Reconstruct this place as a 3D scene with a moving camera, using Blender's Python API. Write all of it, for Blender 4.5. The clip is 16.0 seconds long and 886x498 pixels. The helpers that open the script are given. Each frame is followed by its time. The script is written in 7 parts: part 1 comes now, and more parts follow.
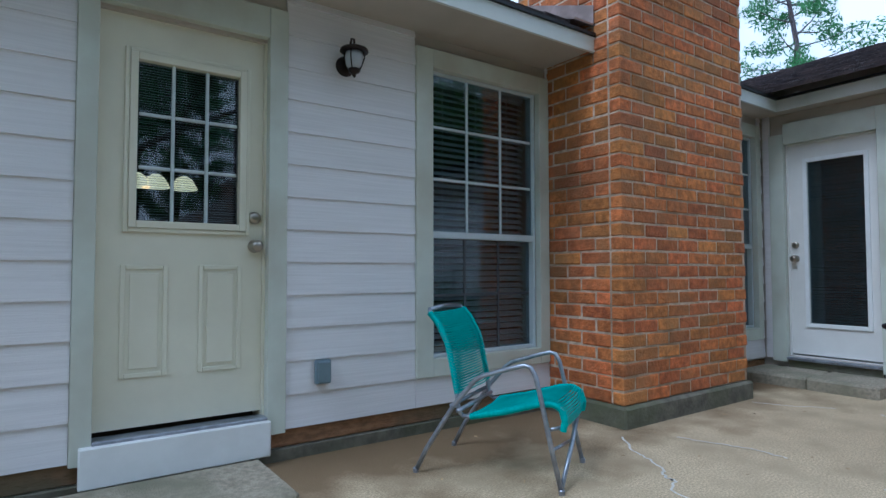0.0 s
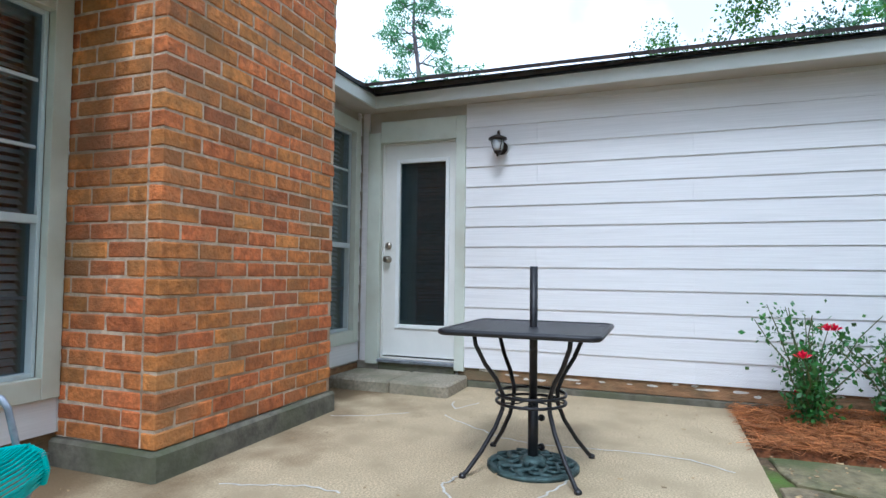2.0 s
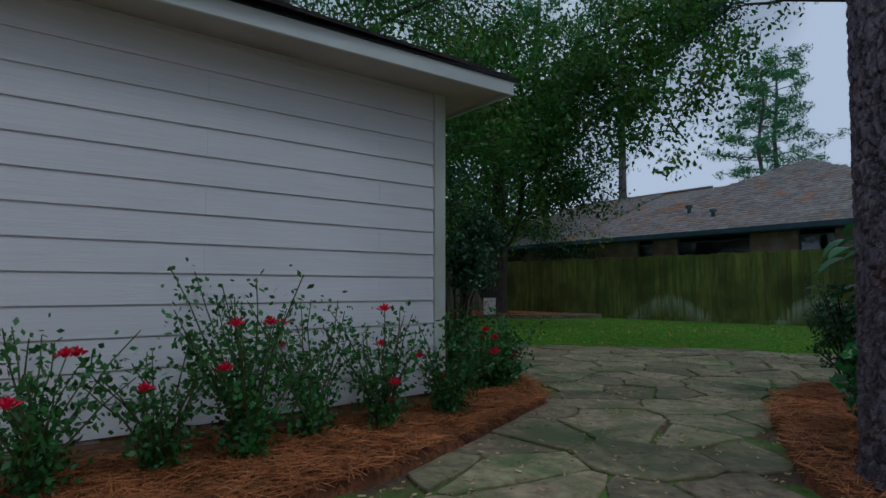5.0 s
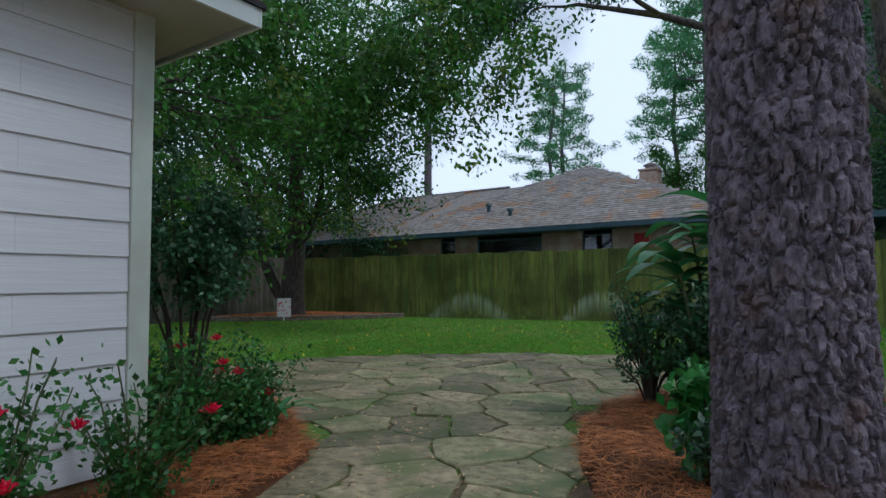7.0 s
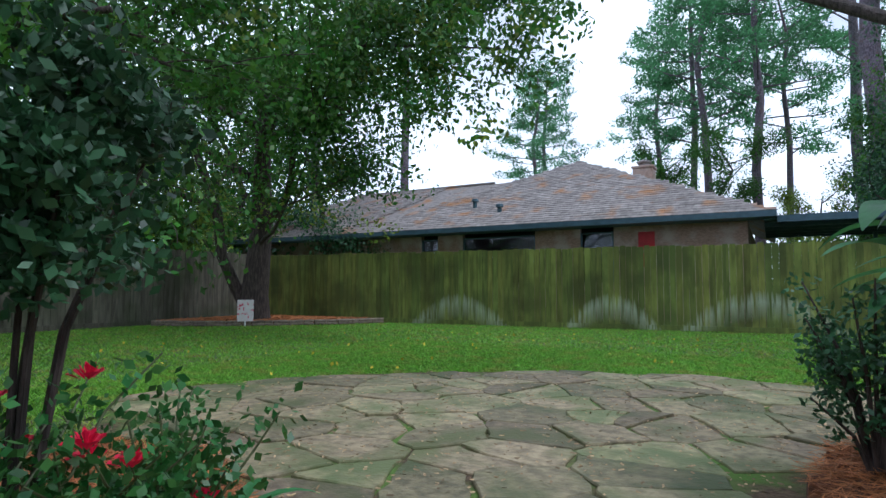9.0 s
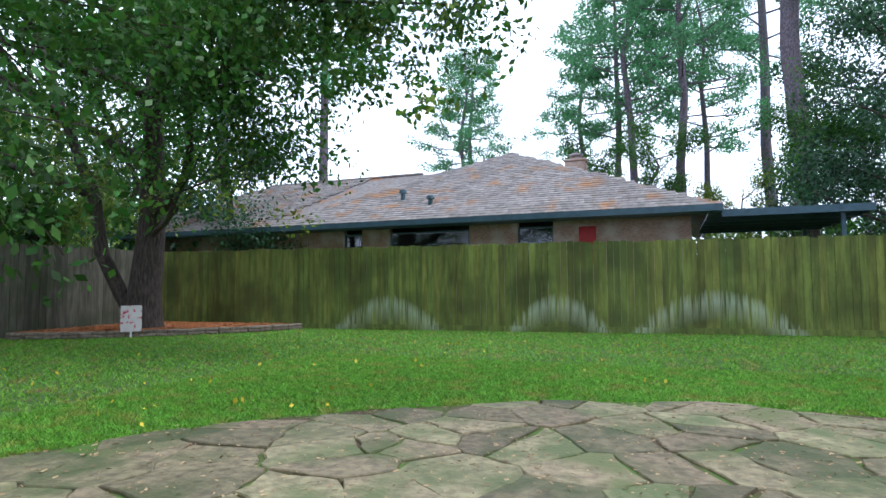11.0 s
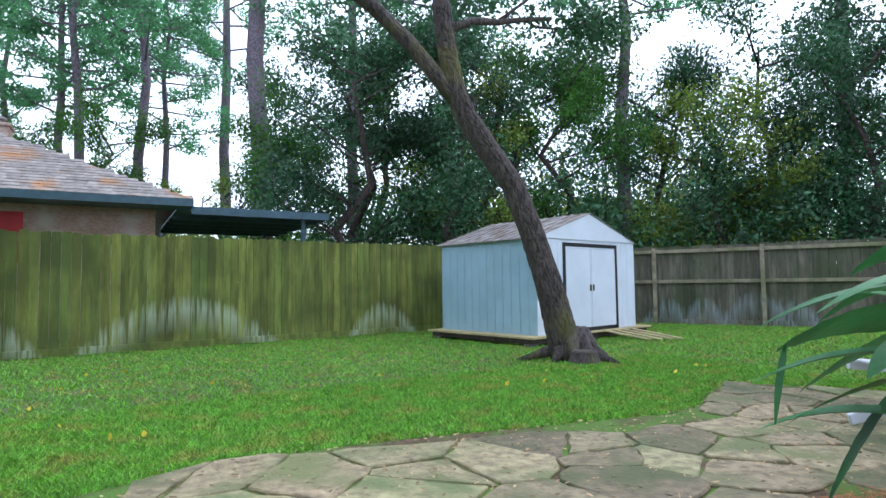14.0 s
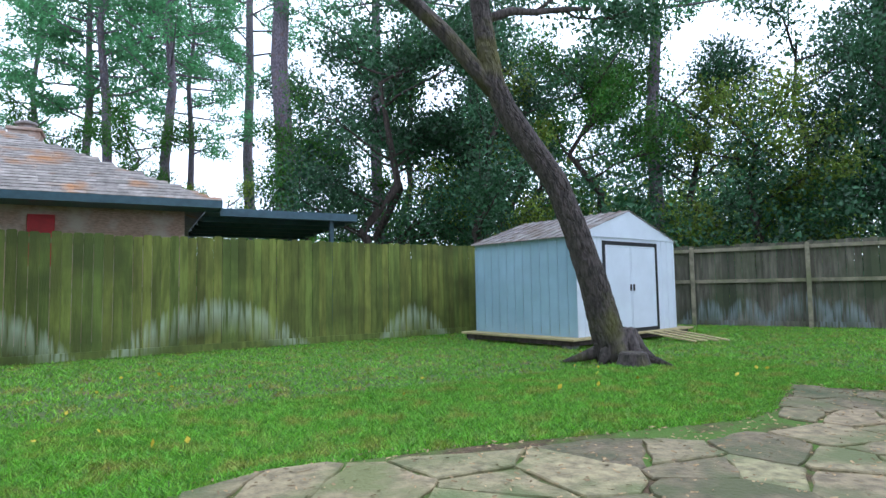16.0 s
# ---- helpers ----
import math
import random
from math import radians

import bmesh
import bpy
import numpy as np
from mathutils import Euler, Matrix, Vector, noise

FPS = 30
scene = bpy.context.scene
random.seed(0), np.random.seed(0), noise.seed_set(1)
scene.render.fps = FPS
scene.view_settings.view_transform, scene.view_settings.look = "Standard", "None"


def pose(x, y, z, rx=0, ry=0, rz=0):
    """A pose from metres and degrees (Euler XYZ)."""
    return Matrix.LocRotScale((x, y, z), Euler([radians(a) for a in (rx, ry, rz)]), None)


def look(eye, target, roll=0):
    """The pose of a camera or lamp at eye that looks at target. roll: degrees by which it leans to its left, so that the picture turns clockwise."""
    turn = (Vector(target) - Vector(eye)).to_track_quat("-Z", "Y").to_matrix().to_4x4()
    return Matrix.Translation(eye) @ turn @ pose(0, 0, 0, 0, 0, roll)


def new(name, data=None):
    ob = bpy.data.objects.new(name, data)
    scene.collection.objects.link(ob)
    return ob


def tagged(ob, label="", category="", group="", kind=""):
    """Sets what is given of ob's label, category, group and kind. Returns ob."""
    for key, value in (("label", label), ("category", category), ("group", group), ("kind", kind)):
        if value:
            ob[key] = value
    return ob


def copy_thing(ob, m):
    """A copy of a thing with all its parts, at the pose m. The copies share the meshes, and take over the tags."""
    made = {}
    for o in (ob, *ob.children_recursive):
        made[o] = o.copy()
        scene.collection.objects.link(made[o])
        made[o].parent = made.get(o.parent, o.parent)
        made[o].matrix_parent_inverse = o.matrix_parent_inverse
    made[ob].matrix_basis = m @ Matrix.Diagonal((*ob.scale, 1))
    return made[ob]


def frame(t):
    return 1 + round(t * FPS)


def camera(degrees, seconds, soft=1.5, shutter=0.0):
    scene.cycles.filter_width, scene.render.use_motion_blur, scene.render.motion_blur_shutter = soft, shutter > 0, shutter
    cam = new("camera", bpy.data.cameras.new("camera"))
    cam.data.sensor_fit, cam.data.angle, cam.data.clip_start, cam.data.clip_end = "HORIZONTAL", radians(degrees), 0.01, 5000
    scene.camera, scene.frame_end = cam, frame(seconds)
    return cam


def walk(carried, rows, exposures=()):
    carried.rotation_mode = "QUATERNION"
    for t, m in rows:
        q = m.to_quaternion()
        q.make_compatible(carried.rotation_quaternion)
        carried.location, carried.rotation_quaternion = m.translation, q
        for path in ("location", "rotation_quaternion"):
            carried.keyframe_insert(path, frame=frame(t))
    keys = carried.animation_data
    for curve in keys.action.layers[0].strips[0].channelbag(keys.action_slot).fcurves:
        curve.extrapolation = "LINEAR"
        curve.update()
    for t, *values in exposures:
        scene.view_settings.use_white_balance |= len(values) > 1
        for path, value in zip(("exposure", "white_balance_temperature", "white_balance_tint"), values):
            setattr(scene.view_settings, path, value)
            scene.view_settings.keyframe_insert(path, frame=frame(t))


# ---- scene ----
cam = camera(75.1, 16.0, soft=1.5, shutter=0.0)
EXPOSURES = [(0, -0.7, 4900, 8), (1, 0.0, 5150, 7), (1.5, 0.10, 5300, 7), (2.5, -0.42, 5250, 8), (3.2, -1.0, 5250, 9), (4, -1.45, 5250, 8), (5, -1.98, 5250, 8), (7.5, -0.88, 5450, 9), (8, -0.74, 5350, 13), (10.5, -0.04, 5480, 14), (12.2, 0.08, 5440, 14), (13, -0.1, 5450, 15), (14, 0.28, 5450, 14), (14.6, 0.2, 5450, 13), (15, 0.15, 5450, 13), (16, 0.22, 5400, 13)]
PATH = [
    (0, (-1.365, -3.011, 0.996), (-0.212, -1.379, 1.074), -0.1),
    (0.1, (-1.303, -2.999, 0.996), (-0.111, -1.395, 1.079), -0.2),
    (0.5, (-1.232, -3.0, 0.982), (0.124, -1.531, 1.059), 0.1),
    (1, (-0.971, -2.989, 1.004), (0.559, -1.702, 1.08), 0.3),
    (1.5, (-0.71, -2.94, 0.997), (1.005, -1.914, 1.074), 0.4),
    (2, (-0.38, -2.877, 0.99), (1.49, -2.171, 1.073), 0.7),
    (2.5, (-0.029, -2.895, 0.988), (1.918, -2.446, 1.071), 0.7),
    (3, (0.281, -2.982, 0.955), (2.275, -2.85, 1.05), 0.9),
    (3.3, (0.423, -3.02, 0.945), (2.417, -3.132, 1.068), 0.4),
    (3.5, (0.554, -3.092, 0.96), (2.528, -3.393, 1.072), 1.1),
    (3.6, (0.583, -3.11, 0.969), (2.538, -3.519, 1.077), 1.1),
    (4, (0.631, -3.411, 0.977), (2.533, -4.016, 1.101), 0.4),
    (4.5, (0.758, -3.53, 0.986), (2.532, -4.446, 1.114), 0.2),
    (5, (0.879, -3.601, 0.956), (2.449, -4.833, 1.094), -0.0),
    (5.2, (0.931, -3.675, 0.95), (2.406, -5.019, 1.09), -0.2),
    (7.3, (1.689, -4.989, 1.085), (2.749, -6.681, 1.205), -0.3),
    (7.5, (1.818, -5.162, 1.079), (2.852, -6.869, 1.203), -0.2),
    (8, (2.263, -5.591, 0.982), (3.27, -7.314, 1.118), -0.3),
    (8.2, (2.438, -5.735, 0.965), (3.451, -7.454, 1.104), 0.0),
    (10.3, (4.037, -7.001, 1.044), (4.914, -8.795, 1.163), -0.2),
    (10.5, (4.102, -7.186, 1.059), (4.953, -8.992, 1.177), -0.3),
    (11, (4.243, -7.558, 1.077), (4.975, -9.415, 1.197), -0.4),
    (11.3, (4.296, -7.749, 1.095), (4.847, -9.664, 1.274), -0.1),
    (11.5, (4.324, -7.878, 1.106), (4.741, -9.83, 1.227), -0.5),
    (11.6, (4.338, -7.95, 1.112), (4.686, -9.916, 1.229), -0.6),
    (12, (4.363, -8.226, 1.112), (4.416, -10.221, 1.233), -0.8),
    (12.5, (4.416, -8.563, 1.102), (4.118, -10.537, 1.224), -0.9),
    (13, (4.477, -8.925, 1.077), (3.843, -10.818, 1.2), -0.7),
    (13.5, (4.512, -9.263, 1.09), (3.706, -11.089, 1.212), -0.7),
    (14, (4.547, -9.498, 1.065), (3.551, -11.228, 1.186), -0.7),
    (14.5, (4.524, -9.699, 1.008), (3.398, -11.347, 1.13), -0.7),
    (15, (4.498, -9.806, 1.009), (3.339, -11.431, 1.133), -0.9),
    (15.5, (4.53, -9.857, 1.003), (3.395, -11.499, 1.132), -0.9),
    (16, (4.645, -9.896, 1.012), (3.707, -11.657, 1.147), -1.0),
]
walk(cam, [(t, look(eye, target, roll)) for t, eye, target, roll in PATH], EXPOSURES)

# ---- light ----
world = bpy.data.worlds.new("world")
scene.world = world
world.use_nodes = True
_n, _l = world.node_tree.nodes, world.node_tree.links
_n.clear()
_out = _n.new("ShaderNodeOutputWorld")
_bg = _n.new("ShaderNodeBackground")
_sky = _n.new("ShaderNodeTexSky")
_sky.sky_type = "NISHITA"
_sky.sun_disc = False
_sky.sun_elevation = radians(48)
_sky.sun_rotation = radians(257)
_sky.dust_density = 2.0
_tc = _n.new("ShaderNodeTexCoord")
_cl = _n.new("ShaderNodeTexNoise")
_cl.inputs["Scale"].default_value = 3.0
_cl.inputs["Detail"].default_value = 7.0
_cr = _n.new("ShaderNodeValToRGB")
_cr.color_ramp.elements[0].color = (0.55, 0.55, 0.55, 1)
_cr.color_ramp.elements[0].position = 0.36
_cr.color_ramp.elements[1].position = 0.52
_mx = _n.new("ShaderNodeMix")
_mx.data_type = "RGBA"
_mx.inputs["B"].default_value = (19.0, 19.8, 20.8, 1)
_l.new(_tc.outputs["Generated"], _cl.inputs["Vector"])
_l.new(_cl.outputs["Fac"], _cr.inputs["Fac"])
_l.new(_cr.outputs["Color"], _mx.inputs["Factor"])
_l.new(_sky.outputs["Color"], _mx.inputs["A"])
_l.new(_mx.outputs["Result"], _bg.inputs["Color"])
_bg.inputs["Strength"].default_value = 0.1
_l.new(_bg.outputs[0], _out.inputs[0])

_sun = bpy.data.lights.new("sun", "SUN")
_sun.energy = 2.0
_sun.angle = radians(15)
_sun.color = (1.0, 0.96, 0.9)
sun = new("sun", _sun)
sun.matrix_world = look((0, 0, 0), (0.60, 0.14, -0.79))


# ---- materials ----
def mat(name, base, rough=0.6, metal=0.0, var=0.12, scale=8.0, stretch=(1, 1, 1), bump=0.0, bscale=60.0, second=None, s2scale=1.2, s2lo=0.45, s2hi=0.65,
        rand=0.0, trans=0.0, spec=0.5, hue=0.0, island=False, sharp=None):
    """A surface: base colour with grain, a second tone in patches, per-object change and fine relief."""
    m = bpy.data.materials.new(name)
    m.use_nodes = True
    n, l = m.node_tree.nodes, m.node_tree.links
    b = n["Principled BSDF"]
    tc = n.new("ShaderNodeTexCoord")
    mp = n.new("ShaderNodeMapping")
    mp.inputs["Scale"].default_value = stretch
    geo = n.new("ShaderNodeNewGeometry")
    l.new(geo.outputs["Position"], mp.inputs["Vector"])
    no = n.new("ShaderNodeTexNoise")
    no.inputs["Scale"].default_value = scale
    no.inputs["Detail"].default_value = 6
    no.inputs["Roughness"].default_value = 0.6
    l.new(mp.outputs[0], no.inputs["Vector"])
    col = n.new("ShaderNodeMix")
    col.data_type = "RGBA"
    lo = [c * (1 - var) for c in base]
    hi = [min(1, c * (1 + var)) for c in base]
    col.inputs["A"].default_value = (*lo, 1)
    col.inputs["B"].default_value = (*hi, 1)
    st = n.new("ShaderNodeMapRange")
    st.inputs["From Min"].default_value = 0.37
    st.inputs["From Max"].default_value = 0.63
    l.new(no.outputs["Fac"], st.inputs["Value"])
    l.new(st.outputs[0], col.inputs["Factor"])
    last = col.outputs["Result"]
    if second:
        n2 = n.new("ShaderNodeTexNoise")
        n2.inputs["Scale"].default_value = s2scale
        n2.inputs["Detail"].default_value = 5
        l.new(mp.outputs[0] if sharp else geo.outputs["Position"], n2.inputs["Vector"])
        r = n.new("ShaderNodeMapRange")
        r.inputs["From Min"].default_value = s2lo
        r.inputs["From Max"].default_value = s2hi
        l.new(n2.outputs["Fac"], r.inputs["Value"])
        mx = n.new("ShaderNodeMix")
        mx.data_type = "RGBA"
        mx.inputs["B"].default_value = (*second, 1)
        l.new(r.outputs[0], mx.inputs["Factor"])
        l.new(last, mx.inputs["A"])
        last = mx.outputs["Result"]
    if rand or hue:
        oi = n.new("ShaderNodeObjectInfo")
        src = geo.outputs["Random Per Island"] if island else oi.outputs["Random"]
        hs = n.new("ShaderNodeHueSaturation")
        r = n.new("ShaderNodeMapRange")
        r.inputs["To Min"].default_value = 1 - rand
        r.inputs["To Max"].default_value = 1 + rand
        l.new(src, r.inputs["Value"])
        l.new(r.outputs[0], hs.inputs["Value"])
        if hue:
            m1 = n.new("ShaderNodeMath")
            m1.operation = "MULTIPLY"
            m1.inputs[1].default_value = 7.31
            m2 = n.new("ShaderNodeMath")
            m2.operation = "FRACT"
            l.new(src, m1.inputs[0])
            l.new(m1.outputs[0], m2.inputs[0])
            r2 = n.new("ShaderNodeMapRange")
            r2.inputs["To Min"].default_value = 0.5 - hue
            r2.inputs["To Max"].default_value = 0.5 + hue
            l.new(m2.outputs[0], r2.inputs["Value"])
            l.new(r2.outputs[0], hs.inputs["Hue"])
        l.new(last, hs.inputs["Color"])
        last = hs.outputs["Color"]
    l.new(last, b.inputs["Base Color"])
    b.inputs["Roughness"].default_value = rough
    b.inputs["Metallic"].default_value = metal
    b.inputs["Specular IOR Level"].default_value = spec
    if bump:
        nb = n.new("ShaderNodeTexNoise")
        nb.inputs["Scale"].default_value = bscale
        nb.inputs["Detail"].default_value = 4
        l.new(mp.outputs[0], nb.inputs["Vector"])
        bp = n.new("ShaderNodeBump")
        bp.inputs["Strength"].default_value = bump
        bp.inputs["Distance"].default_value = 0.03 if "bark" in name else 0.01
        l.new(nb.outputs["Fac"], bp.inputs["Height"])
        l.new(bp.outputs[0], b.inputs["Normal"])
    if trans:
        tr = n.new("ShaderNodeBsdfTranslucent")
        l.new(last, tr.inputs["Color"])
        ms = n.new("ShaderNodeMixShader")
        ms.inputs[0].default_value = trans
        l.new(b.outputs[0], ms.inputs[1])
        l.new(tr.outputs[0], ms.inputs[2])
        l.new(ms.outputs[0], n["Material Output"].inputs[0])
    return m


def glass_mat(name, tint=(0.8, 0.9, 0.95), clear=0.75):
    m = bpy.data.materials.new(name)
    m.use_nodes = True
    n, l = m.node_tree.nodes, m.node_tree.links
    n.clear()
    o = n.new("ShaderNodeOutputMaterial")
    t = n.new("ShaderNodeBsdfTransparent")
    t.inputs[0].default_value = (*[c * clear for c in tint], 1)
    g = n.new("ShaderNodeBsdfGlossy")
    g.inputs["Roughness"].default_value = 0.02
    lw = n.new("ShaderNodeLayerWeight")
    lw.inputs[0].default_value = 0.5
    pw = n.new("ShaderNodeMath")
    pw.operation = "POWER"
    pw.inputs[1].default_value = 3.0
    l.new(lw.outputs["Facing"], pw.inputs[0])
    fr = n.new("ShaderNodeMath")
    fr.operation = "MULTIPLY_ADD"
    fr.inputs[1].default_value = 0.7
    fr.inputs[2].default_value = 0.07
    l.new(pw.outputs[0], fr.inputs[0])
    mx = n.new("ShaderNodeMixShader")
    l.new(fr.outputs[0], mx.inputs[0])
    l.new(t.outputs[0], mx.inputs[1])
    l.new(g.outputs[0], mx.inputs[2])
    l.new(mx.outputs[0], o.inputs[0])
    return m


def emit_mat(name, col, s):
    m = bpy.data.materials.new(name)
    m.use_nodes = True
    b = m.node_tree.nodes["Principled BSDF"]
    b.inputs["Base Color"].default_value = (*col, 1)
    b.inputs["Emission Color"].default_value = (*col, 1)
    b.inputs["Emission Strength"].default_value = s
    return m


M_SIDING = mat("painted_siding", (0.76, 0.75, 0.765), 0.55, var=0.05, scale=3, stretch=(0.6, 0.6, 30), bump=0.22, bscale=9, second=(0.73, 0.72, 0.73), s2scale=0.8, s2lo=0.5, s2hi=0.8, rand=0.012)
M_TRIM = mat("painted_trim", (0.60, 0.64, 0.57), 0.5, var=0.04, scale=5, bump=0.08, bscale=40, second=(0.50, 0.50, 0.42), s2scale=1.7)
M_FASCIA = mat("fascia_paint", (0.68, 0.71, 0.68), 0.5, var=0.04, scale=4, second=(0.55, 0.58, 0.52), s2scale=2.0, s2lo=0.5, s2hi=0.75)
M_SOFFIT = mat("soffit_paint", (0.50, 0.46, 0.40), 0.7, var=0.06, scale=3, bump=0.1, bscale=30, second=(0.42, 0.38, 0.33), s2scale=1.1)
M_DOOR = mat("cream_door", (0.76, 0.74, 0.60), 0.42, var=0.03, scale=4, second=(0.71, 0.68, 0.54), s2scale=1.5)
M_DOOR_W = mat("white_door", (0.74, 0.74, 0.71), 0.4, var=0.03, scale=4)
M_WHITE = mat("white_vinyl", (0.78, 0.80, 0.80), 0.4, var=0.04, scale=6)
M_MUNTIN = mat("grey_white_muntin", (0.55, 0.62, 0.64), 0.4, var=0.04, scale=6)
M_DARKMUN = mat("dark_muntin", (0.06, 0.07, 0.08), 0.4, var=0.1, scale=6)
M_BLIND = mat("blind_slat", (0.86, 0.84, 0.80), 0.5, var=0.06, scale=9)
M_BLIND2 = mat("fine_blind_slat", (0.36, 0.37, 0.36), 0.5, var=0.06, scale=9)
M_BRICK = mat("red_brick", (0.46, 0.155, 0.042), 0.85, var=0.32, scale=18, bump=1.0, bscale=55, second=(0.30, 0.135, 0.05), s2scale=3.4, s2lo=0.45, s2hi=0.72, rand=0.24, hue=0.010)
M_BRICKS = mat("red_brick_joined", (0.46, 0.155, 0.042), 0.85, var=0.32, scale=18, bump=1.0, bscale=55, second=(0.30, 0.135, 0.05), s2scale=3.4, s2lo=0.45, s2hi=0.72, rand=0.24, hue=0.010, island=True)
M_MORTAR = mat("mortar", (0.56, 0.44, 0.33), 0.95, var=0.25, scale=20, bump=0.6, bscale=90, second=(0.27, 0.19, 0.12), s2scale=2.2, s2lo=0.46, s2hi=0.64)
M_LEDGE = mat("stained_ledge", (0.27, 0.145, 0.07), 0.9, var=0.35, scale=9, stretch=(1, 1, 3), bump=0.7, bscale=30, second=(0.15, 0.12, 0.07), s2scale=1.8)
M_FOUND = mat("foundation", (0.14, 0.13, 0.10), 0.9, var=0.3, scale=10, bump=0.6, bscale=40, second=(0.10, 0.11, 0.06), s2scale=1.5)
M_CONC = mat("patio_concrete", (0.52, 0.41, 0.26), 0.88, var=0.30, scale=95, bump=0.45, bscale=160, second=(0.41, 0.32, 0.20), s2scale=3.2, s2lo=0.42, s2hi=0.7)
M_STEP = mat("step_concrete", (0.33, 0.29, 0.22), 0.9, var=0.25, scale=40, bump=0.7, bscale=110, second=(0.2, 0.19, 0.13), s2scale=2.5)
M_CHALK = mat("white_crack_line", (0.62, 0.60, 0.55), 0.9, var=0.15, scale=30)
M_SHING = mat("dark_shingle", (0.055, 0.045, 0.05), 0.9, var=0.4, scale=14, bump=0.8, bscale=120, second=(0.10, 0.075, 0.07), s2scale=6, rand=0.25, island=True)
M_SHINGN = mat("weathered_shingle", (0.255, 0.225, 0.205), 0.9, var=0.25, scale=6, bump=0.6, bscale=60, second=(0.33, 0.16, 0.065), s2scale=1.3, s2lo=0.54, s2hi=0.72, rand=0.22, island=True)
M_BLACK = mat("black_iron", (0.018, 0.018, 0.022), 0.42, metal=0.3, var=0.2, scale=20, bump=0.1, bscale=80)
M_MESHTOP = mat("black_mesh_top", (0.035, 0.035, 0.042), 0.38, metal=0.3, var=0.2, scale=40, bump=0.5, bscale=300)
M_VERDI = mat("cast_iron_green", (0.06, 0.10, 0.10), 0.55, metal=0.4, var=0.4, scale=25, bump=0.5, bscale=60)
M_BRONZE = mat("oil_bronze", (0.03, 0.022, 0.02), 0.4, metal=0.7, var=0.2, scale=20)
M_NICKEL = mat("satin_nickel", (0.42, 0.38, 0.33), 0.28, metal=1.0, var=0.1, scale=20)
M_ALU = mat("dull_aluminium", (0.33, 0.36, 0.42), 0.36, metal=0.75, var=0.2, scale=18, bump=0.1)
M_TEAL = mat("teal_cord", (0.005, 0.42, 0.40), 0.45, var=0.15, scale=20, rand=0.08, island=True)
M_FROST = mat("lamp_glass", (0.42, 0.44, 0.46), 0.25, var=0.05)
M_GREYBOX = mat("grey_plastic", (0.16, 0.22, 0.26), 0.5, var=0.06)
M_GLASS = glass_mat("window_glass")
# near black: the darkness of unlit rooms put into the colour
M_DARK = mat("unlit_room_black", (0.035, 0.032, 0.03), 0.9, var=0.2, scale=2)
M_FLAG = mat("flagstone", (0.25, 0.205, 0.115), 0.72, var=0.36, scale=11, bump=0.9, bscale=34, second=(0.12, 0.135, 0.05), s2scale=1.9, s2lo=0.45, s2hi=0.62, rand=0.36, hue=0.018)
M_FLAGS = mat("flagstone_joined", (0.25, 0.205, 0.115), 0.72, var=0.36, scale=11, bump=0.9, bscale=34, second=(0.12, 0.135, 0.05), s2scale=1.9, s2lo=0.45, s2hi=0.62, rand=0.36, hue=0.018, island=True)
M_JOINT = mat("joint_soil", (0.10, 0.065, 0.035), 0.95, var=0.4, scale=30, bump=0.8, bscale=60, second=(0.09, 0.17, 0.02), s2scale=1.8, s2lo=0.42, s2hi=0.56)
M_SOIL = mat("lawn_soil", (0.085, 0.145, 0.03), 0.95, var=0.4, scale=30, bump=0.8, bscale=60, second=(0.15, 0.11, 0.05), s2scale=3.2, s2lo=0.53, s2hi=0.66)
M_STRAW0 = mat("pine_straw_bed", (0.17, 0.06, 0.02), 0.95, var=0.5, scale=25, bump=1.0, bscale=60, second=(0.08, 0.035, 0.015), s2scale=3)
M_STRAW = mat("pine_straw", (0.42, 0.16, 0.05), 0.7, var=0.3, scale=8, rand=0.45, island=True, trans=0.15)
M_GRASS = mat("grass_blade", (0.19, 0.43, 0.035), 0.55, var=0.3, scale=9, second=(0.34, 0.36, 0.06), s2scale=3.2, s2lo=0.50, s2hi=0.68, rand=0.45, hue=0.012, island=True, trans=0.35)
M_FENCE = mat("mossy_fence", (0.175, 0.205, 0.042), 0.9, var=0.32, scale=2.6, stretch=(4, 4, 0.5), bump=0.6, bscale=30, second=(0.095, 0.115, 0.025), s2scale=1.1, s2lo=0.44, s2hi=0.66, rand=0.25, hue=0.018)
M_FENCEG = mat("grey_fence", (0.12, 0.11, 0.08), 0.9, var=0.35, scale=3, stretch=(4, 4, 0.5), bump=0.6, bscale=30, second=(0.06, 0.07, 0.035), s2scale=0.9, rand=0.25)
M_BARK = mat("oak_bark", (0.075, 0.06, 0.055), 0.95, var=0.5, scale=16, stretch=(1.5, 1.5, 0.35), bump=1.0, bscale=14, second=(0.14, 0.135, 0.03), s2scale=1.1, s2lo=0.53, s2hi=0.72)
M_BARKD = mat("dark_bark", (0.06, 0.045, 0.038), 0.95, var=0.5, scale=16, stretch=(1.5, 1.5, 0.35), bump=1.0, bscale=14)
M_PINEB = mat("pine_bark", (0.15, 0.125, 0.15), 0.95, var=0.5, scale=22, stretch=(1, 1, 0.45), bump=1.0, bscale=45, second=(0.15, 0.09, 0.075), s2scale=5, s2lo=0.55, s2hi=0.75)
M_FENCER = mat("fence_rail", (0.25, 0.22, 0.15), 0.9, var=0.3, scale=5, bump=0.4, second=(0.16, 0.17, 0.08), s2scale=1.5)
M_PINEJ = mat("pine_bark_crack", (0.05, 0.036, 0.032), 0.95, var=0.4, scale=9)
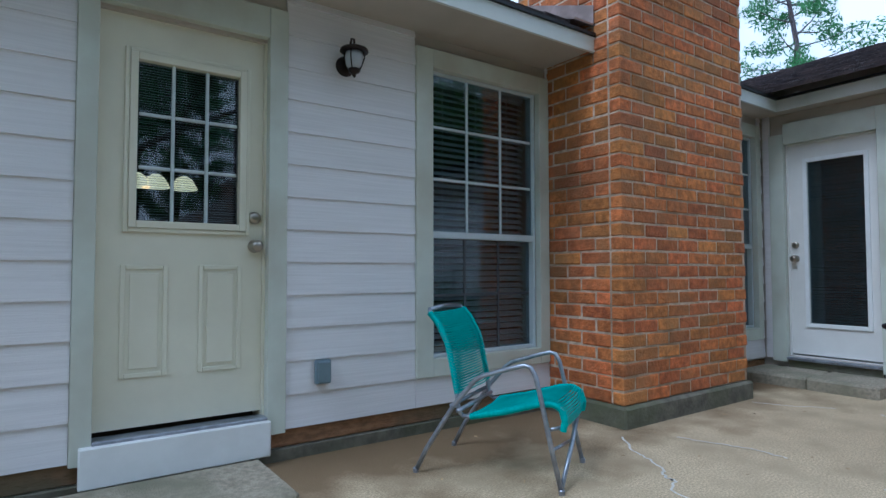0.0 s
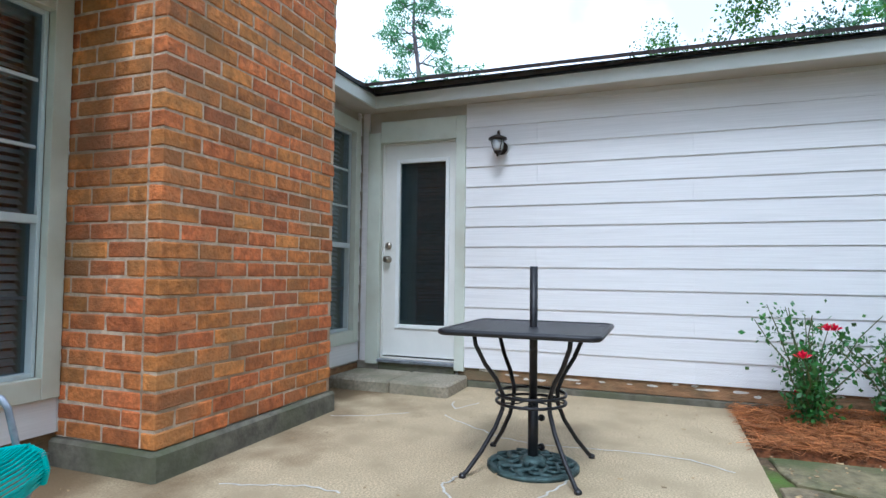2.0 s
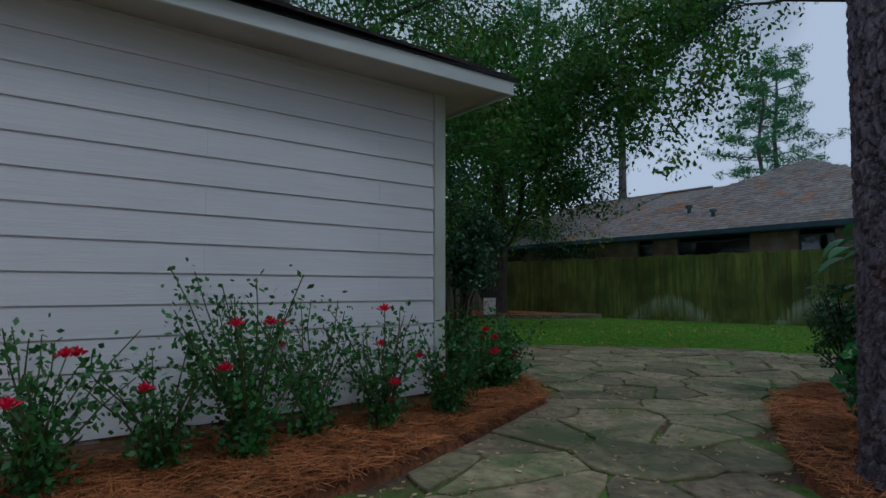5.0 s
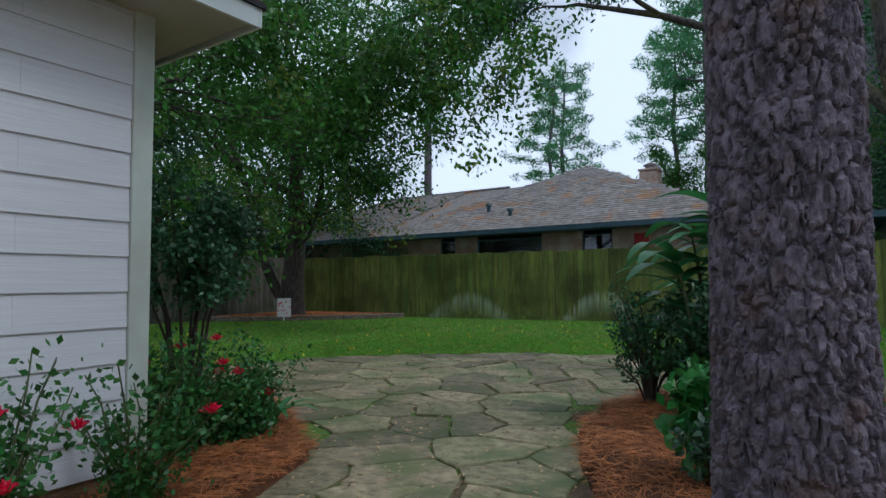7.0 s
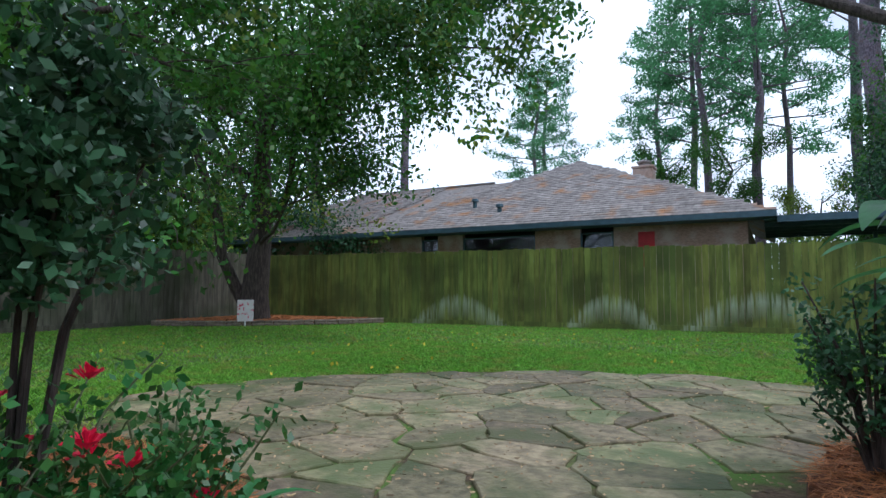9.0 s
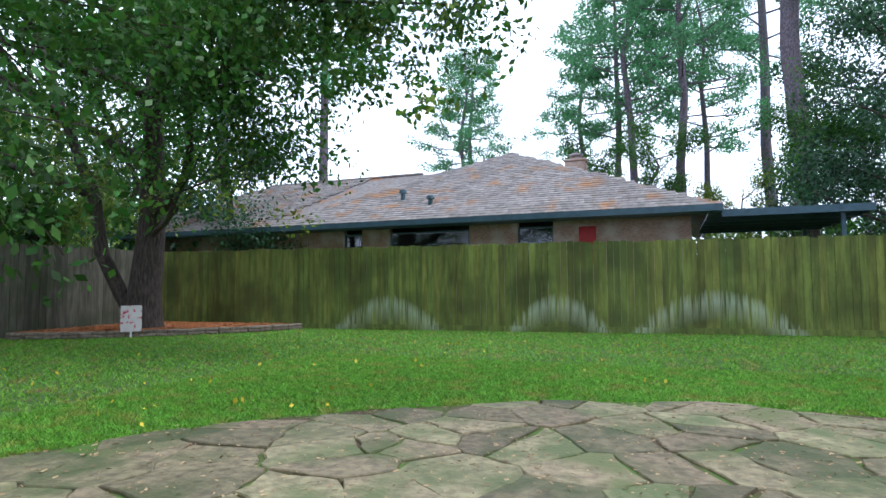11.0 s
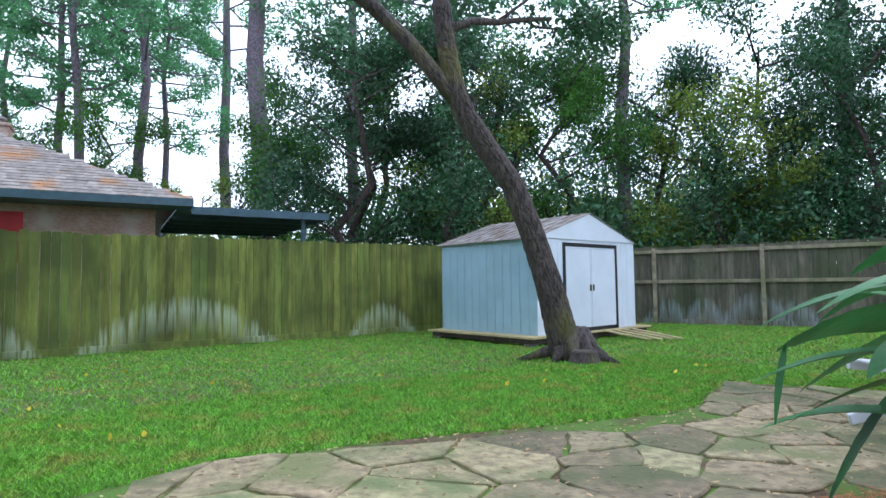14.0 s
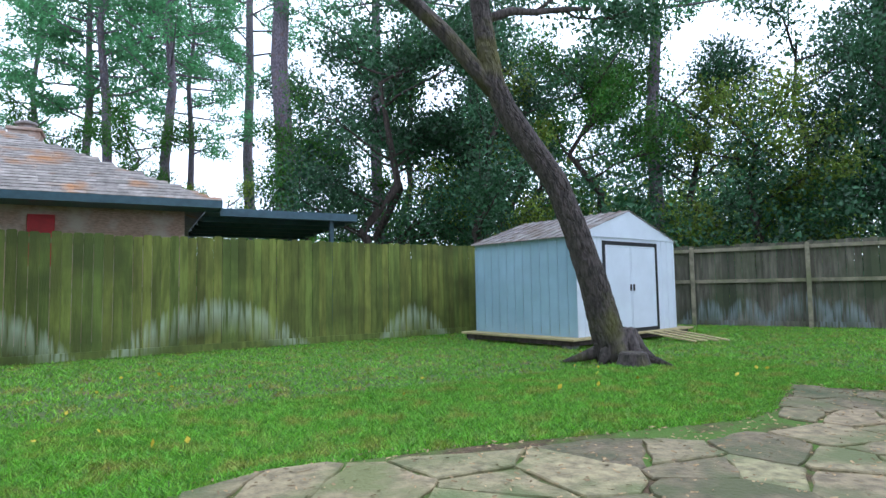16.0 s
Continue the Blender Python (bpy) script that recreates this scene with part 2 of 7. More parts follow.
M_LEAF = mat("tree_leaf", (0.06, 0.17, 0.02), 0.5, var=0.4, scale=0.5, rand=0.45, hue=0.02, island=True, trans=0.4)
# leaf green shifted to yellow for sunlit foliage; the light is in the colour
M_LEAFY = mat("yellow_lit_leaf", (0.17, 0.25, 0.03), 0.5, var=0.4, scale=0.5, rand=0.4, hue=0.02, island=True, trans=0.45)
M_LEAFP = mat("pine_needle", (0.10, 0.28, 0.11), 0.6, var=0.35, scale=0.6, rand=0.4, island=True, trans=0.4)
M_LEAFD = mat("dark_leaf", (0.04, 0.115, 0.045), 0.45, var=0.4, scale=0.5, rand=0.45, island=True, trans=0.25)
M_ROSELEAF = mat("rose_leaf", (0.05, 0.17, 0.035), 0.42, var=0.3, scale=6, rand=0.35, hue=0.02, island=True, trans=0.25)
M_BIGLEAF = mat("broad_leaf", (0.045, 0.19, 0.05), 0.38, var=0.2, scale=5, stretch=(1, 1, 1), bump=0.3, bscale=30, rand=0.2, trans=0.3)
M_BRIGHTLEAF = mat("bright_young_leaf", (0.06, 0.26, 0.05), 0.4, var=0.3, scale=6, rand=0.3, hue=0.02, island=True, trans=0.3)
M_ROSE = mat("rose_petal", (0.80, 0.006, 0.06), 0.5, var=0.2, scale=30, rand=0.15, island=True, trans=0.3)
M_STEM = mat("green_stem", (0.09, 0.11, 0.04), 0.6, var=0.2, scale=20)
M_SHEDB = mat("blue_grey_steel", (0.36, 0.52, 0.62), 0.45, metal=0.1, var=0.06, scale=2, second=(0.31, 0.46, 0.56), s2scale=0.9)
M_SHEDW = mat("white_steel", (0.72, 0.76, 0.84), 0.45, metal=0.1, var=0.04, scale=2)
M_SHEDR = mat("shed_roof_steel", (0.33, 0.30, 0.29), 0.55, metal=0.2, var=0.3, scale=4, bump=0.2, second=(0.2, 0.15, 0.12), s2scale=3)
M_LUMBER = mat("treated_lumber", (0.52, 0.42, 0.22), 0.8, var=0.15, scale=4, stretch=(1, 1, 8), bump=0.3, rand=0.1)
M_BLOCK = mat("concrete_block", (0.12, 0.12, 0.11), 0.9, var=0.2, scale=20, bump=0.5)
M_NWALL = mat("neighbour_brick", (0.40, 0.27, 0.21), 0.9, var=0.25, scale=12, stretch=(1, 1, 3), bump=0.4, bscale=40, second=(0.50, 0.42, 0.36), s2scale=2)
M_GREENF = mat("dark_green_trim", (0.055, 0.11, 0.14), 0.5, var=0.15, scale=6)
M_RED = mat("red_panel", (0.42, 0.01, 0.015), 0.5, var=0.15, scale=6)
M_FLOWER = mat("floral_print", (0.74, 0.68, 0.66), 0.6, var=0.05, scale=6, second=(0.62, 0.06, 0.12), s2scale=9, s2lo=0.55, s2hi=0.6)
M_ADIR = mat("white_resin", (0.74, 0.78, 0.86), 0.4, var=0.04, scale=6)
M_YLEAF = mat("fallen_leaf", (0.72, 0.55, 0.03), 0.6, var=0.2, scale=30, rand=0.25, island=True)
M_LITTER = mat("leaf_litter", (0.36, 0.25, 0.13), 0.8, var=0.3, scale=30, rand=0.5, island=True)
M_STONE = mat("edging_stone", (0.20, 0.16, 0.12), 0.9, var=0.3, scale=12, bump=0.6, rand=0.25)
M_FLASH = mat("painted_flashing", (0.34, 0.26, 0.24), 0.5, metal=0.3, var=0.2, scale=9, second=(0.22, 0.17, 0.15), s2scale=4)


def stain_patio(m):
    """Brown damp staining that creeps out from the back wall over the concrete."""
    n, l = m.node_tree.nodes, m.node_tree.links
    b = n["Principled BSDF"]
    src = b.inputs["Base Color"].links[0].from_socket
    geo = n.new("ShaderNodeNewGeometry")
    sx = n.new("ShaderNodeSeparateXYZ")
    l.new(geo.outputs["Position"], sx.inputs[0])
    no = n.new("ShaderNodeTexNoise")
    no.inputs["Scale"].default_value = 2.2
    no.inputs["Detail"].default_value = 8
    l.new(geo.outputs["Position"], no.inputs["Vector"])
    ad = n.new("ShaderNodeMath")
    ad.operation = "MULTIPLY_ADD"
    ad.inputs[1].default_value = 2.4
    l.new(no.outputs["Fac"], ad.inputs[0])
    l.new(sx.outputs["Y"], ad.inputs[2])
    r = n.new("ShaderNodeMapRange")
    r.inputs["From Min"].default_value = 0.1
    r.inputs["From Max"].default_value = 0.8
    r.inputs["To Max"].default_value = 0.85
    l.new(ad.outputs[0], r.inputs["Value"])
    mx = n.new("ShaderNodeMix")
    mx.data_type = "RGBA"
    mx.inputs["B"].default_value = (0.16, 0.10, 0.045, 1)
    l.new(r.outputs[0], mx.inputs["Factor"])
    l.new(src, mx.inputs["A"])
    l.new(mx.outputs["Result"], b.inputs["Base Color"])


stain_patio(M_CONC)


# ---- mesh helpers ----
class G:
    def __init__(self):
        self.v, self.f = [], []

    def add(self, v, f):
        k = len(self.v)
        self.v += [tuple(p) for p in v]
        self.f += [tuple(i + k for i in q) for q in f]
        return self

    def box(self, x0, x1, y0, y1, z0, z1, m=None):
        v = [(x0, y0, z0), (x1, y0, z0), (x1, y1, z0), (x0, y1, z0), (x0, y0, z1), (x1, y0, z1), (x1, y1, z1), (x0, y1, z1)]
        if m:
            v = [m @ Vector(p) for p in v]
        return self.add(v, [(0, 3, 2, 1), (4, 5, 6, 7), (0, 1, 5, 4), (1, 2, 6, 5), (2, 3, 7, 6), (3, 0, 4, 7)])

    def cbox(self, x0, x1, y0, y1, z0, z1, c=0.005, m=None):
        """A box with its edges cut at 45 degrees."""
        c = min(c, (x1 - x0) / 3, (y1 - y0) / 3, (z1 - z0) / 3)
        X, Y, Z = (x0, x1), (y0, y1), (z0, z1)
        v, idx = [], {}
        for i in (0, 1):
            for j in (0, 1):
                for k in (0, 1):
                    sx, sy, sz = (c, -c)[i], (c, -c)[j], (c, -c)[k]
                    for a, p in enumerate(((X[i], Y[j] + sy, Z[k] + sz), (X[i] + sx, Y[j], Z[k] + sz), (X[i] + sx, Y[j] + sy, Z[k]))):
                        idx[i, j, k, a] = len(v)
                        v.append(p)
        f = []
        for i in (0, 1):
            q = [idx[i, 0, 0, 0], idx[i, 1, 0, 0], idx[i, 1, 1, 0], idx[i, 0, 1, 0]]
            f.append(q if i else q[::-1])
            q = [idx[0, i, 0, 1], idx[0, i, 1, 1], idx[1, i, 1, 1], idx[1, i, 0, 1]]
            f.append(q if i else q[::-1])
            q = [idx[0, 0, i, 2], idx[1, 0, i, 2], idx[1, 1, i, 2], idx[0, 1, i, 2]]
            f.append(q if i else q[::-1])
        for i in (0, 1):
            for j in (0, 1):
                q = [idx[i, j, 0, 0], idx[i, j, 0, 1], idx[i, j, 1, 1], idx[i, j, 1, 0]]
                f.append(q if (i + j) % 2 == 1 else q[::-1])
                q = [idx[i, 0, j, 0], idx[i, 0, j, 2], idx[i, 1, j, 2], idx[i, 1, j, 0]]
                f.append(q[::-1] if (i + j) % 2 == 1 else q)
                q = [idx[0, i, j, 1], idx[0, i, j, 2], idx[1, i, j, 2], idx[1, i, j, 1]]
                f.append(q if (i + j) % 2 == 1 else q[::-1])
                for k in (0, 1):
                    q = [idx[i, j, k, 0], idx[i, j, k, 1], idx[i, j, k, 2]]
                    f.append(q if (i + j + k) % 2 == 1 else q[::-1])
        if m:
            v = [m @ Vector(p) for p in v]
        return self.add(v, f)

    def tube(self, pts, r, n=8, cap=True):
        """A round bar along points; r: one radius, or one a point."""
        pts = [Vector(p) for p in pts]
        rs = r if isinstance(r, (list, tuple)) else [r] * len(pts)
        v, f = [], []
        up = None
        for i, p in enumerate(pts):
            d = (pts[min(i + 1, len(pts) - 1)] - pts[max(i - 1, 0)]).normalized()
            if up is None:
                up = d.orthogonal().normalized()
            up = (up - d * up.dot(d)).normalized()
            w = d.cross(up)
            for k in range(n):
                a = 2 * math.pi * k / n
                v.append(p + (up * math.cos(a) + w * math.sin(a)) * rs[i])
        for i in range(len(pts) - 1):
            for k in range(n):
                f.append((i * n + k, i * n + (k + 1) % n, (i + 1) * n + (k + 1) % n, (i + 1) * n + k))
        if cap:
            f.append(tuple(range(n))[::-1])
            f.append(tuple((len(pts) - 1) * n + k for k in range(n)))
        return self.add(v, f)

    def lathe(self, prof, c=(0, 0, 0), n=20, m=None):
        """A turned body: profile of (radius, height)."""
        v, f = [], []
        for r, z in prof:
            for k in range(n):
                a = 2 * math.pi * k / n
                v.append(Vector((c[0] + r * math.cos(a), c[1] + r * math.sin(a), c[2] + z)))
        for i in range(len(prof) - 1):
            for k in range(n):
                f.append((i * n + k, i * n + (k + 1) % n, (i + 1) * n + (k + 1) % n, (i + 1) * n + k))
        f.append(tuple(range(n))[::-1])
        f.append(tuple((len(prof) - 1) * n + k for k in range(n)))
        if m:
            v = [m @ p for p in v]
        return self.add(v, f)

    def prism(self, poly, z0, z1, inset=0.0):
        """A flat slab over a polygon; inset draws its top edge in."""
        n = len(poly)
        cx, cy = sum(p[0] for p in poly) / n, sum(p[1] for p in poly) / n
        if sum(poly[i][0] * poly[(i + 1) % n][1] - poly[(i + 1) % n][0] * poly[i][1] for i in range(n)) < 0:
            poly = poly[::-1]
        v = [(x, y, z0) for x, y in poly]
        f = [tuple(range(n))[::-1]]
        rings = [(0, z1 - inset), (inset, z1)] if inset else [(0, z1)]
        for s, z in rings:
            for x, y in poly:
                d = max(1e-6, math.hypot(x - cx, y - cy))
                v.append((x - (x - cx) / d * s, y - (y - cy) / d * s, z))
        for k in range(len(rings)):
            for i in range(n):
                j = (i + 1) % n
                f.append((k * n + i, k * n + j, (k + 1) * n + j, (k + 1) * n + i))
        f.append(tuple(len(rings) * n + i for i in range(n)))
        return self.add(v, f)

    def mesh(self, name, material, smooth=False):
        me = bpy.data.meshes.new(name)
        me.from_pydata(self.v, [], self.f)
        me.materials.append(material)
        if smooth:
            me.polygons.foreach_set("use_smooth", [True] * len(me.polygons))
        me.update()
        return me


def put(name, g, material, parent=None, label="", category="", group="", kind="", smooth=False, at=None):
    me = g if isinstance(g, bpy.types.Mesh) else g.mesh(name, material, smooth)
    ob = new(name, me)
    if at is not None:
        ob.matrix_basis = at
    if parent:
        ob.parent = parent
    return tagged(ob, label, category, group, kind)


def thing(name, at, label, category, group="", kind=""):
    e = new(name)
    e.empty_display_size = 0.1
    e.matrix_basis = at
    return tagged(e, label, category, group, kind)


def soup(name, P, F, material):
    """A mesh from arrays: points and faces of one size."""
    me = bpy.data.meshes.new(name)
    nv, nf, k = len(P), len(F), F.shape[1]
    me.vertices.add(nv)
    me.vertices.foreach_set("co", np.asarray(P, np.float32).ravel())
    me.loops.add(nf * k)
    me.loops.foreach_set("vertex_index", np.asarray(F, np.int32).ravel())
    me.polygons.add(nf)
    me.polygons.foreach_set("loop_start", np.arange(nf, dtype=np.int32) * k)
    me.materials.append(material)
    me.update(calc_edges=True)
    return me


def leaves(centres, size, rng, droop=0.3, aspect=0.5):
    """Leaf blades, each a folded rhombus, at the given centres."""
    n = len(centres)
    d = rng.normal(size=(n, 3))
    d[:, 2] -= droop
    d /= np.linalg.norm(d, axis=1)[:, None]
    o = rng.normal(size=(n, 3))
    w = np.cross(d, o)
    w /= np.linalg.norm(w, axis=1)[:, None]
    s = (size * rng.uniform(0.6, 1.3, n))[:, None]
    a = centres - d * s * 0.5
    b = centres + d * s * 0.5
    l = centres + w * s * aspect * 0.5
    r = centres - w * s * aspect * 0.5
    P = np.stack([a, l, b, r], 1).reshape(-1, 3)
    return P, np.arange(4 * n).reshape(n, 4)


def cloud(clumps, per, spread, rng):
    """Points gathered round the clump centres."""
    c = np.repeat(np.asarray(clumps, float), per, 0)
    r = np.repeat(np.asarray(spread if np.ndim(spread) else [spread] * len(clumps), float), per)[:, None]
    p = rng.normal(size=c.shape)
    p /= np.linalg.norm(p, axis=1)[:, None]
    return c + p * r * rng.uniform(0.15, 1, (len(c), 1)) ** 0.6 * np.array([1, 1, 0.75])


# ---- plan ----
XB, YC = 4.47, -6.39          # wall of the wing, and its far corner
YA = 0.0                      # back wall
SOF = 2.50                    # soffit
EYE_FASCIA = [(-7.0, -0.42), (4.27, -0.44), (4.06, -6.77)]


# ---- ground ----
put("ground", G().box(-300, 300, -300, 300, -0.5, -0.03), M_SOIL, kind="structure", label="mown lawn soil stretching to the trees", category="ground")
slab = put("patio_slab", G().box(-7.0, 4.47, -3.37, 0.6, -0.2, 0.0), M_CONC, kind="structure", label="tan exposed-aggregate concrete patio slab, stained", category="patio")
put("joint_bed", G().prism([(-2.3, -3.37), (3.3, -3.37), (3.4, -5.2), (4.2, -7.4), (5.2, -8.0), (6.3, -8.6), (7.3, -8.5), (8.3, -9.3), (8.2, -10.1), (7.85, -10.85), (7.3, -11.6), (6.6, -12.2), (5.5, -12.85), (4.5, -13.2), (3.7, -13.32), (2.6, -13.18), (1.6, -12.95), (0.6, -12.75), (0.1, -12.85), (-1.1, -13.45), (-1.5, -12.9), (-2.0, -11.9), (-3.0, -9.0)], -0.2, -0.018), M_JOINT, kind="structure", label="soil with leaf litter and moss between the flagstones", category="soil")
CRACKS = ([(3.09, -0.76), (3.19, -0.99), (3.41, -1.26)], [(3.43, -1.46), (3.26, -1.66), (3.04, -1.99), (2.98, -2.24), (3.05, -2.66), (3.03, -3.02), (2.86, -3.28)], [(3.84, -1.38), (3.61, -1.47), (3.93, -1.6)], [(2.31, -1.95), (2.18, -1.92), (1.98, -2.04), (1.75, -1.99)], [(2.69, -2.48), (2.41, -2.44), (2.16, -2.37), (2.12, -2.57)], [(1.52, -0.776), (1.356, -0.978), (1.307, -1.12), (1.209, -1.272), (1.137, -1.327), (1.134, -1.371), (1.021, -1.438), (0.95, -1.62)], [(1.80, -0.96), (1.86, -1.16), (1.92, -1.34), (1.92, -1.57)], [(1.98, -2.04), (2.09, -2.2), (2.16, -2.37)])
for pts in CRACKS:
    P = []
    for a, b in zip(pts, pts[1:]):
        for k in range(6):
            P.append((a[0] + (b[0] - a[0]) * k / 6 + random.uniform(-0.012, 0.012), a[1] + (b[1] - a[1]) * k / 6 + random.uniform(-0.012, 0.012)))
    g = G()
    for (x, y), (x2, y2) in zip(P, P[1:]):
        d = Vector((x2 - x, y2 - y)).normalized() * 0.006
        g.add([(x - d.y, y + d.x, 0.003), (x + d.y, y - d.x, 0.003), (x2 + d.y, y2 - d.x, 0.003), (x2 - d.y, y2 + d.x, 0.003)], [(0, 1, 2, 3)])
    put("crack_filler", g, M_CHALK, kind="structure", label="pale filled crack line in the patio concrete", category="crack")


# ---- house walls ----
wall_a = put("wall_back", G()
             .box(-7.0, -1.16, 0.02, 0.22, 0.0, 2.75)
             .box(-1.16, -0.37, 0.02, 0.22, 2.22, 2.75)
             .box(-1.16, -0.37, 0.02, 0.22, 0.0, 0.2)
             .box(-0.37, 0.66, 0.02, 0.22, 0.0, 2.75)
             .box(0.66, 1.61, 0.02, 0.22, 0.0, 0.45)
             .box(0.66, 1.61, 0.02, 0.22, 2.29, 2.75)
             .box(1.61, 2.3, 0.02, 0.22, 0.0, 2.75), M_SOFFIT, kind="structure", label="sheathing of the back wall behind pale lap siding", category="wall")
wall_a2 = put("wall_nook", G()
              .box(2.9, 3.4, -0.18, 0.02, 0.0, 2.75)
              .box(3.4, 4.33, -0.18, 0.02, 0.0, 0.45)
              .box(3.4, 4.33, -0.18, 0.02, 2.29, 2.75)
              .box(4.33, 4.6, -0.18, 0.02, 0.0, 2.75), M_SOFFIT, kind="structure", label="sheathing of the nook wall behind pale lap siding", category="wall")
wall_b = put("wall_wing", G()
             .box(XB + 0.02, XB + 0.2, -0.42, 0.3, 0.0, 2.75)
             .box(XB + 0.02, XB + 0.2, -1.17, -0.42, 2.21, 2.75)
             .box(XB + 0.02, XB + 0.2, -1.17, -0.42, 0.0, 0.2)
             .box(XB + 0.02, XB + 0.2, YC + 0.02, -1.17, 0.0, 2.75)
             .box(XB + 0.2, 11.0, YC + 0.02, YC + 0.22, 0.0, 2.75)
             .box(10.8, 11.0, YC + 0.22, 8.0, 0.0, 2.75), M_SOFFIT, kind="structure", label="sheathing of the wing wall behind white lap siding", category="wall")
# room surfaces coloured near black, so the shade indoors is painted on
put("room_walls", G().box(-7, XB + 3.0, 3.4, 3.5, 0, 2.75).box(-7.1, -7, 0.0, 3.5, 0, 2.75).box(-7, XB + 3, 0.22, 3.4, 0.0, 0.18).box(XB + 3.0, XB + 3.1, -6.2, 3.5, 0, 2.75).box(XB + 0.2, XB + 3, -6.17, 0.3, 0.0, 0.18), M_DARK, kind="structure", label="interior walls and floor, coloured near black for the unlit room", category="wall")
put("room_ceiling", G().box(-7, XB, 0.22, 3.4, 2.5, 2.56).box(XB + 0.2, XB + 3, -6.17, 3.4, 2.5, 2.56), M_DARK, kind="structure", label="interior ceiling, coloured near black for the unlit room", category="ceiling")


def siding(parent, axis, const, a0, a1, z0, z1, pitch, joints=()):
    """Lap boards on a wall: axis 'x' runs along x and faces -y, axis 'y' runs along y and faces -x."""
    z = z0
    while z < z1 - 0.01:
        t = min(z + pitch, z1)
        cuts = [a0, *sorted(j + (0.0 if int(round((z - z0) / pitch)) % 2 else 1.22) for j in joints if a0 < j + 1.22 < a1), a1]
        for p, q in zip(cuts, cuts[1:]):
            q -= 0.0008
            prof = [(0.018, z), (0.018, z + 0.002), (0.007, t), (-0.01, t), (-0.01, z)]
            v = []
            for a in (p, q):
                for o, zz in prof:
                    v.append((a, const - o, zz) if axis == "x" else (const - o, -a, zz))
            n = 5
            f = [(i, (i + 1) % n, n + (i + 1) % n, n + i) for i in range(n)] + [tuple(range(n))[::-1], tuple(range(n, 2 * n))]
            put("siding_board", G().add(v, f), M_SIDING, parent)
        z += pitch


# foundations
def foundation(name, g1, g2):
    w = put(name, g1, M_FOUND, kind="structure", label="mossy concrete footing under the siding", category="foundation")
    put("brick_ledge", g2, M_LEDGE, w, label="rust-stained brick ledge course")


foundation("foundation_back", G().cbox(-7, 2.0, -0.01, 0.019, -0.1, 0.065, 0.006), G().cbox(-7, 2.0, 0.004, 0.0195, 0.07, 0.166, 0.004))
foundation("foundation_wing", G().cbox(XB - 0.015, XB + 0.019, YC, -1.2, -0.1, 0.05, 0.006), G().cbox(XB + 0.002, XB + 0.0195, YC, -1.2, 0.054, 0.165, 0.004))
foundation("foundation_nook", G().cbox(3.1, XB, -0.2, -0.181, -0.1, 0.07, 0.006).cbox(XB - 0.01, XB + 0.019, -1.19, -0.21, -0.1, 0.09, 0.006), G().cbox(3.1, XB, -0.196, -0.1805, 0.075, 0.14, 0.004))
g = G()
_r = random.Random(23)
for k in range(22):
    y, w, h, zc = -1.5 - 0.16 * k + _r.uniform(-0.06, 0.06), _r.uniform(0.02, 0.09), _r.uniform(0.004, 0.014), _r.choice((0.148, 0.125, 0.10))
    pts = [(math.cos(a) * w * _r.uniform(0.6, 1), math.sin(a) * h * _r.uniform(0.5, 1)) for a in [q * math.pi / 5 for q in range(10)]]
    v = [(XB + 0.0005, y + a, zc + b) for a, b in pts] + [(XB + 0.003, y + a, zc + b) for a, b in pts]
    g.add(v, [tuple(range(10)), tuple(range(10, 20))[::-1]] + [(q, (q + 1) % 10, 10 + (q + 1) % 10, 10 + q) for q in range(10)])
put("mortar_smear", g, M_CHALK, kind="structure", label="pale mortar smears on the brick ledge", category="stain")

# soffits, fascias, roofs
put("soffit_back", G().prism([(-7, -0.41), (4.28, -0.43), (4.28, 0.1), (-7, 0.1)], SOF, SOF + 0.03), M_SOFFIT, kind="structure", label="beige painted soffit board", category="soffit")
put("soffit_wing", G().prism([(4.281, -0.43), (4.08, -6.75), (11.0, -6.75), (11.0, -6.3), (XB + 0.1, -6.3), (XB + 0.1, 0.1), (4.281, 0.1)], SOF, SOF + 0.03), M_SOFFIT, kind="structure", label="beige painted soffit board", category="soffit")


def strip(name, p, q, out, z0, z1, th, material, label):
    """A board standing along p to q, th thick to the side given by out (a 2D way)."""
    v = []
    for z in (z0, z1):
        for s in (0, th):
            v += [(p[0] + out[0] * s, p[1] + out[1] * s, z), (q[0] + out[0] * s, q[1] + out[1] * s, z)]
    f = [(0, 1, 5, 4), (3, 2, 6, 7), (0, 2, 3, 1), (4, 5, 7, 6), (0, 4, 6, 2), (1, 3, 7, 5)]
    return put(name, G().add(v, f), material, kind="structure", label=label, category="trim")


FA = "pale painted fascia board along the eave"
strip("fascia", (-7, -0.42), (1.745, -0.436), (0, -1), SOF - 0.02, SOF + 0.085, 0.02, M_FASCIA, FA)
strip("fascia", (3.21, -0.438), (4.27, -0.44), (0, -1), SOF - 0.02, SOF + 0.085, 0.02, M_FASCIA, FA)
strip("fascia", (4.272, -0.44), (4.06, -6.77), (-1, 0), SOF - 0.02, SOF + 0.085, 0.02, M_FASCIA, FA)
strip("fascia", (4.04, -6.772), (11.0, -6.772), (0, -1), SOF - 0.02, SOF + 0.085, 0.02, M_FASCIA, FA)
DR = "black metal drip edge under the shingles"
strip("drip_edge", (-7, -0.436), (1.743, -0.45), (0, -1), SOF + 0.087, SOF + 0.108, 0.022, M_BLACK, DR)
strip("drip_edge", (3.21, -0.452), (4.25, -0.454), (0, -1), SOF + 0.087, SOF + 0.108, 0.022, M_BLACK, DR)
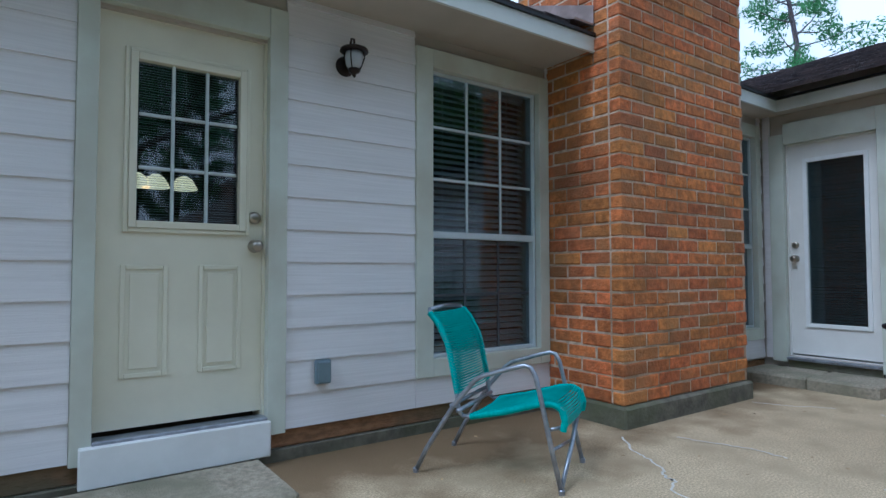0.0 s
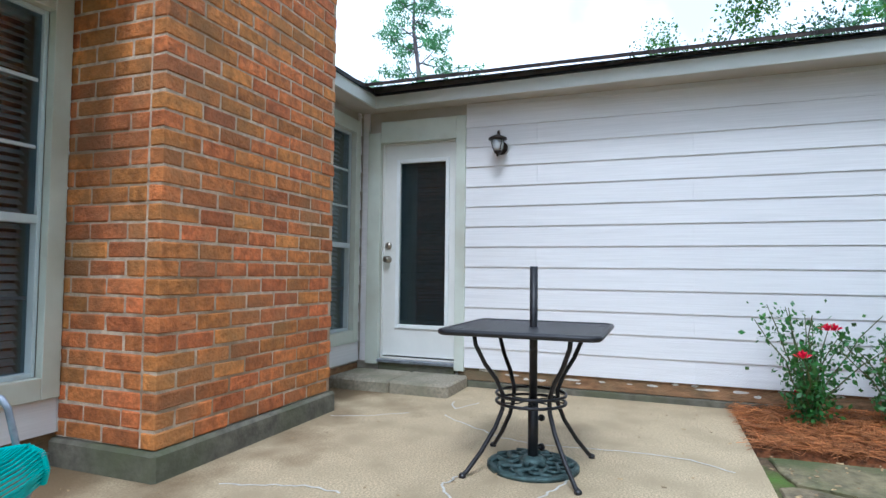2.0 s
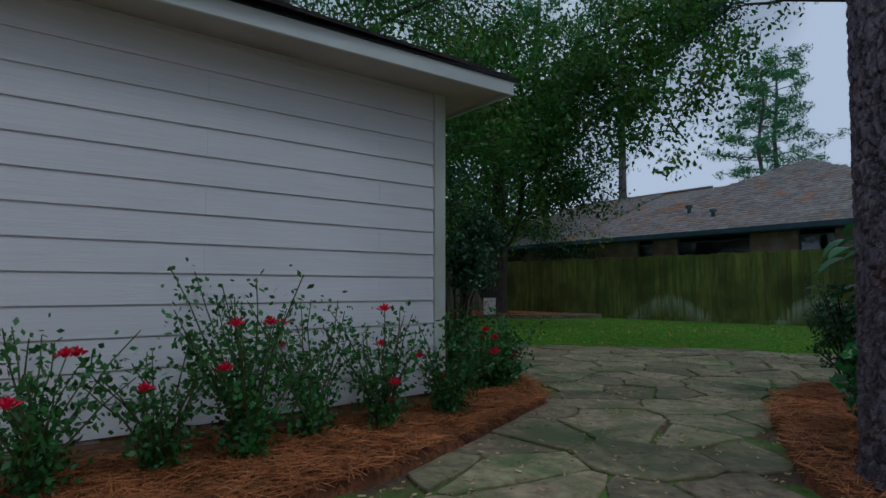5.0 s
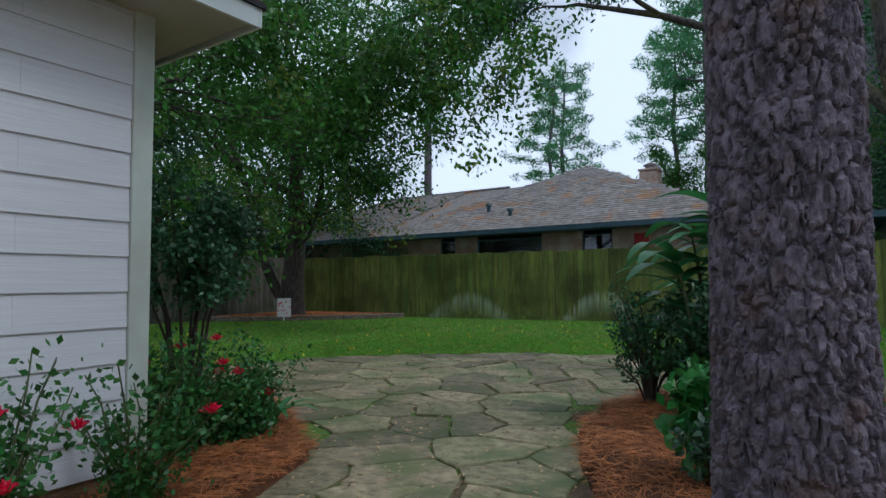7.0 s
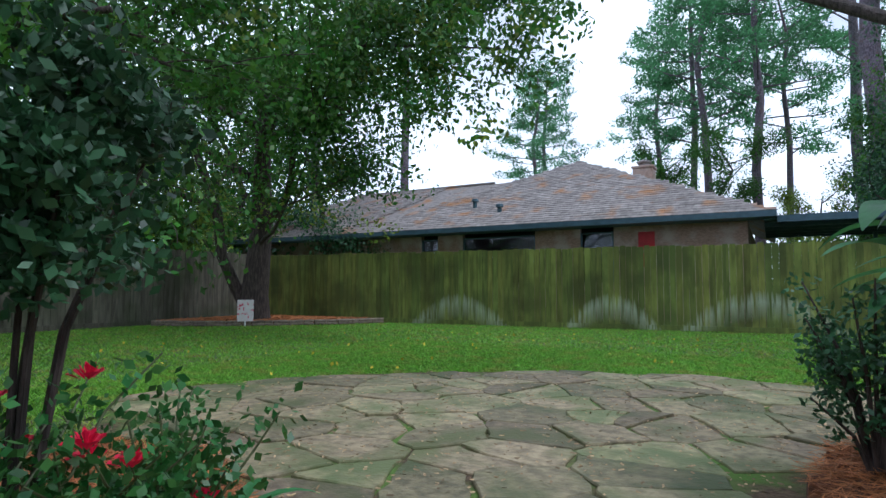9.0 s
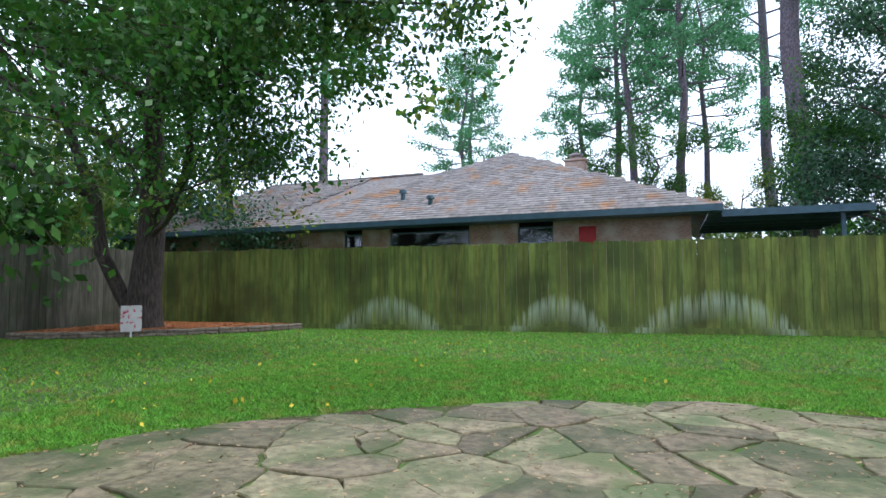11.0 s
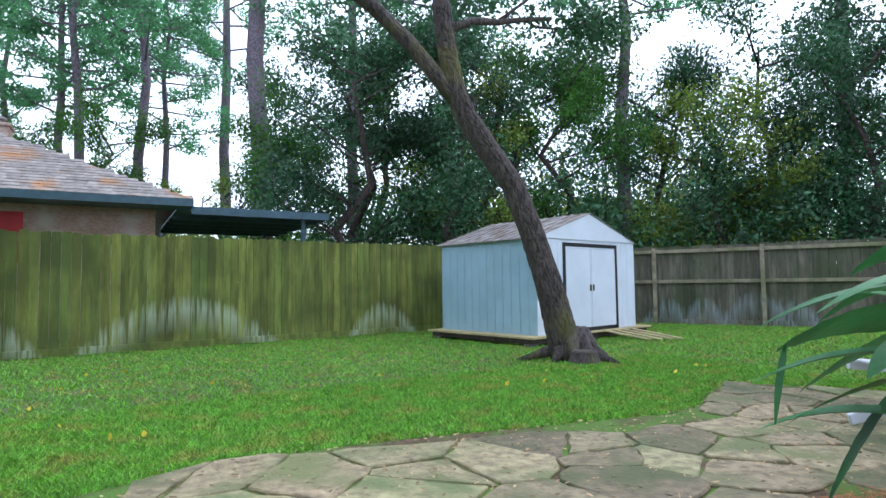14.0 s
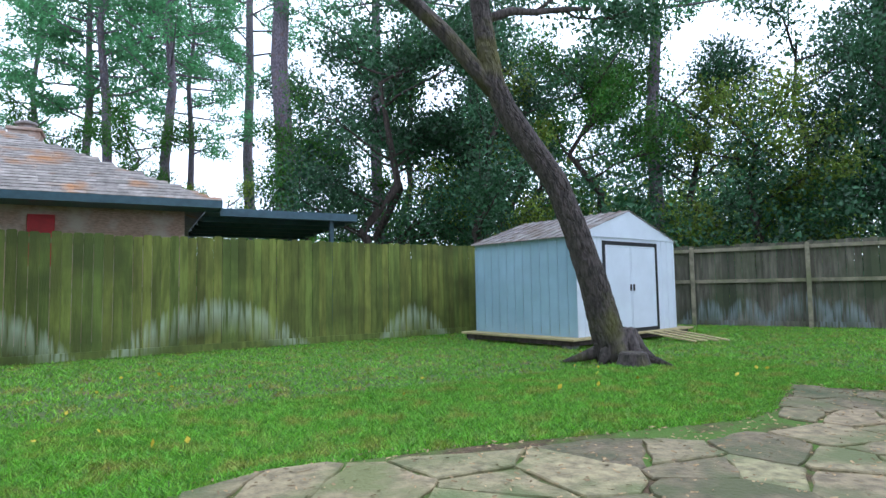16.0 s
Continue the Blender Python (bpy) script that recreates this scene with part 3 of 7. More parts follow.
strip("drip_edge", (4.262, -0.454), (4.045, -6.79), (-1, 0), SOF + 0.087, SOF + 0.108, 0.022, M_BLACK, DR)
strip("drip_edge", (4.022, -6.79), (11.0, -6.79), (0, -1), SOF + 0.087, SOF + 0.108, 0.022, M_BLACK, DR)


def shingled(name, origin, along, up, length, rise_w, material, label, inside, tab=0.3, row=0.145, thick=0.012, kind="structure", parent=None):
    """Shingle courses on a sloping plane; inside(a, b) tells whether the spot along, up belongs to the roof."""
    rng = random.Random(len(label))
    o, a, u = Vector(origin), Vector(along).normalized(), Vector(up).normalized()
    n = a.cross(u).normalized()
    if n.z < 0:
        n = -n
    g = G()
    r = 0
    while r * row < rise_w:
        s = -(r % 2) * tab * 0.5
        while s < length:
            w = tab * rng.choice((0.6, 0.8, 1.0, 1.2))
            if inside(s + w / 2, r * row + row / 2):
                s1 = s + w - 0.006
                b0, b1 = r * row, r * row + row * 1.08
                h = thick * rng.uniform(0.7, 1.5)
                P = [o + a * s + u * b0 + n * h, o + a * s1 + u * b0 + n * h, o + a * s1 + u * b1 + n * 0.002, o + a * s + u * b1 + n * 0.002, o + a * s + u * b0 - n * 0.01, o + a * s1 + u * b0 - n * 0.01]
                g.add(P, [(0, 1, 2, 3), (4, 5, 1, 0), (1, 5, 2), (4, 0, 3)])
            s += w
        r += 1
    return put(name, g, material, parent, kind=kind, label=label, category="roof" if not parent else "")


SL = math.atan(0.375)
cs, sn = math.cos(SL), math.sin(SL)
put("roof_deck", G().add([(4.26, -0.43, 2.595), (4.05, -6.78, 2.595), (9.2, -6.78, 2.595), (7.75, -3.0, 3.95), (7.75, 7, 3.95), (4.26, 7, 2.595)], [(1, 2, 3), (0, 1, 3, 4, 5)]), M_SHING, kind="structure", label="dark roof decking of the wing", category="roof")
shingled("roof_wing", (4.03, -6.8, 2.618), (0, 1, 0), (cs, 0, sn), 13.0, 3.95, M_SHING, "dark charcoal-brown asphalt shingles", lambda a, b: a > b * cs and (a < 6.5 or b * cs > a - 6.5 - 0.1))
put("roof_deck_back", G().add([(-7, -0.43, 2.595), (4.27, -0.43, 2.595), (7.8, 3.1, 3.95), (-7, 3.1, 3.95)], [(0, 1, 2, 3)]), M_SHING, kind="structure", label="dark roof decking of the back range", category="roof")
shingled("roof_back", (-7, -0.46, 2.618), (1, 0, 0), (0, cs, sn), 14.0, 3.8, M_SHING, "dark charcoal-brown asphalt shingles", lambda a, b: (a < 11.25 + b * cs) and not (8.6 < a < 10.25 and b < 0.9))
put("roof_pipe", G().tube([(5.4, 1.4, 2.9), (5.4, 1.4, 3.5)], 0.05, 12).lathe([(0.09, 0), (0.09, 0.1), (0.04, 0.16)], (5.4, 1.4, 3.5), 12), M_BRICKS, label="small rusty vent pipe with a cap on the roof", category="vent pipe")

# chimney
CX0, CX1, CY0, CY1, CZ0, CZ1 = 1.70, 3.235, -0.66, 0.3, 0.14, 5.0
chimney = put("chimney", G().box(CX0 + 0.006, CX1 - 0.006, CY0 + 0.006, CY1, CZ0, CZ1), M_MORTAR, kind="structure", label="red brick chimney breast with pale mortar", category="chimney")
put("chimney_footing", G().cbox(CX0 - 0.03, CX1 + 0.02, CY0 - 0.035, CY1, -0.1, 0.135, 0.015), M_FOUND, chimney, label="rough grey concrete footing")
put("chimney_flashing", G().add([(1.50, -0.46, 2.66), (CX0 + 0.004, -0.46, 2.66), (CX0 + 0.004, 0.25, 2.93), (1.50, 0.25, 2.93), (1.50, -0.46, 2.675), (CX0 + 0.004, -0.46, 2.675), (CX0 + 0.004, 0.25, 2.945), (1.50, 0.25, 2.945)], [(0, 3, 2, 1), (4, 5, 6, 7), (0, 1, 5, 4), (1, 2, 6, 5), (2, 3, 7, 6), (3, 0, 4, 7)]).add([(CX0 - 0.012, -0.46, 2.66), (CX0 - 0.012, 0.25, 2.93), (CX0 - 0.012, 0.25, 3.07), (CX0 - 0.012, -0.46, 2.80), (CX0 - 0.004, -0.46, 2.66), (CX0 - 0.004, 0.25, 2.93), (CX0 - 0.004, 0.25, 3.07), (CX0 - 0.004, -0.46, 2.80)], [(0, 3, 2, 1), (4, 5, 6, 7), (0, 1, 5, 4), (1, 2, 6, 5), (2, 3, 7, 6), (3, 0, 4, 7)]), M_FLASH, kind="structure", label="dull pinkish metal flashing where the chimney meets the roof", category="flashing")
BL, BH, J = 0.25, 0.0905, 0.0105
BRICKS = []
row, z = 0, CZ0
while z < CZ1 - 0.05:
    off = (row % 2) * BL / 2
    x = CX0 - off
    while x < CX1 - 0.01:
        a, b = max(x, CX0), min(x + BL, CX1)
        if b - a > 0.05:
            BRICKS.append(((a + J * 0.5) if a > CX0 else a, (b - J * 0.5) if b < CX1 else b, CY0, CY0 + 0.09, z, "f"))
        x += BL
    for side, xa, xb in (("l", CX0, CX0 + 0.09), ("r", CX1 - 0.09, CX1)):
        y = CY0 + 0.095 - (BL / 2 if row % 2 else 0)
        while y < CY1 - 0.03:
            a, b = max(y, CY0 + 0.095), min(y + BL, CY1)
            if b - a > 0.03:
                BRICKS.append((xa, xb, a + J * 0.5, b - J * 0.5, z, side))
            y += BL
    z += BH
    row += 1


# ---- doors and windows ----
def frame_bars(g, axis, c0, c1, a0, a1, z0, z1, w):
    """Four bars round an opening, w wide; axis 'x' or 'y', c0 to c1 deep."""
    def bx(p, q, u, v):
        if axis == "x":
            g.cbox(p, q, c0, c1, u, v, 0.003)
        else:
            g.cbox(c0, c1, p, q, u, v, 0.003)
    bx(a0, a0 + w, z0, z1)
    bx(a1 - w, a1, z0, z1)
    bx(a0 + w + 0.0005, a1 - w - 0.0005, z0, z0 + w)
    bx(a0 + w + 0.0005, a1 - w - 0.0005, z1 - w, z1)
    return g


def bx(axis, c0, c1, a0, a1, z0, z1, c=0.003):
    return G().cbox(a0, a1, c0, c1, z0, z1, c) if axis == "x" else G().cbox(c0, c1, a0, a1, z0, z1, c)


def blinds(parent, axis, c, a0, a1, z0, z1, step, w, material, cords, tilt=38):
    g = G()
    z = z0
    while z < z1:
        jit = random.uniform(-0.002, 0.002)
        if axis == "x":
            m = pose((a0 + a1) / 2, c, z + jit, tilt, random.uniform(-0.25, 0.25), 0)
            g.box(-(a1 - a0) / 2, (a1 - a0) / 2, -w / 2, w / 2, -0.0012, 0.0012, m)
        else:
            m = pose(c, (a0 + a1) / 2, z + jit, 0, tilt, 0)
            g.box(-w / 2, w / 2, -(a1 - a0) / 2, (a1 - a0) / 2, -0.0012, 0.0012, m)
        z += step
    put("slat", g, material, parent, kind="stuff")
    for a in cords:
        p = (a, c - w * 0.45) if axis == "x" else (c - w * 0.45, a)
        put("cord", G().tube([(*p, z0), (*p, z1)], 0.0022, 5), material, parent)


def window(name, y, x0, x1, z0, z1, trimw, label):
    """A sash window in the wall that faces -y: trim outside, two sashes of lites, blind behind."""
    w = thing(name, pose(0, 0, 0), label, "window", kind="structure")
    t0, t1 = x0 - trimw, x1 + trimw * 0.75
    put("trim_jamb", bx("x", y - 0.03, y + 0.02, t0, x0, z0 - 0.11, z1 + 0.12), M_TRIM, w)
    put("trim_jamb", bx("x", y - 0.03, y + 0.02, x1, t1, z0 - 0.11, z1 + 0.12), M_TRIM, w)
    put("trim_head", bx("x", y - 0.03, y + 0.02, x0 + 0.0005, x1 - 0.0005, z1, z1 + 0.12), M_TRIM, w)
    put("trim_sill", bx("x", y - 0.03, y + 0.02, x0 + 0.0005, x1 - 0.0005, z0 - 0.11, z0), M_TRIM, w)
    zm = z0 + (z1 - z0) * 0.425
    put("window_frame", frame_bars(G(), "x", y + 0.021, y + 0.1, x0, x1, z0, z1, 0.022), M_MUNTIN, w)
    put("meeting_rail", bx("x", y + 0.02, y + 0.06, x0 + 0.02, x1 - 0.02, zm - 0.022, zm + 0.022), M_MUNTIN, w)
    xs = [x0 + 0.022 + (x1 - x0 - 0.044) * k / 3 for k in range(4)]
    for sash, za, zb, rows, m, yo in (("upper", zm + 0.022, z1 - 0.022, 3, M_MUNTIN, 0.035), ("lower", z0 + 0.022, zm - 0.022, 2, M_DARKMUN, 0.06)):
        for k in (1, 2):
            put("muntin", bx("x", y + yo, y + yo + 0.018, xs[k] - 0.009, xs[k] + 0.009, za, zb), m, w)
        zs = [za + (zb - za) * k / rows for k in range(rows + 1)]
        for k in range(1, rows):
            for i in range(3):
                put("muntin", bx("x", y + yo, y + yo + 0.018, xs[i] + 0.0095, xs[i + 1] - 0.0095, zs[k] - 0.009, zs[k] + 0.009), m, w)
        for k in range(rows):
            for i in range(3):
                put("pane", G().box(xs[i], xs[i + 1] - 0.001, y + yo + 0.006, y + yo + 0.010, zs[k], zs[k + 1] - 0.001), M_GLASS, w)
    bl = thing("blind", pose(0, 0, 0), "open dark slatted blind behind the window glass", "blind")
    blinds(bl, "x", y + 0.15, x0 + 0.02, x1 - 0.02, z0 + 0.03, z1 - 0.04, 0.042, 0.046, M_BLIND, [x0 + 0.18, (x0 + x1) / 2, x1 - 0.18])
    put("headrail", bx("x", y + 0.12, y + 0.18, x0 + 0.02, x1 - 0.02, z1 - 0.04, z1 - 0.001), M_BLIND, bl)
    return w


window("window_1", YA, 0.67, 1.6, 0.45, 2.29, 0.125, "tall sash window with divided panes and sage trim on the back wall")
window("window_2", -0.2, 3.42, 4.32, 0.45, 2.29, 0.115, "tall sash window with divided panes beside the chimney")

# door of the back wall
d1 = thing("door_1", pose(0, 0, 0), "closed cream half-glazed door with two raised lower panels", "door", kind="structure")
put("casing", bx("x", -0.032, 0.02, -1.235, -1.15, 0.15, 2.40), M_TRIM, d1)
put("casing", bx("x", -0.032, 0.02, -0.375, -0.275, 0.15, 2.40), M_TRIM, d1)
put("casing_head", bx("x", -0.030, 0.02, -1.149, -0.376, 2.235, 2.40), M_TRIM, d1)
put("jamb", frame_bars(G(), "x", 0.0205, 0.13, -1.16, -0.37, 0.215, 2.235, 0.014), M_DOOR, d1)
GX0, GX1, GZ0, GZ1 = -0.985, -0.51, 1.24, 2.01
sl = G()
sl.box(-1.145, GX0, 0.05, 0.09, 0.27, 2.22).box(GX1, -0.385, 0.05, 0.09, 0.27, 2.22).box(GX0, GX1, 0.05, 0.09, 0.27, GZ0).box(GX0, GX1, 0.05, 0.09, GZ1, 2.22)
put("door_leaf", sl, M_DOOR, d1)
put("glazing_frame", frame_bars(frame_bars(G(), "x", 0.034, 0.05, GX0 - 0.055, GX1 + 0.055, GZ0 - 0.055, GZ1 + 0.055, 0.02), "x", 0.026, 0.05, GX0 - 0.034, GX1 + 0.034, GZ0 - 0.034, GZ1 + 0.034, 0.034), M_DOOR, d1)
for a0, a1 in ((-1.045, -0.84), (-0.70, -0.49)):
    put("raised_panel", frame_bars(G(), "x", 0.041, 0.0498, a0, a1, 0.50, 1.03, 0.022).cbox(a0 + 0.04, a1 - 0.04, 0.043, 0.0498, 0.54, 0.99, 0.004), M_DOOR, d1)
for k in (1, 2):
    x = GX0 + (GX1 - GX0) * k / 3
    put("muntin", bx("x", 0.048, 0.062, x - 0.008, x + 0.008, GZ0, GZ1), M_MUNTIN, d1)
    zz = GZ0 + (GZ1 - GZ0) * k / 3
    for i in range(3):
        put("muntin", bx("x", 0.048, 0.062, GX0 + (GX1 - GX0) * i / 3 + 0.009, GX0 + (GX1 - GX0) * (i + 1) / 3 - 0.009, zz - 0.008, zz + 0.008), M_MUNTIN, d1)
for k in range(3):
    for i in range(3):
        put("pane", G().box(GX0 + (GX1 - GX0) * i / 3, GX0 + (GX1 - GX0) * (i + 1) / 3 - 0.001, 0.064, 0.067, GZ0 + (GZ1 - GZ0) * k / 3, GZ0 + (GZ1 - GZ0) * (k + 1) / 3 - 0.001), M_GLASS, d1)
blinds(d1, "x", 0.079, GX0, GX1, GZ0, GZ1, 0.0125, 0.010, M_BLIND2, [], 8)
put("sill", G().cbox(-1.15, -0.376, -0.05, 0.049, 0.222, 0.25, 0.004), M_ALU, d1, "dull aluminium threshold")
put("kick_board", G().cbox(-1.2, -0.365, -0.075, -0.034, 0.055, 0.235, 0.006), M_WHITE, d1, "white painted riser board under the threshold")


def knob(parent, p, way, lock=False):
    m = Matrix.Translation(p) @ Vector(way).to_track_quat("Z", "Y").to_matrix().to_4x4()
    if lock:
        put("deadbolt", G().lathe([(0.033, 0), (0.033, 0.01), (0.026, 0.022), (0.012, 0.026)], n=20, m=m), M_NICKEL, parent, "satin nickel deadbolt", smooth=True)
    else:
        put("door_knob", G().lathe([(0.034, 0), (0.034, 0.006), (0.014, 0.012), (0.013, 0.03), (0.026, 0.04), (0.032, 0.052), (0.029, 0.066), (0.012, 0.074)], n=20, m=m), M_NICKEL, parent, "satin nickel round knob", smooth=True)


knob(d1, (-0.425, 0.05, 1.13), (0, -1, 0))
knob(d1, (-0.425, 0.05, 1.28), (0, -1, 0), True)
for x in (-0.90, -0.79, -0.62):
    l = thing("chandelier_shade", pose(x + 0.05, 1.1, 1.56), "glowing frosted glass lamp shade inside the house", "ceiling lamp", "shades of the dining lamp")
    put("shade", G().lathe([(0.02, 0.07), (0.05, 0.05), (0.085, -0.01), (0.08, -0.02)], n=20), emit_mat("warm_shade", (1.0, 0.75, 0.38), 2.6), l, smooth=True)
    put("stem", G().tube([(0, 0, 0.06), (0, 0, 0.87)], 0.007, 8), M_BRONZE, l)

# door of the wing
d2 = thing("door_2", pose(0, 0, 0), "closed white full-glazed door with a fine inner blind", "door", kind="structure")
put("casing", bx("y", XB - 0.032, XB + 0.02, -0.42, -0.29, 0.14, 2.30), M_TRIM, d2)
put("casing", bx("y", XB - 0.032, XB + 0.02, -1.26, -1.17, 0.13, 2.40), M_TRIM, d2)
put("casing_head", bx("y", XB - 0.030, XB + 0.02, -1.169, -0.421, 2.20, 2.40), M_TRIM, d2)
put("jamb", frame_bars(G(), "y", XB + 0.0205, XB + 0.12, -1.168, -0.422, 0.19, 2.20, 0.014), M_DOOR_W, d2)
ga0, ga1, gz0, gz1 = -1.055, -0.60, 0.51, 2.01
put("door_leaf", G().box(XB + 0.04, XB + 0.08, -1.15, ga0, 0.22, 2.185).box(XB + 0.04, XB + 0.08, ga1, -0.436, 0.22, 2.185).box(XB + 0.04, XB + 0.08, ga0, ga1, 0.22, gz0).box(XB + 0.04, XB + 0.08, ga0, ga1, gz1, 2.185), M_DOOR_W, d2)
put("glazing_frame", frame_bars(G(), "y", XB + 0.022, XB + 0.04, ga0 - 0.035, ga1 + 0.035, gz0 - 0.035, gz1 + 0.035, 0.035), M_WHITE, d2)
put("pane", G().box(XB + 0.048, XB + 0.052, ga0, ga1, gz0, gz1), M_GLASS, d2)
blinds(d2, "y", XB + 0.068, ga0, ga1, gz0, gz1, 0.0125, 0.012, M_BLIND2, [])
put("sill", G().cbox(XB - 0.06, XB + 0.04, -1.169, -0.421, 0.165, 0.19, 0.004), M_ALU, d2, "grey metal threshold")
put("riser", G().cbox(XB - 0.02, XB + 0.018, -1.169, -0.421, 0.09, 0.164, 0.004), M_FOUND, d2, "dark strip under the threshold")
knob(d2, (XB + 0.04, -0.485, 1.11), (-1, 0, 0))
knob(d2, (XB + 0.04, -0.485, 1.24), (-1, 0, 0), True)

put("corner_board", bx("y", XB - 0.032, XB + 0.0, YC - 0.03, YC + 0.075, 0.13, SOF), M_TRIM, kind="structure", label="sage painted corner board at the end of the wing", category="trim")
put("corner_board", bx("x", YC - 0.032, YC + 0.0, XB + 0.001, XB + 0.1, 0.13, SOF), M_TRIM, kind="structure", label="sage painted corner board at the end of the wing", category="trim")
put("step_1", G().cbox(-1.75, -0.42, -0.62, -0.08, -0.05, 0.062, 0.02), M_STEP, kind="structure", label="worn rounded concrete step below the cream door", category="step")
st2 = put("step_2", G().cbox(3.93, XB - 0.017, -1.3, -0.78, -0.05, 0.1, 0.018), M_STEP, kind="structure", label="weathered concrete step below the white door", category="step")
put("step_slab", G().cbox(3.93, XB - 0.017, -0.775, -0.21, -0.05, 0.097, 0.018), M_STEP, st2)

# wing at the west end
K = Matrix.Translation((-3.09, -12.0, 0)) @ pose(0, 0, 0, 0, 0, math.degrees(math.atan2(0.365, 0.93)))
west = put("wall_west_wing", G().box(0, 2.6, 0.02, 8.0, 0, 2.75, K), M_SOFFIT, kind="structure", label="west wing wall with pale lap siding", category="wall")
for i in range(13):
    z = 0.13 + 0.183 * i
    prof = [(0.022, z), (0.022, z + 0.004), (0.007, z + 0.183), (-0.01, z + 0.183), (-0.01, z)]
    v = [K @ Vector((a, -o, zz)) for a in (0.08, 2.6) for o, zz in prof]
    put("siding_board", G().add(v, [(j, (j + 1) % 5, 5 + (j + 1) % 5, 5 + j) for j in range(5)] + [(4, 3, 2, 1, 0), (5, 6, 7, 8, 9)]), M_SIDING, west)
put("corner_trim", G().cbox(-0.02, 0.079, -0.035, 0.0, 0.13, SOF, 0.003, K), M_TRIM, west)
put("soffit_west", G().box(-0.38, 2.9, -0.34, 0.1, SOF, SOF + 0.03, K), M_SOFFIT, kind="structure", label="beige soffit of the west wing", category="soffit")
put("fascia_west", G().box(-0.40, 2.92, -0.36, -0.34, SOF - 0.02, SOF + 0.11, K).box(-0.40, -0.38, -0.34, 8.0, SOF - 0.02, SOF + 0.11, K), M_FASCIA, kind="structure", label="white fascia of the west wing", category="trim")
put("roof_west", G().add([K @ Vector(p) for p in ((-0.42, -0.38, 2.62), (2.94, -0.38, 2.62), (2.94, 3.5, 3.9), (-0.42, 3.5, 3.9), (-0.42, 8, 2.62), (2.94, 8, 2.62), (-0.42, -0.38, 2.585), (2.94, -0.38, 2.585))], [(0, 1, 2, 3), (3, 2, 5, 4), (6, 7, 1, 0), (0, 3, 4), (1, 5, 2)]), M_SHING, kind="structure", label="dark shingled roof of the west wing", category="roof")



# ---- things on the patio ----
def wall_lamp(at, label):
    l = thing("wall_lantern", at, label, "wall lamp", "wall lanterns of the patio")
    put("back_plate", G().lathe([(0.058, 0), (0.058, 0.008), (0.045, 0.02), (0.02, 0.026)], n=24, m=pose(0, 0, -0.02, 90)), M_BRONZE, l, smooth=True)
    put("arm", G().tube([(0, -0.02, -0.02), (0, -0.05, 0.06), (0, -0.085, 0.115), (0, -0.115, 0.10), (0, -0.118, 0.07)], 0.007, 8), M_BRONZE, l)
    put("cap", G().lathe([(0.008, 0.075), (0.02, 0.07), (0.075, 0.045), (0.08, 0.03), (0.06, 0.028)], (0, -0.118, 0), 24), M_BRONZE, l, smooth=True)
    put("glass", G().lathe([(0.045, 0.03), (0.052, 0.0), (0.046, -0.045), (0.03, -0.07)], (0, -0.118, 0), 20), M_FROST, l, "clear seeded glass", smooth=True)
    for k in range(4):
        a = math.pi / 4 + k * math.pi / 2
        put("cage_bar", G().tube([(0.056 * math.cos(a), -0.118 + 0.056 * math.sin(a), 0.03), (0.06 * math.cos(a), -0.118 + 0.06 * math.sin(a), -0.01), (0.033 * math.cos(a), -0.118 + 0.033 * math.sin(a), -0.075)], 0.0035, 6), M_BRONZE, l)
    put("finial", G().lathe([(0.036, -0.068), (0.03, -0.085), (0.01, -0.095), (0.012, -0.105), (0.003, -0.115)], (0, -0.118, 0), 16), M_BRONZE, l, smooth=True)
    return l


wall_lamp(pose(0.06, -0.022, 2.19), "small dark bronze lantern with a round cap beside the cream door")
wall_lamp(pose(XB - 0.022, -1.585, 2.10, 0, 0, -90), "small dark bronze lantern with a round cap beside the white door")
ob = thing("outlet_cover", pose(-0.07, -0.02, 0.45), "grey weatherproof outlet cover low on the siding", "outlet")
put("box", G().cbox(-0.045, 0.045, -0.03, 0, -0.065, 0.065, 0.006), M_GREYBOX, ob)
put("lid", G().cbox(-0.038, 0.038, -0.045, -0.0305, -0.058, 0.058, 0.006), M_GREYBOX, ob)

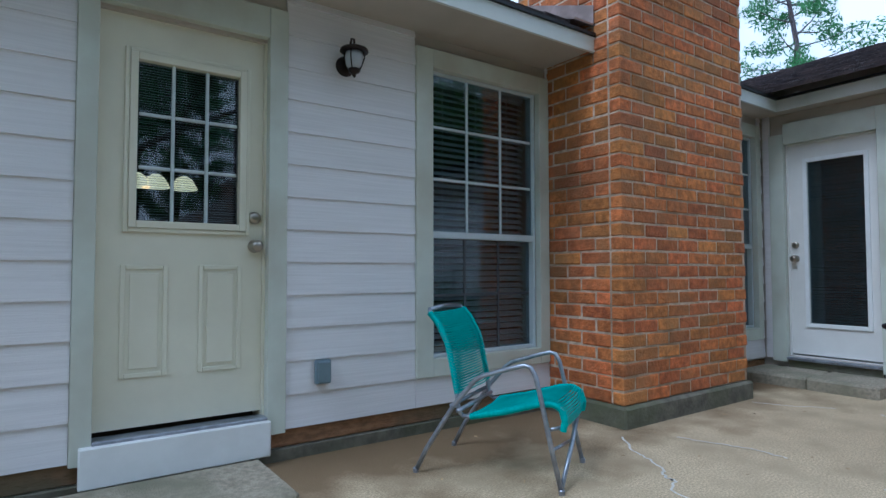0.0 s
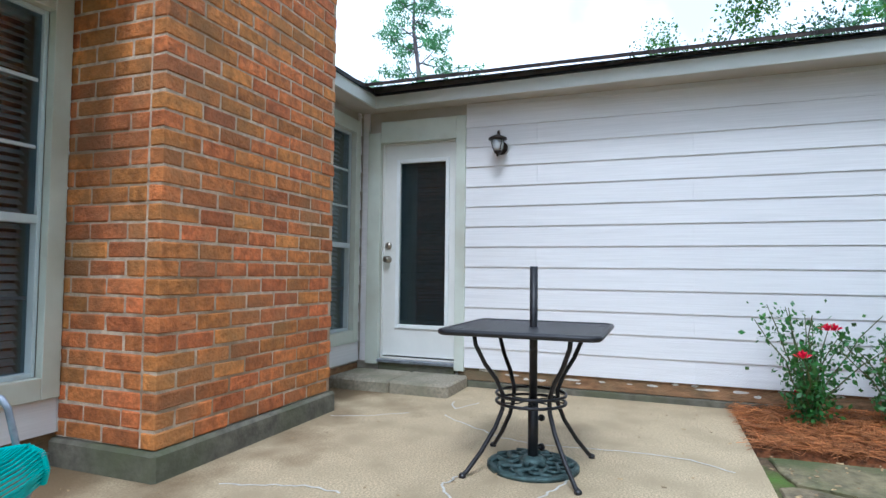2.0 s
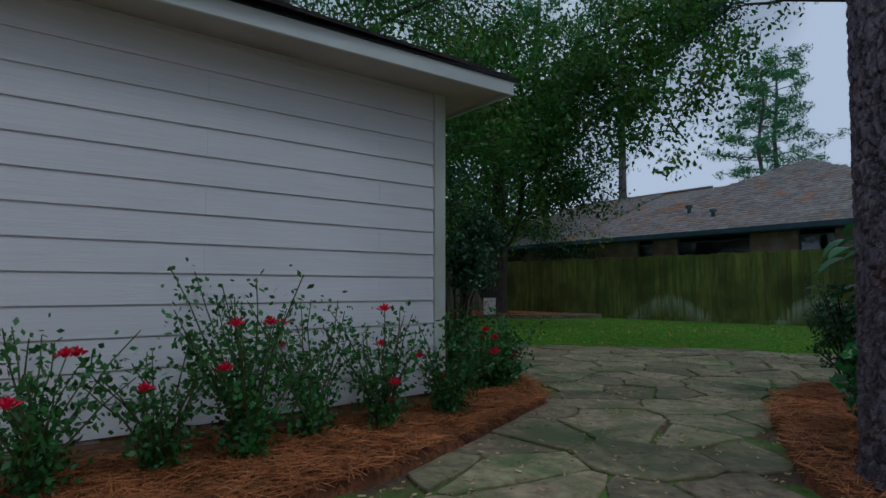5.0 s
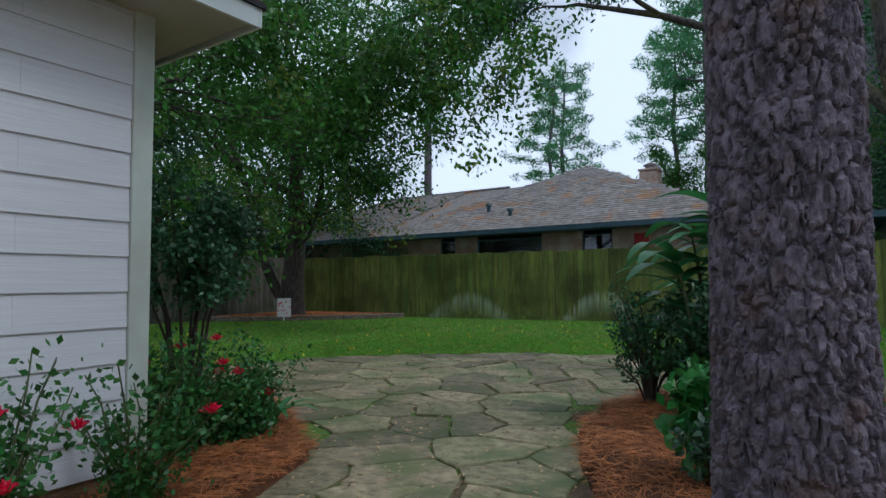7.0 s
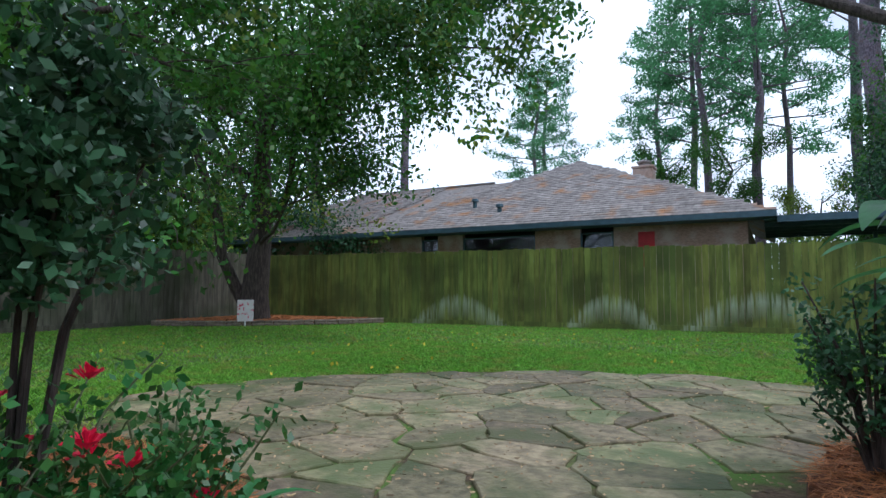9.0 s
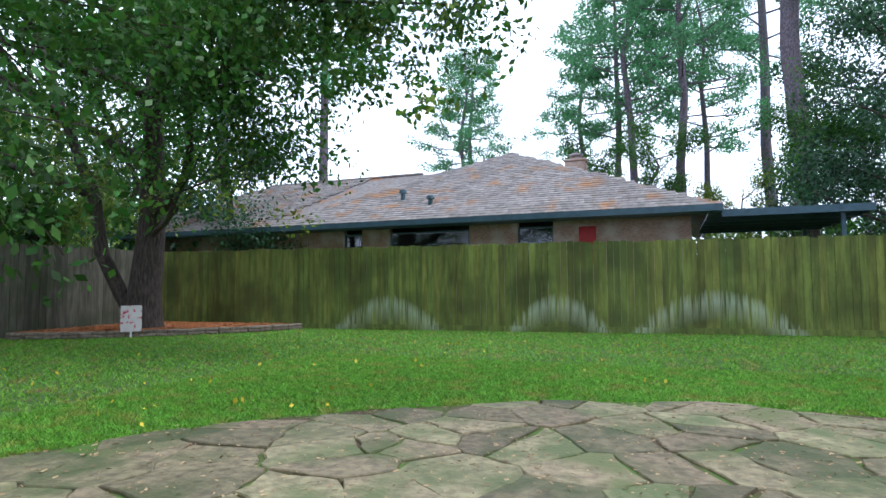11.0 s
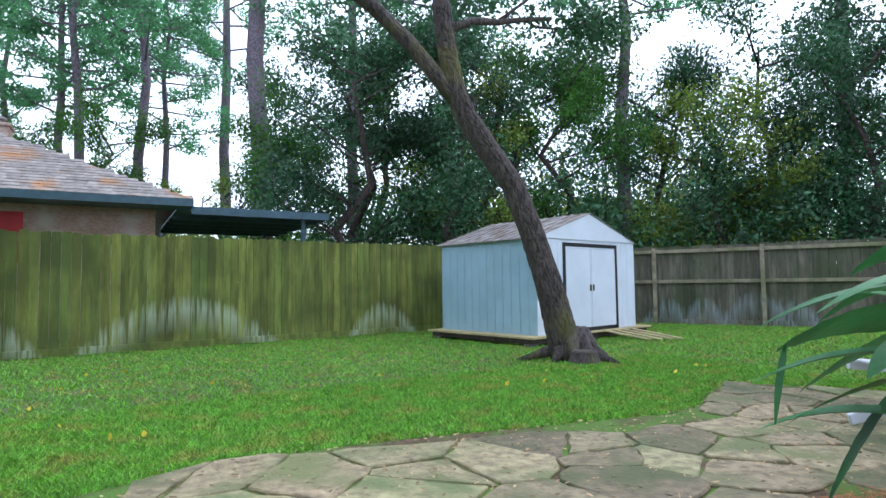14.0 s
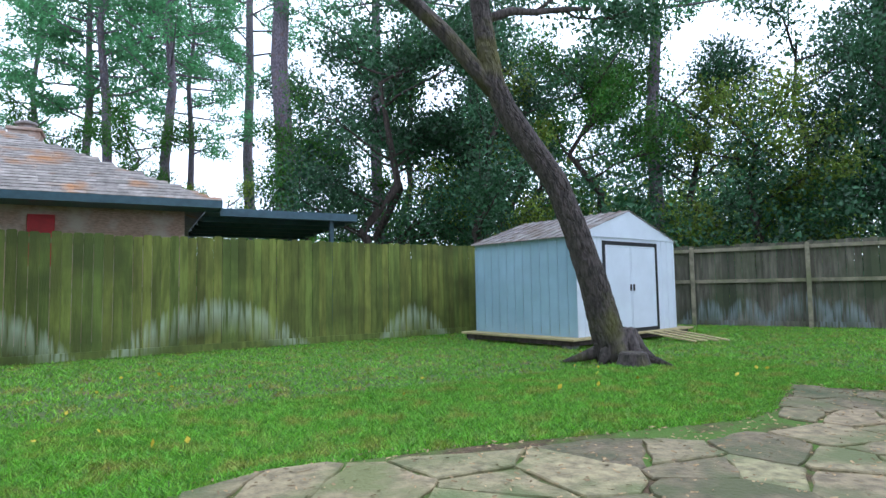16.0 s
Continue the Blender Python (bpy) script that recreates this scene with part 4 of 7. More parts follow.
# the corded chair, facing +x in its own frame
ch = thing("lawn_chair", pose(0.60, -0.76, 0, 0, 0, -59.5), "vintage tube lawn chair woven with teal vinyl cord", "chair")
W = 0.22
for s in (-1, 1):
    y = s * (W + 0.022)
    put("side_frame", G().tube([(-0.375, y, 0.01), (-0.32, y, 0.12), (-0.17, y, 0.35), (-0.065, y, 0.47), (-0.03, y, 0.497), (0.02, y, 0.512), (0.12, y, 0.545), (0.185, y, 0.562), (0.213, y, 0.555), (0.235, y, 0.52), (0.262, y, 0.41), (0.295, y, 0.25), (0.35, y, 0.01)], 0.0115, 10), M_ALU, ch, smooth=True)
    put("back_rail", G().tube([(-0.135, s * W, 0.298), (-0.155, s * W, 0.32), (-0.165, s * W, 0.42), (-0.19, s * W, 0.54), (-0.215, s * W, 0.645), (-0.262, s * W, 0.735), (-0.312, s * W * 0.97, 0.79), (-0.325, s * W * 0.85, 0.806)], 0.011, 8), M_ALU, ch, smooth=True)
    put("seat_rail", G().tube([(-0.135, s * W, 0.297), (-0.10, s * W, 0.295), (0.08, s * W, 0.335), (0.24, s * W, 0.385), (0.31, s * W, 0.393), (0.35, s * W, 0.372), (0.365, s * W, 0.32), (0.355, s * W, 0.275)], 0.011, 8), M_ALU, ch, smooth=True)
    put("pivot_bolt", G().tube([(-0.155, s * W, 0.34), (-0.175, s * (W + 0.036), 0.345)], 0.008, 8), M_ALU, ch)
    for x in (-0.377, 0.352):
        put("foot_cap", G().lathe([(0.014, 0.0), (0.0145, 0.02), (0.012, 0.024)], (x, y, 0.0), 10), M_ALU, ch)
put("top_rail", G().tube([(-0.322, -W * 0.87, 0.804), (-0.330, 0, 0.814), (-0.322, W * 0.87, 0.804)], 0.011, 8), M_ALU, ch, smooth=True)
for x, z in ((-0.15, 0.322), (-0.185, 0.345)):
    put("cross_bar", G().tube([(x, -W - 0.02, z), (x, W + 0.02, z)], 0.011, 8), M_ALU, ch, smooth=True)
put("cross_bar", G().tube([(0.31, -W - 0.02, 0.19), (0.31, W + 0.02, 0.12)], 0.008, 8), M_ALU, ch, smooth=True)
put("seat_support", G().tube([(0.285, -W - 0.01, 0.275), (0.34, -W + 0.02, 0.285), (0.35, -W * 0.4, 0.29)], 0.009, 8), M_ALU, ch, smooth=True)
put("front_brace", G().tube([(0.348, -W - 0.015, 0.02), (0.35, 0.0, 0.165), (0.345, W - 0.01, 0.31)], 0.0115, 8), M_ALU, ch, smooth=True)


def along(pts, t):
    d = [0]
    for a, b in zip(pts, pts[1:]):
        d.append(d[-1] + (Vector(b) - Vector(a)).length)
    s = t * d[-1]
    for i in range(len(pts) - 1):
        if s <= d[i + 1] + 1e-9:
            return Vector(pts[i]).lerp(Vector(pts[i + 1]), (s - d[i]) / (d[i + 1] - d[i]))
    return Vector(pts[-1])


bp = [(-0.163, 0, 0.405), (-0.19, 0, 0.54), (-0.215, 0, 0.645), (-0.262, 0, 0.735), (-0.31, 0, 0.788)]
g = G()
for k in range(34):
    p = along(bp, k / 33)
    for o in (-0.0065, 0.0065):
        g.tube([(p.x + o + 0.003, -W - 0.011, p.z), (p.x + o * 1.8 + 0.006, -W * 0.5, p.z - 0.004), (p.x + o * 1.8 + 0.008, W * 0.5, p.z - 0.004), (p.x + o + 0.003, W + 0.011, p.z + 0.003)], 0.0032, 5, False)
put("back_cord", g, M_TEAL, ch, kind="stuff", smooth=True)
sp = [(-0.09, 0, 0.297), (0.08, 0, 0.335), (0.24, 0, 0.385), (0.31, 0, 0.393), (0.35, 0, 0.372), (0.365, 0, 0.32), (0.356, 0, 0.278)]
g = G()
for k in range(40):
    p = along(sp, k / 39)
    for o in (0.0, 0.012):
        g.tube([(p.x, -W - 0.011, p.z + o), (p.x - 0.003, -W * 0.4, p.z + o * 0.4 - 0.004), (p.x + 0.003, W * 0.4, p.z + o * 0.4 - 0.004), (p.x, W + 0.011, p.z + o)], 0.0033, 5, False)
put("seat_cord", g, M_TEAL, ch, kind="stuff", smooth=True)
g = G()
for s in (-1, 1):
    for path, n in ((bp, 60), (sp, 90)):
        for k in range(n):
            p = along(path, k / (n - 1))
            g.lathe([(0.0152, -0.0026), (0.0165, 0), (0.0152, 0.0026)], n=7, m=Matrix.Translation((p.x, s * W * (1 if path is sp else 0.99), p.z)) @ (along(path, min(1, k / (n - 1) + 0.02)) - along(path, max(0, k / (n - 1) - 0.02))).to_track_quat("Z", "Y").to_matrix().to_4x4())
put("cord_wrap", g, M_TEAL, ch, kind="stuff", smooth=True)

# table and umbrella stand
tb = thing("patio_table", pose(2.59, -2.25, 0), "square black metal patio table with a mesh top and curved legs", "table")
R, H = 0.375, 0.72


def rsquare(r, c, n=6):
    P = []
    for q in range(4):
        for k in range(n + 1):
            a = math.pi / 2 * (q + k / n)
            sx, sy = [(1, 1), (-1, 1), (-1, -1), (1, -1)][q]
            P.append((sx * (r - c) + c * math.cos(a), sy * (r - c) + c * math.sin(a)))
    return P


put("tabletop", G().prism(rsquare(R - 0.008, 0.04), H - 0.012, H - 0.004), M_MESHTOP, tb)
g = G()
ring = rsquare(R, 0.05)
g.tube([(x, y, H - 0.012) for x, y in ring] + [(*ring[0], H - 0.012)], 0.015, 8, False)
put("rim", g, M_BLACK, tb, smooth=True)
for a in (45, 135, 225, 315):
    c, s = math.cos(radians(a)), math.sin(radians(a))
    put("leg", G().tube([(c * r, s * r, z) for r, z in ((0.335, H - 0.02), (0.325, 0.64), (0.27, 0.54), (0.205, 0.46), (0.165, 0.38), (0.168, 0.31), (0.21, 0.22), (0.29, 0.11), (0.37, 0.022), (0.39, 0.012))], 0.0115, 8), M_BLACK, tb, smooth=True)
    put("foot", G().lathe([(0.018, 0), (0.018, 0.012), (0.012, 0.02)], (c * 0.39, s * 0.39, 0), 12), M_BLACK, tb)
    put("top_bar", G().tube([(c * 0.03, s * 0.03, H - 0.02), (c * 0.47, s * 0.47, H - 0.02)], 0.008, 6), M_BLACK, tb)
for z in (0.375, 0.335):
    put("ring", G().tube([(0.178 * math.cos(k * math.pi / 12), 0.178 * math.sin(k * math.pi / 12), z) for k in range(25)], 0.008, 6, False), M_BLACK, tb, smooth=True)
g = G()
for k in range(8):
    a = k * math.pi / 4
    g.tube([(0.172 * math.cos(a), 0.172 * math.sin(a), 0.34), (0.10 * math.cos(a + 0.3), 0.10 * math.sin(a + 0.3), 0.337), (0.03 * math.cos(a), 0.03 * math.sin(a), 0.34)], 0.004, 5)
put("scrollwork", g, M_BLACK, tb)
um = thing("umbrella_stand", pose(2.60, -2.26, 0), "black umbrella pole in a round cast scrollwork base, no umbrella", "umbrella stand")
put("pole", G().tube([(0, 0, 0.02), (0, 0, 0.35)], 0.027, 16).tube([(0, 0, 0.35), (0, 0, 1.03)], 0.021, 16), M_BLACK, um, smooth=True)
g = G().lathe([(0.235, 0.0), (0.235, 0.018), (0.21, 0.026), (0.20, 0.012)], n=40).lathe([(0.07, 0.0), (0.07, 0.04), (0.04, 0.06)], n=24)
for k in range(10):
    a = 2 * math.pi * k / 10
    P = []
    for j in range(9):
        b = a + 0.27 * math.sin(j * math.pi / 4)
        r = 0.07 + 0.145 * j / 8
        P.append((r * math.cos(b), r * math.sin(b), 0.035 - 0.012 * j / 8))
    g.tube(P, 0.011, 6)
    P = [(0.15 * math.cos(a + 0.31) + 0.034 * math.cos(q), 0.15 * math.sin(a + 0.31) + 0.034 * math.sin(q), 0.026) for q in [i * math.pi / 5 for i in range(11)]]
    g.tube(P, 0.008, 6, False)
put("cast_base", g, M_VERDI, um, "blue-green weathered cast scroll base", smooth=True, kind="stuff")
for z in (0.24, 0.09):
    put("thumb_screw", G().tube([(0.02, -0.01, z), (0.05, -0.03, z)], 0.007, 8).lathe([(0.018, 0), (0.018, 0.012)], n=12, m=Matrix.Translation((0.05, -0.03, z)) @ pose(0, 0, 0, 0, 90, -30)), M_BLACK, um)


# ---- paving and beds ----
def inside(p, poly):
    x, y = p[0], p[1]
    c = False
    for i in range(len(poly)):
        (x1, y1), (x2, y2) = poly[i - 1], poly[i]
        if (y1 > y) != (y2 > y) and x < (x2 - x1) * (y - y1) / (y2 - y1) + x1:
            c = not c
    return c


def nearest(p, poly):
    best = None
    for i in range(len(poly)):
        a, b = Vector(poly[i - 1]), Vector(poly[i])
        t = max(0, min(1, (Vector(p[:2]) - a).dot(b - a) / max(1e-9, (b - a).length_squared)))
        q = a + (b - a) * t
        d = (Vector(p[:2]) - q).length
        if best is None or d < best[0]:
            best = (d, q)
    return best[1]


PAVE = [(-1.9, -3.4), (3.26, -3.4), (3.3, -4.3), (3.3, -5.1), (3.55, -5.7), (4.2, -7.3), (4.9, -7.8), (6.1, -8.5), (7.3, -8.5), (8.25, -9.3), (8.2, -10.1), (7.85, -10.85), (6.84, -11.95), (5.46, -12.86), (3.97, -13.34), (2.9, -13.24), (1.84, -12.99), (0.56, -12.72), (0.1, -12.8), (-1.15, -13.42), (-1.55, -12.9), (-2.0, -11.9), (-2.3, -11.2)]
BED_B = [(4.45, -3.38), (3.32, -3.38), (3.38, -4.3), (3.36, -5.1), (3.6, -5.75), (4.2, -7.35), (4.9, -7.85), (6.1, -8.55), (7.0, -8.3), (6.9, -6.42), (4.45, -6.42)]
BED_C = [(3.05, -9.5), (3.02, -8.8), (2.77, -8.1), (2.1, -6.85), (1.4, -6.1), (0.3, -6.2), (-0.6, -7.2), (-0.8, -9.3), (0.1, -10.3), (1.2, -10.8), (2.1, -11.05), (2.6, -10.85), (2.92, -10.2)]


def cells(region, holes, size, rng, warp=1.0):
    xs, ys = [p[0] for p in region], [p[1] for p in region]
    pts = []
    y = min(ys) - size
    r = 0
    while y < max(ys) + size:
        x = min(xs) - size + (r % 2) * size * 0.55
        while x < max(xs) + size:
            pts.append((x + rng.uniform(-0.55, 0.55) * size, y + rng.uniform(-0.5, 0.5) * size))
            x += size * 1.12
        y += size * 0.82
        r += 1
    A = np.array(pts)
    out = []
    for i, p in enumerate(pts):
        if not inside(p, region) or any(inside(p, h) for h in holes):
            continue
        near = np.argsort(((A - A[i]) ** 2).sum(1))[1:16]
        poly = [(p[0] - 1.5, p[1] - 1.5), (p[0] + 1.5, p[1] - 1.5), (p[0] + 1.5, p[1] + 1.5), (p[0] - 1.5, p[1] + 1.5)]
        for j in near:
            q = A[j]
            mx, my, dx, dy = (p[0] + q[0]) / 2, (p[1] + q[1]) / 2, q[0] - p[0], q[1] - p[1]
            L = math.hypot(dx, dy)
            off = -0.011 * rng.uniform(0.3, 1.8)
            res = []
            for k in range(len(poly)):
                a, b = poly[k - 1], poly[k]
                da = ((a[0] - mx) * dx + (a[1] - my) * dy) / L - off
                db = ((b[0] - mx) * dx + (b[1] - my) * dy) / L - off
                if (da <= 0) != (db <= 0):
                    t = da / (da - db)
                    res.append((a[0] + (b[0] - a[0]) * t, a[1] + (b[1] - a[1]) * t))
                if db <= 0:
                    res.append(b)
            poly = res
            if not poly:
                break
        if len(poly) < 3:
            continue
        fine = []
        for k in range(len(poly)):
            a, b = poly[k - 1], poly[k]
            L = math.hypot(b[0] - a[0], b[1] - a[1])
            m = max(1, min(4, int(L / 0.11)))
            for s in range(m):
                t = s / m
                jx = rng.uniform(-0.022, 0.022)
                fine.append((a[0] + (b[0] - a[0]) * t + jx, a[1] + (b[1] - a[1]) * t + rng.uniform(-0.016, 0.016)))
        fine = [v if inside(v, region) else tuple(nearest(v, region)) for v in fine]
        for h in holes:
            fine = [tuple(nearest(v, h)) if inside(v, h) else v for v in fine]
        area = abs(sum(fine[k - 1][0] * fine[k][1] - fine[k][0] * fine[k - 1][1] for k in range(len(fine)))) / 2
        if area > 0.02:
            out.append((p, fine))
    return out


rngf = random.Random(21)
STONES = cells(PAVE, [BED_C], 0.54, rngf)


def straws(name, poly, n, zf, label, length=(0.09, 0.2), w=0.0032, mat_=None, seed=3):
    r = np.random.default_rng(seed)
    xs, ys = [p[0] for p in poly], [p[1] for p in poly]
    px, py = np.array(poly)[:, 0], np.array(poly)[:, 1]
    c = np.stack([r.uniform(min(xs) - 0.08, max(xs) + 0.08, n * 2), r.uniform(min(ys) - 0.08, max(ys) + 0.08, n * 2)], 1)
    inn = np.zeros(len(c), bool)
    for i in range(len(poly)):
        x1, y1, x2, y2 = px[i - 1], py[i - 1], px[i], py[i]
        cr = ((y1 > c[:, 1]) != (y2 > c[:, 1])) & (c[:, 0] < (x2 - x1) * (c[:, 1] - y1) / (y2 - y1 + 1e-12) + x1)
        inn ^= cr
    c = c[inn][:n]
    k = len(c)
    a = r.uniform(0, 2 * np.pi, k)
    L = r.uniform(*length, k) / 2
    d = np.stack([np.cos(a) * L, np.sin(a) * L, r.normal(0, 0.16, k) * L], 1)
    s = np.stack([-np.sin(a), np.cos(a), np.zeros(k)], 1) * w / 2
    z = zf(c[:, 0], c[:, 1]) + r.uniform(0.0, 0.028, k)
    p = np.column_stack([c, z])
    up = np.array([0, 0, 1]) * w * 0.5
    P = np.stack([p - d - s, p - d + s + up, p + d + s + up, p + d - s], 1).reshape(-1, 3)
    return put(name, soup(name, P, np.arange(4 * k).reshape(k, 4), mat_ or M_STRAW), None, kind="stuff", label=label, category="mulch")


def moundz(poly, h):
    cx, cy = sum(p[0] for p in poly) / len(poly), sum(p[1] for p in poly) / len(poly)
    return lambda x, y: h * np.clip(1 - 0.9 * (((x - cx) / 2.6) ** 2 + ((y - cy) / 3.0) ** 2), 0.0, 1) + 0.012 + 0.012 * np.sin(x * 9) * np.cos(y * 8)


def mound(name, poly, h, label):
    f = moundz(poly, h)
    xs, ys = [p[0] for p in poly], [p[1] for p in poly]
    st = 0.12
    nx, ny = int((max(xs) - min(xs)) / st) + 2, int((max(ys) - min(ys)) / st) + 2
    g = G()
    idx = {}
    for i in range(nx):
        for j in range(ny):
            x, y = min(xs) + i * st, min(ys) + j * st
            q = (x, y)
            if not inside(q, poly):
                e = nearest(q, poly)
                if (Vector(q) - e).length > st * 1.5:
                    continue
                x, y = e
                zz = -0.03
            else:
                zz = float(f(np.float64(x), np.float64(y)))
            idx[i, j] = len(g.v)
            g.v.append((x, y, zz))
    for i in range(nx - 1):
        for j in range(ny - 1):
            q = [(i, j), (i + 1, j), (i + 1, j + 1), (i, j + 1)]
            if all(k in idx for k in q):
                g.f.append(tuple(idx[k] for k in q))
    put(name, g, M_STRAW0, kind="structure", label=label, category="flower bed", smooth=True)
    return f


fB = mound("bed_wing", BED_B, 0.06, "raised rose bed covered in rust-brown pine straw")
straws("pine_straw", BED_B, 34000, fB, "loose rust-orange pine straw mulch in the rose bed")
fC = mound("bed_pine", BED_C, 0.09, "planting bed round the big pine covered in pine straw")
straws("pine_straw", BED_C, 26000, fC, "loose rust-brown pine straw mulch round the pine", seed=4)
straws("leaf_litter", PAVE, 3600, lambda x, y: x * 0 + 0.012, "scattered dry leaf crumbs on the flagstones", (0.012, 0.03), 0.008, M_LITTER, 5)
straws("joint_litter", PAVE, 9000, lambda x, y: x * 0 - 0.016, "brown leaf crumbs in the paving joints", (0.015, 0.04), 0.010, M_LITTER, 6)
straws("patio_litter", [(0.2, -3.3), (4.4, -3.3), (4.4, -0.3), (0.2, -0.3)], 160, lambda x, y: x * 0 + 0.0, "tiny leaf crumbs on the concrete", (0.01, 0.025), 0.007, M_LITTER, 7)


# ---- plants ----
def blade(g, p, d, length, width, bend, n=6, fold=0.25):
    """A long leaf from p along d, drooping by bend, folded on its middle."""
    d = Vector(d).normalized()
    side = d.cross(Vector((0, 0, 1)))
    side = side.normalized() if side.length > 0.05 else Vector((1, 0, 0))
    pos = Vector(p)
    v = []
    for k in range(n + 1):
        t = k / n
        w = width * 0.5 * max(0.0, math.sin(math.pi * (0.05 + t * 0.95) ** 0.75)) ** 0.9 if t < 1 else 0.0
        upv = side.cross(d).normalized()
        v += [pos - side * w + upv * w * fold, pos.copy(), pos + side * w + upv * w * fold]
        pos = pos + d * length / n
        d = (d + Vector((0, 0, -bend / n))).normalized()
    f = []
    for k in range(n):
        a = k * 3
        f += [(a, a + 1, a + 4, a + 3), (a + 1, a + 2, a + 5, a + 4)]
    g.add(v, f)


def leaf_shoots(r, base, n, h, spread, leafn, size):
    """Stems that fan out from a base with leaf places along their upper part."""
    g, pts = G(), []
    tips = []
    for _ in range(n):
        a, s = r.uniform(0, 2 * math.pi), r.uniform(0.2, 1) * spread
        hh = h * r.uniform(0.6, 1.05)
        P = []
        for k in range(6):
            t = k / 5
            P.append(Vector(base) + Vector((math.cos(a) * s * t ** 1.3 + r.uniform(-0.02, 0.02), math.sin(a) * s * t ** 1.3 + r.uniform(-0.02, 0.02), hh * t)))
        g.tube(P, [0.008 - 0.001 * k for k in range(6)], 5)
        tips.append(P[-1])
        for _ in range(leafn):
            t = 0.12 + 0.88 * r.random() ** 1.35
            k = min(4, int(t * 5))
            p = P[k].lerp(P[k + 1], t * 5 - k)
            pts.append(p + Vector((r.gauss(0, 0.055), r.gauss(0, 0.055), r.gauss(0, 0.045))))
    return g, pts, tips


def rose_bush(x, y, h, spread, n, leafn, flowers, seed, label="red rose bush with sparse upright shoots in bloom"):
    r = random.Random(seed)
    rn = np.random.default_rng(seed)
    b = thing("rose_bush", pose(x, y, 0.05), label, "rose bush", "rose bushes along the wing")
    g, pts, tips = leaf_shoots(r, (0, 0, 0), n, h, spread, leafn, 0.05)
    put("stem", g, M_STEM, b, kind="stuff")
    P, F = leaves(np.array([tuple(p) for p in pts]), 0.040, rn, 0.4, 0.62)
    put("leaves", soup("leaves", P, F, M_ROSELEAF), None, b)
    for k in range(flowers):
        t = tips[k % len(tips)] if k < 2 else Vector(pts[r.randrange(len(pts))]) + Vector((0, 0, 0.03))
        g = G()
        for j in range(12):
            a = j * 2.4
            rr = 0.010 + 0.0028 * j
            g.add([(t.x + rr * 0.4 * math.cos(a), t.y + rr * 0.4 * math.sin(a), t.z), (t.x + rr * 1.25 * math.cos(a - 0.5), t.y + rr * 1.25 * math.sin(a - 0.5), t.z + 0.044 - j * 0.0022), (t.x + rr * 1.45 * math.cos(a), t.y + rr * 1.45 * math.sin(a), t.z + 0.052 - j * 0.0030), (t.x + rr * 1.25 * math.cos(a + 0.5), t.y + rr * 1.25 * math.sin(a + 0.5), t.z + 0.044 - j * 0.0022)], [(0, 1, 2, 3)])
        put("flower", g, M_ROSE, b, "open red rose")
    return b


for k, (x, y, h, s, n, lf, fl) in enumerate(((4.0, -3.78, 0.74, 0.42, 16, 42, 4), (4.05, -4.3, 0.62, 0.42, 14, 38, 2), (4.0, -4.72, 0.98, 0.50, 24, 46, 4), (4.1, -5.15, 0.80, 0.42, 15, 42, 2), (4.1, -5.65, 0.78, 0.42, 17, 42, 4), (4.15, -6.2, 0.68, 0.40, 16, 42, 3), (4.78, -6.78, 0.72, 0.46, 20, 80, 4), (4.72, -7.28, 0.58, 0.36, 18, 80, 3), (4.85, -7.05, 0.5, 0.36, 14, 80, 2))):
    rose_bush(x, y, h, s * 1.05, n, int(lf * 2.0), fl, 40 + k)


def shrub(name, x, y, z, rx, ry, h, leafn, size, material, label, category, seed, stems=9, group="", low=0.35):
    rn = np.random.default_rng(seed)
    r = random.Random(seed)
    b = thing(name, pose(x, y, z), label, category, group)
    g, cl = G(), []
    for _ in range(stems):
        a, q = r.uniform(0, 6.28), r.uniform(0.25, 1) ** 0.6
        e = Vector((math.cos(a) * rx * q, math.sin(a) * ry * q, h * r.uniform(low, 0.95)))
        m = Vector((e.x * 0.35, e.y * 0.35, e.z * 0.55))
        g.tube([(e.x * 0.05, e.y * 0.05, 0), m, e], [0.013, 0.010, 0.004], 6)
        for _ in range(5):
            cl.append(tuple(m.lerp(e, r.uniform(0.2 if low < 0.5 else 0.6, 1.1)) + Vector((r.gauss(0, 0.1) * rx, r.gauss(0, 0.1) * ry, r.gauss(0, 0.06) * h))))
    put("stem", g, M_BARKD, b, kind="stuff")
    P, F = leaves(cloud(cl, leafn // len(cl), max(rx, ry) * 0.33, rn), size, rn, 0.3, 0.55)
    put("foliage", soup("foliage", P, F, material), None, b)
    return b


shrub("tall_shrub", 4.98, -6.98, 0.05, 0.44, 0.44, 1.75, 6000, 0.048, M_LEAFD, "tall dark-leaved shrub on bare stems at the corner of the wing", "shrub", 61, 10, "", 0.66)
shrub("azalea", 1.75, -8.95, 0.05, 0.5, 0.45, 0.55, 3600, 0.07, M_ROSELEAF, "low green azalea shrub in the pine straw bed", "shrub", 62, 14, "low shrubs in the pine bed")
shrub("azalea", 2.0, -7.9, 0.05, 0.27, 0.27, 0.66, 1100, 0.085, M_BRIGHTLEAF, "bright green young shrub near the pine trunk", "shrub", 63, 14, "low shrubs in the pine bed")
shrub("azalea", 2.74, -9.70, 0.04, 0.32, 0.30, 1.1, 3000, 0.042, M_LEAFD, "upright small-leaved dark shrub at the paving edge", "shrub", 64, 22, "low shrubs in the pine bed")
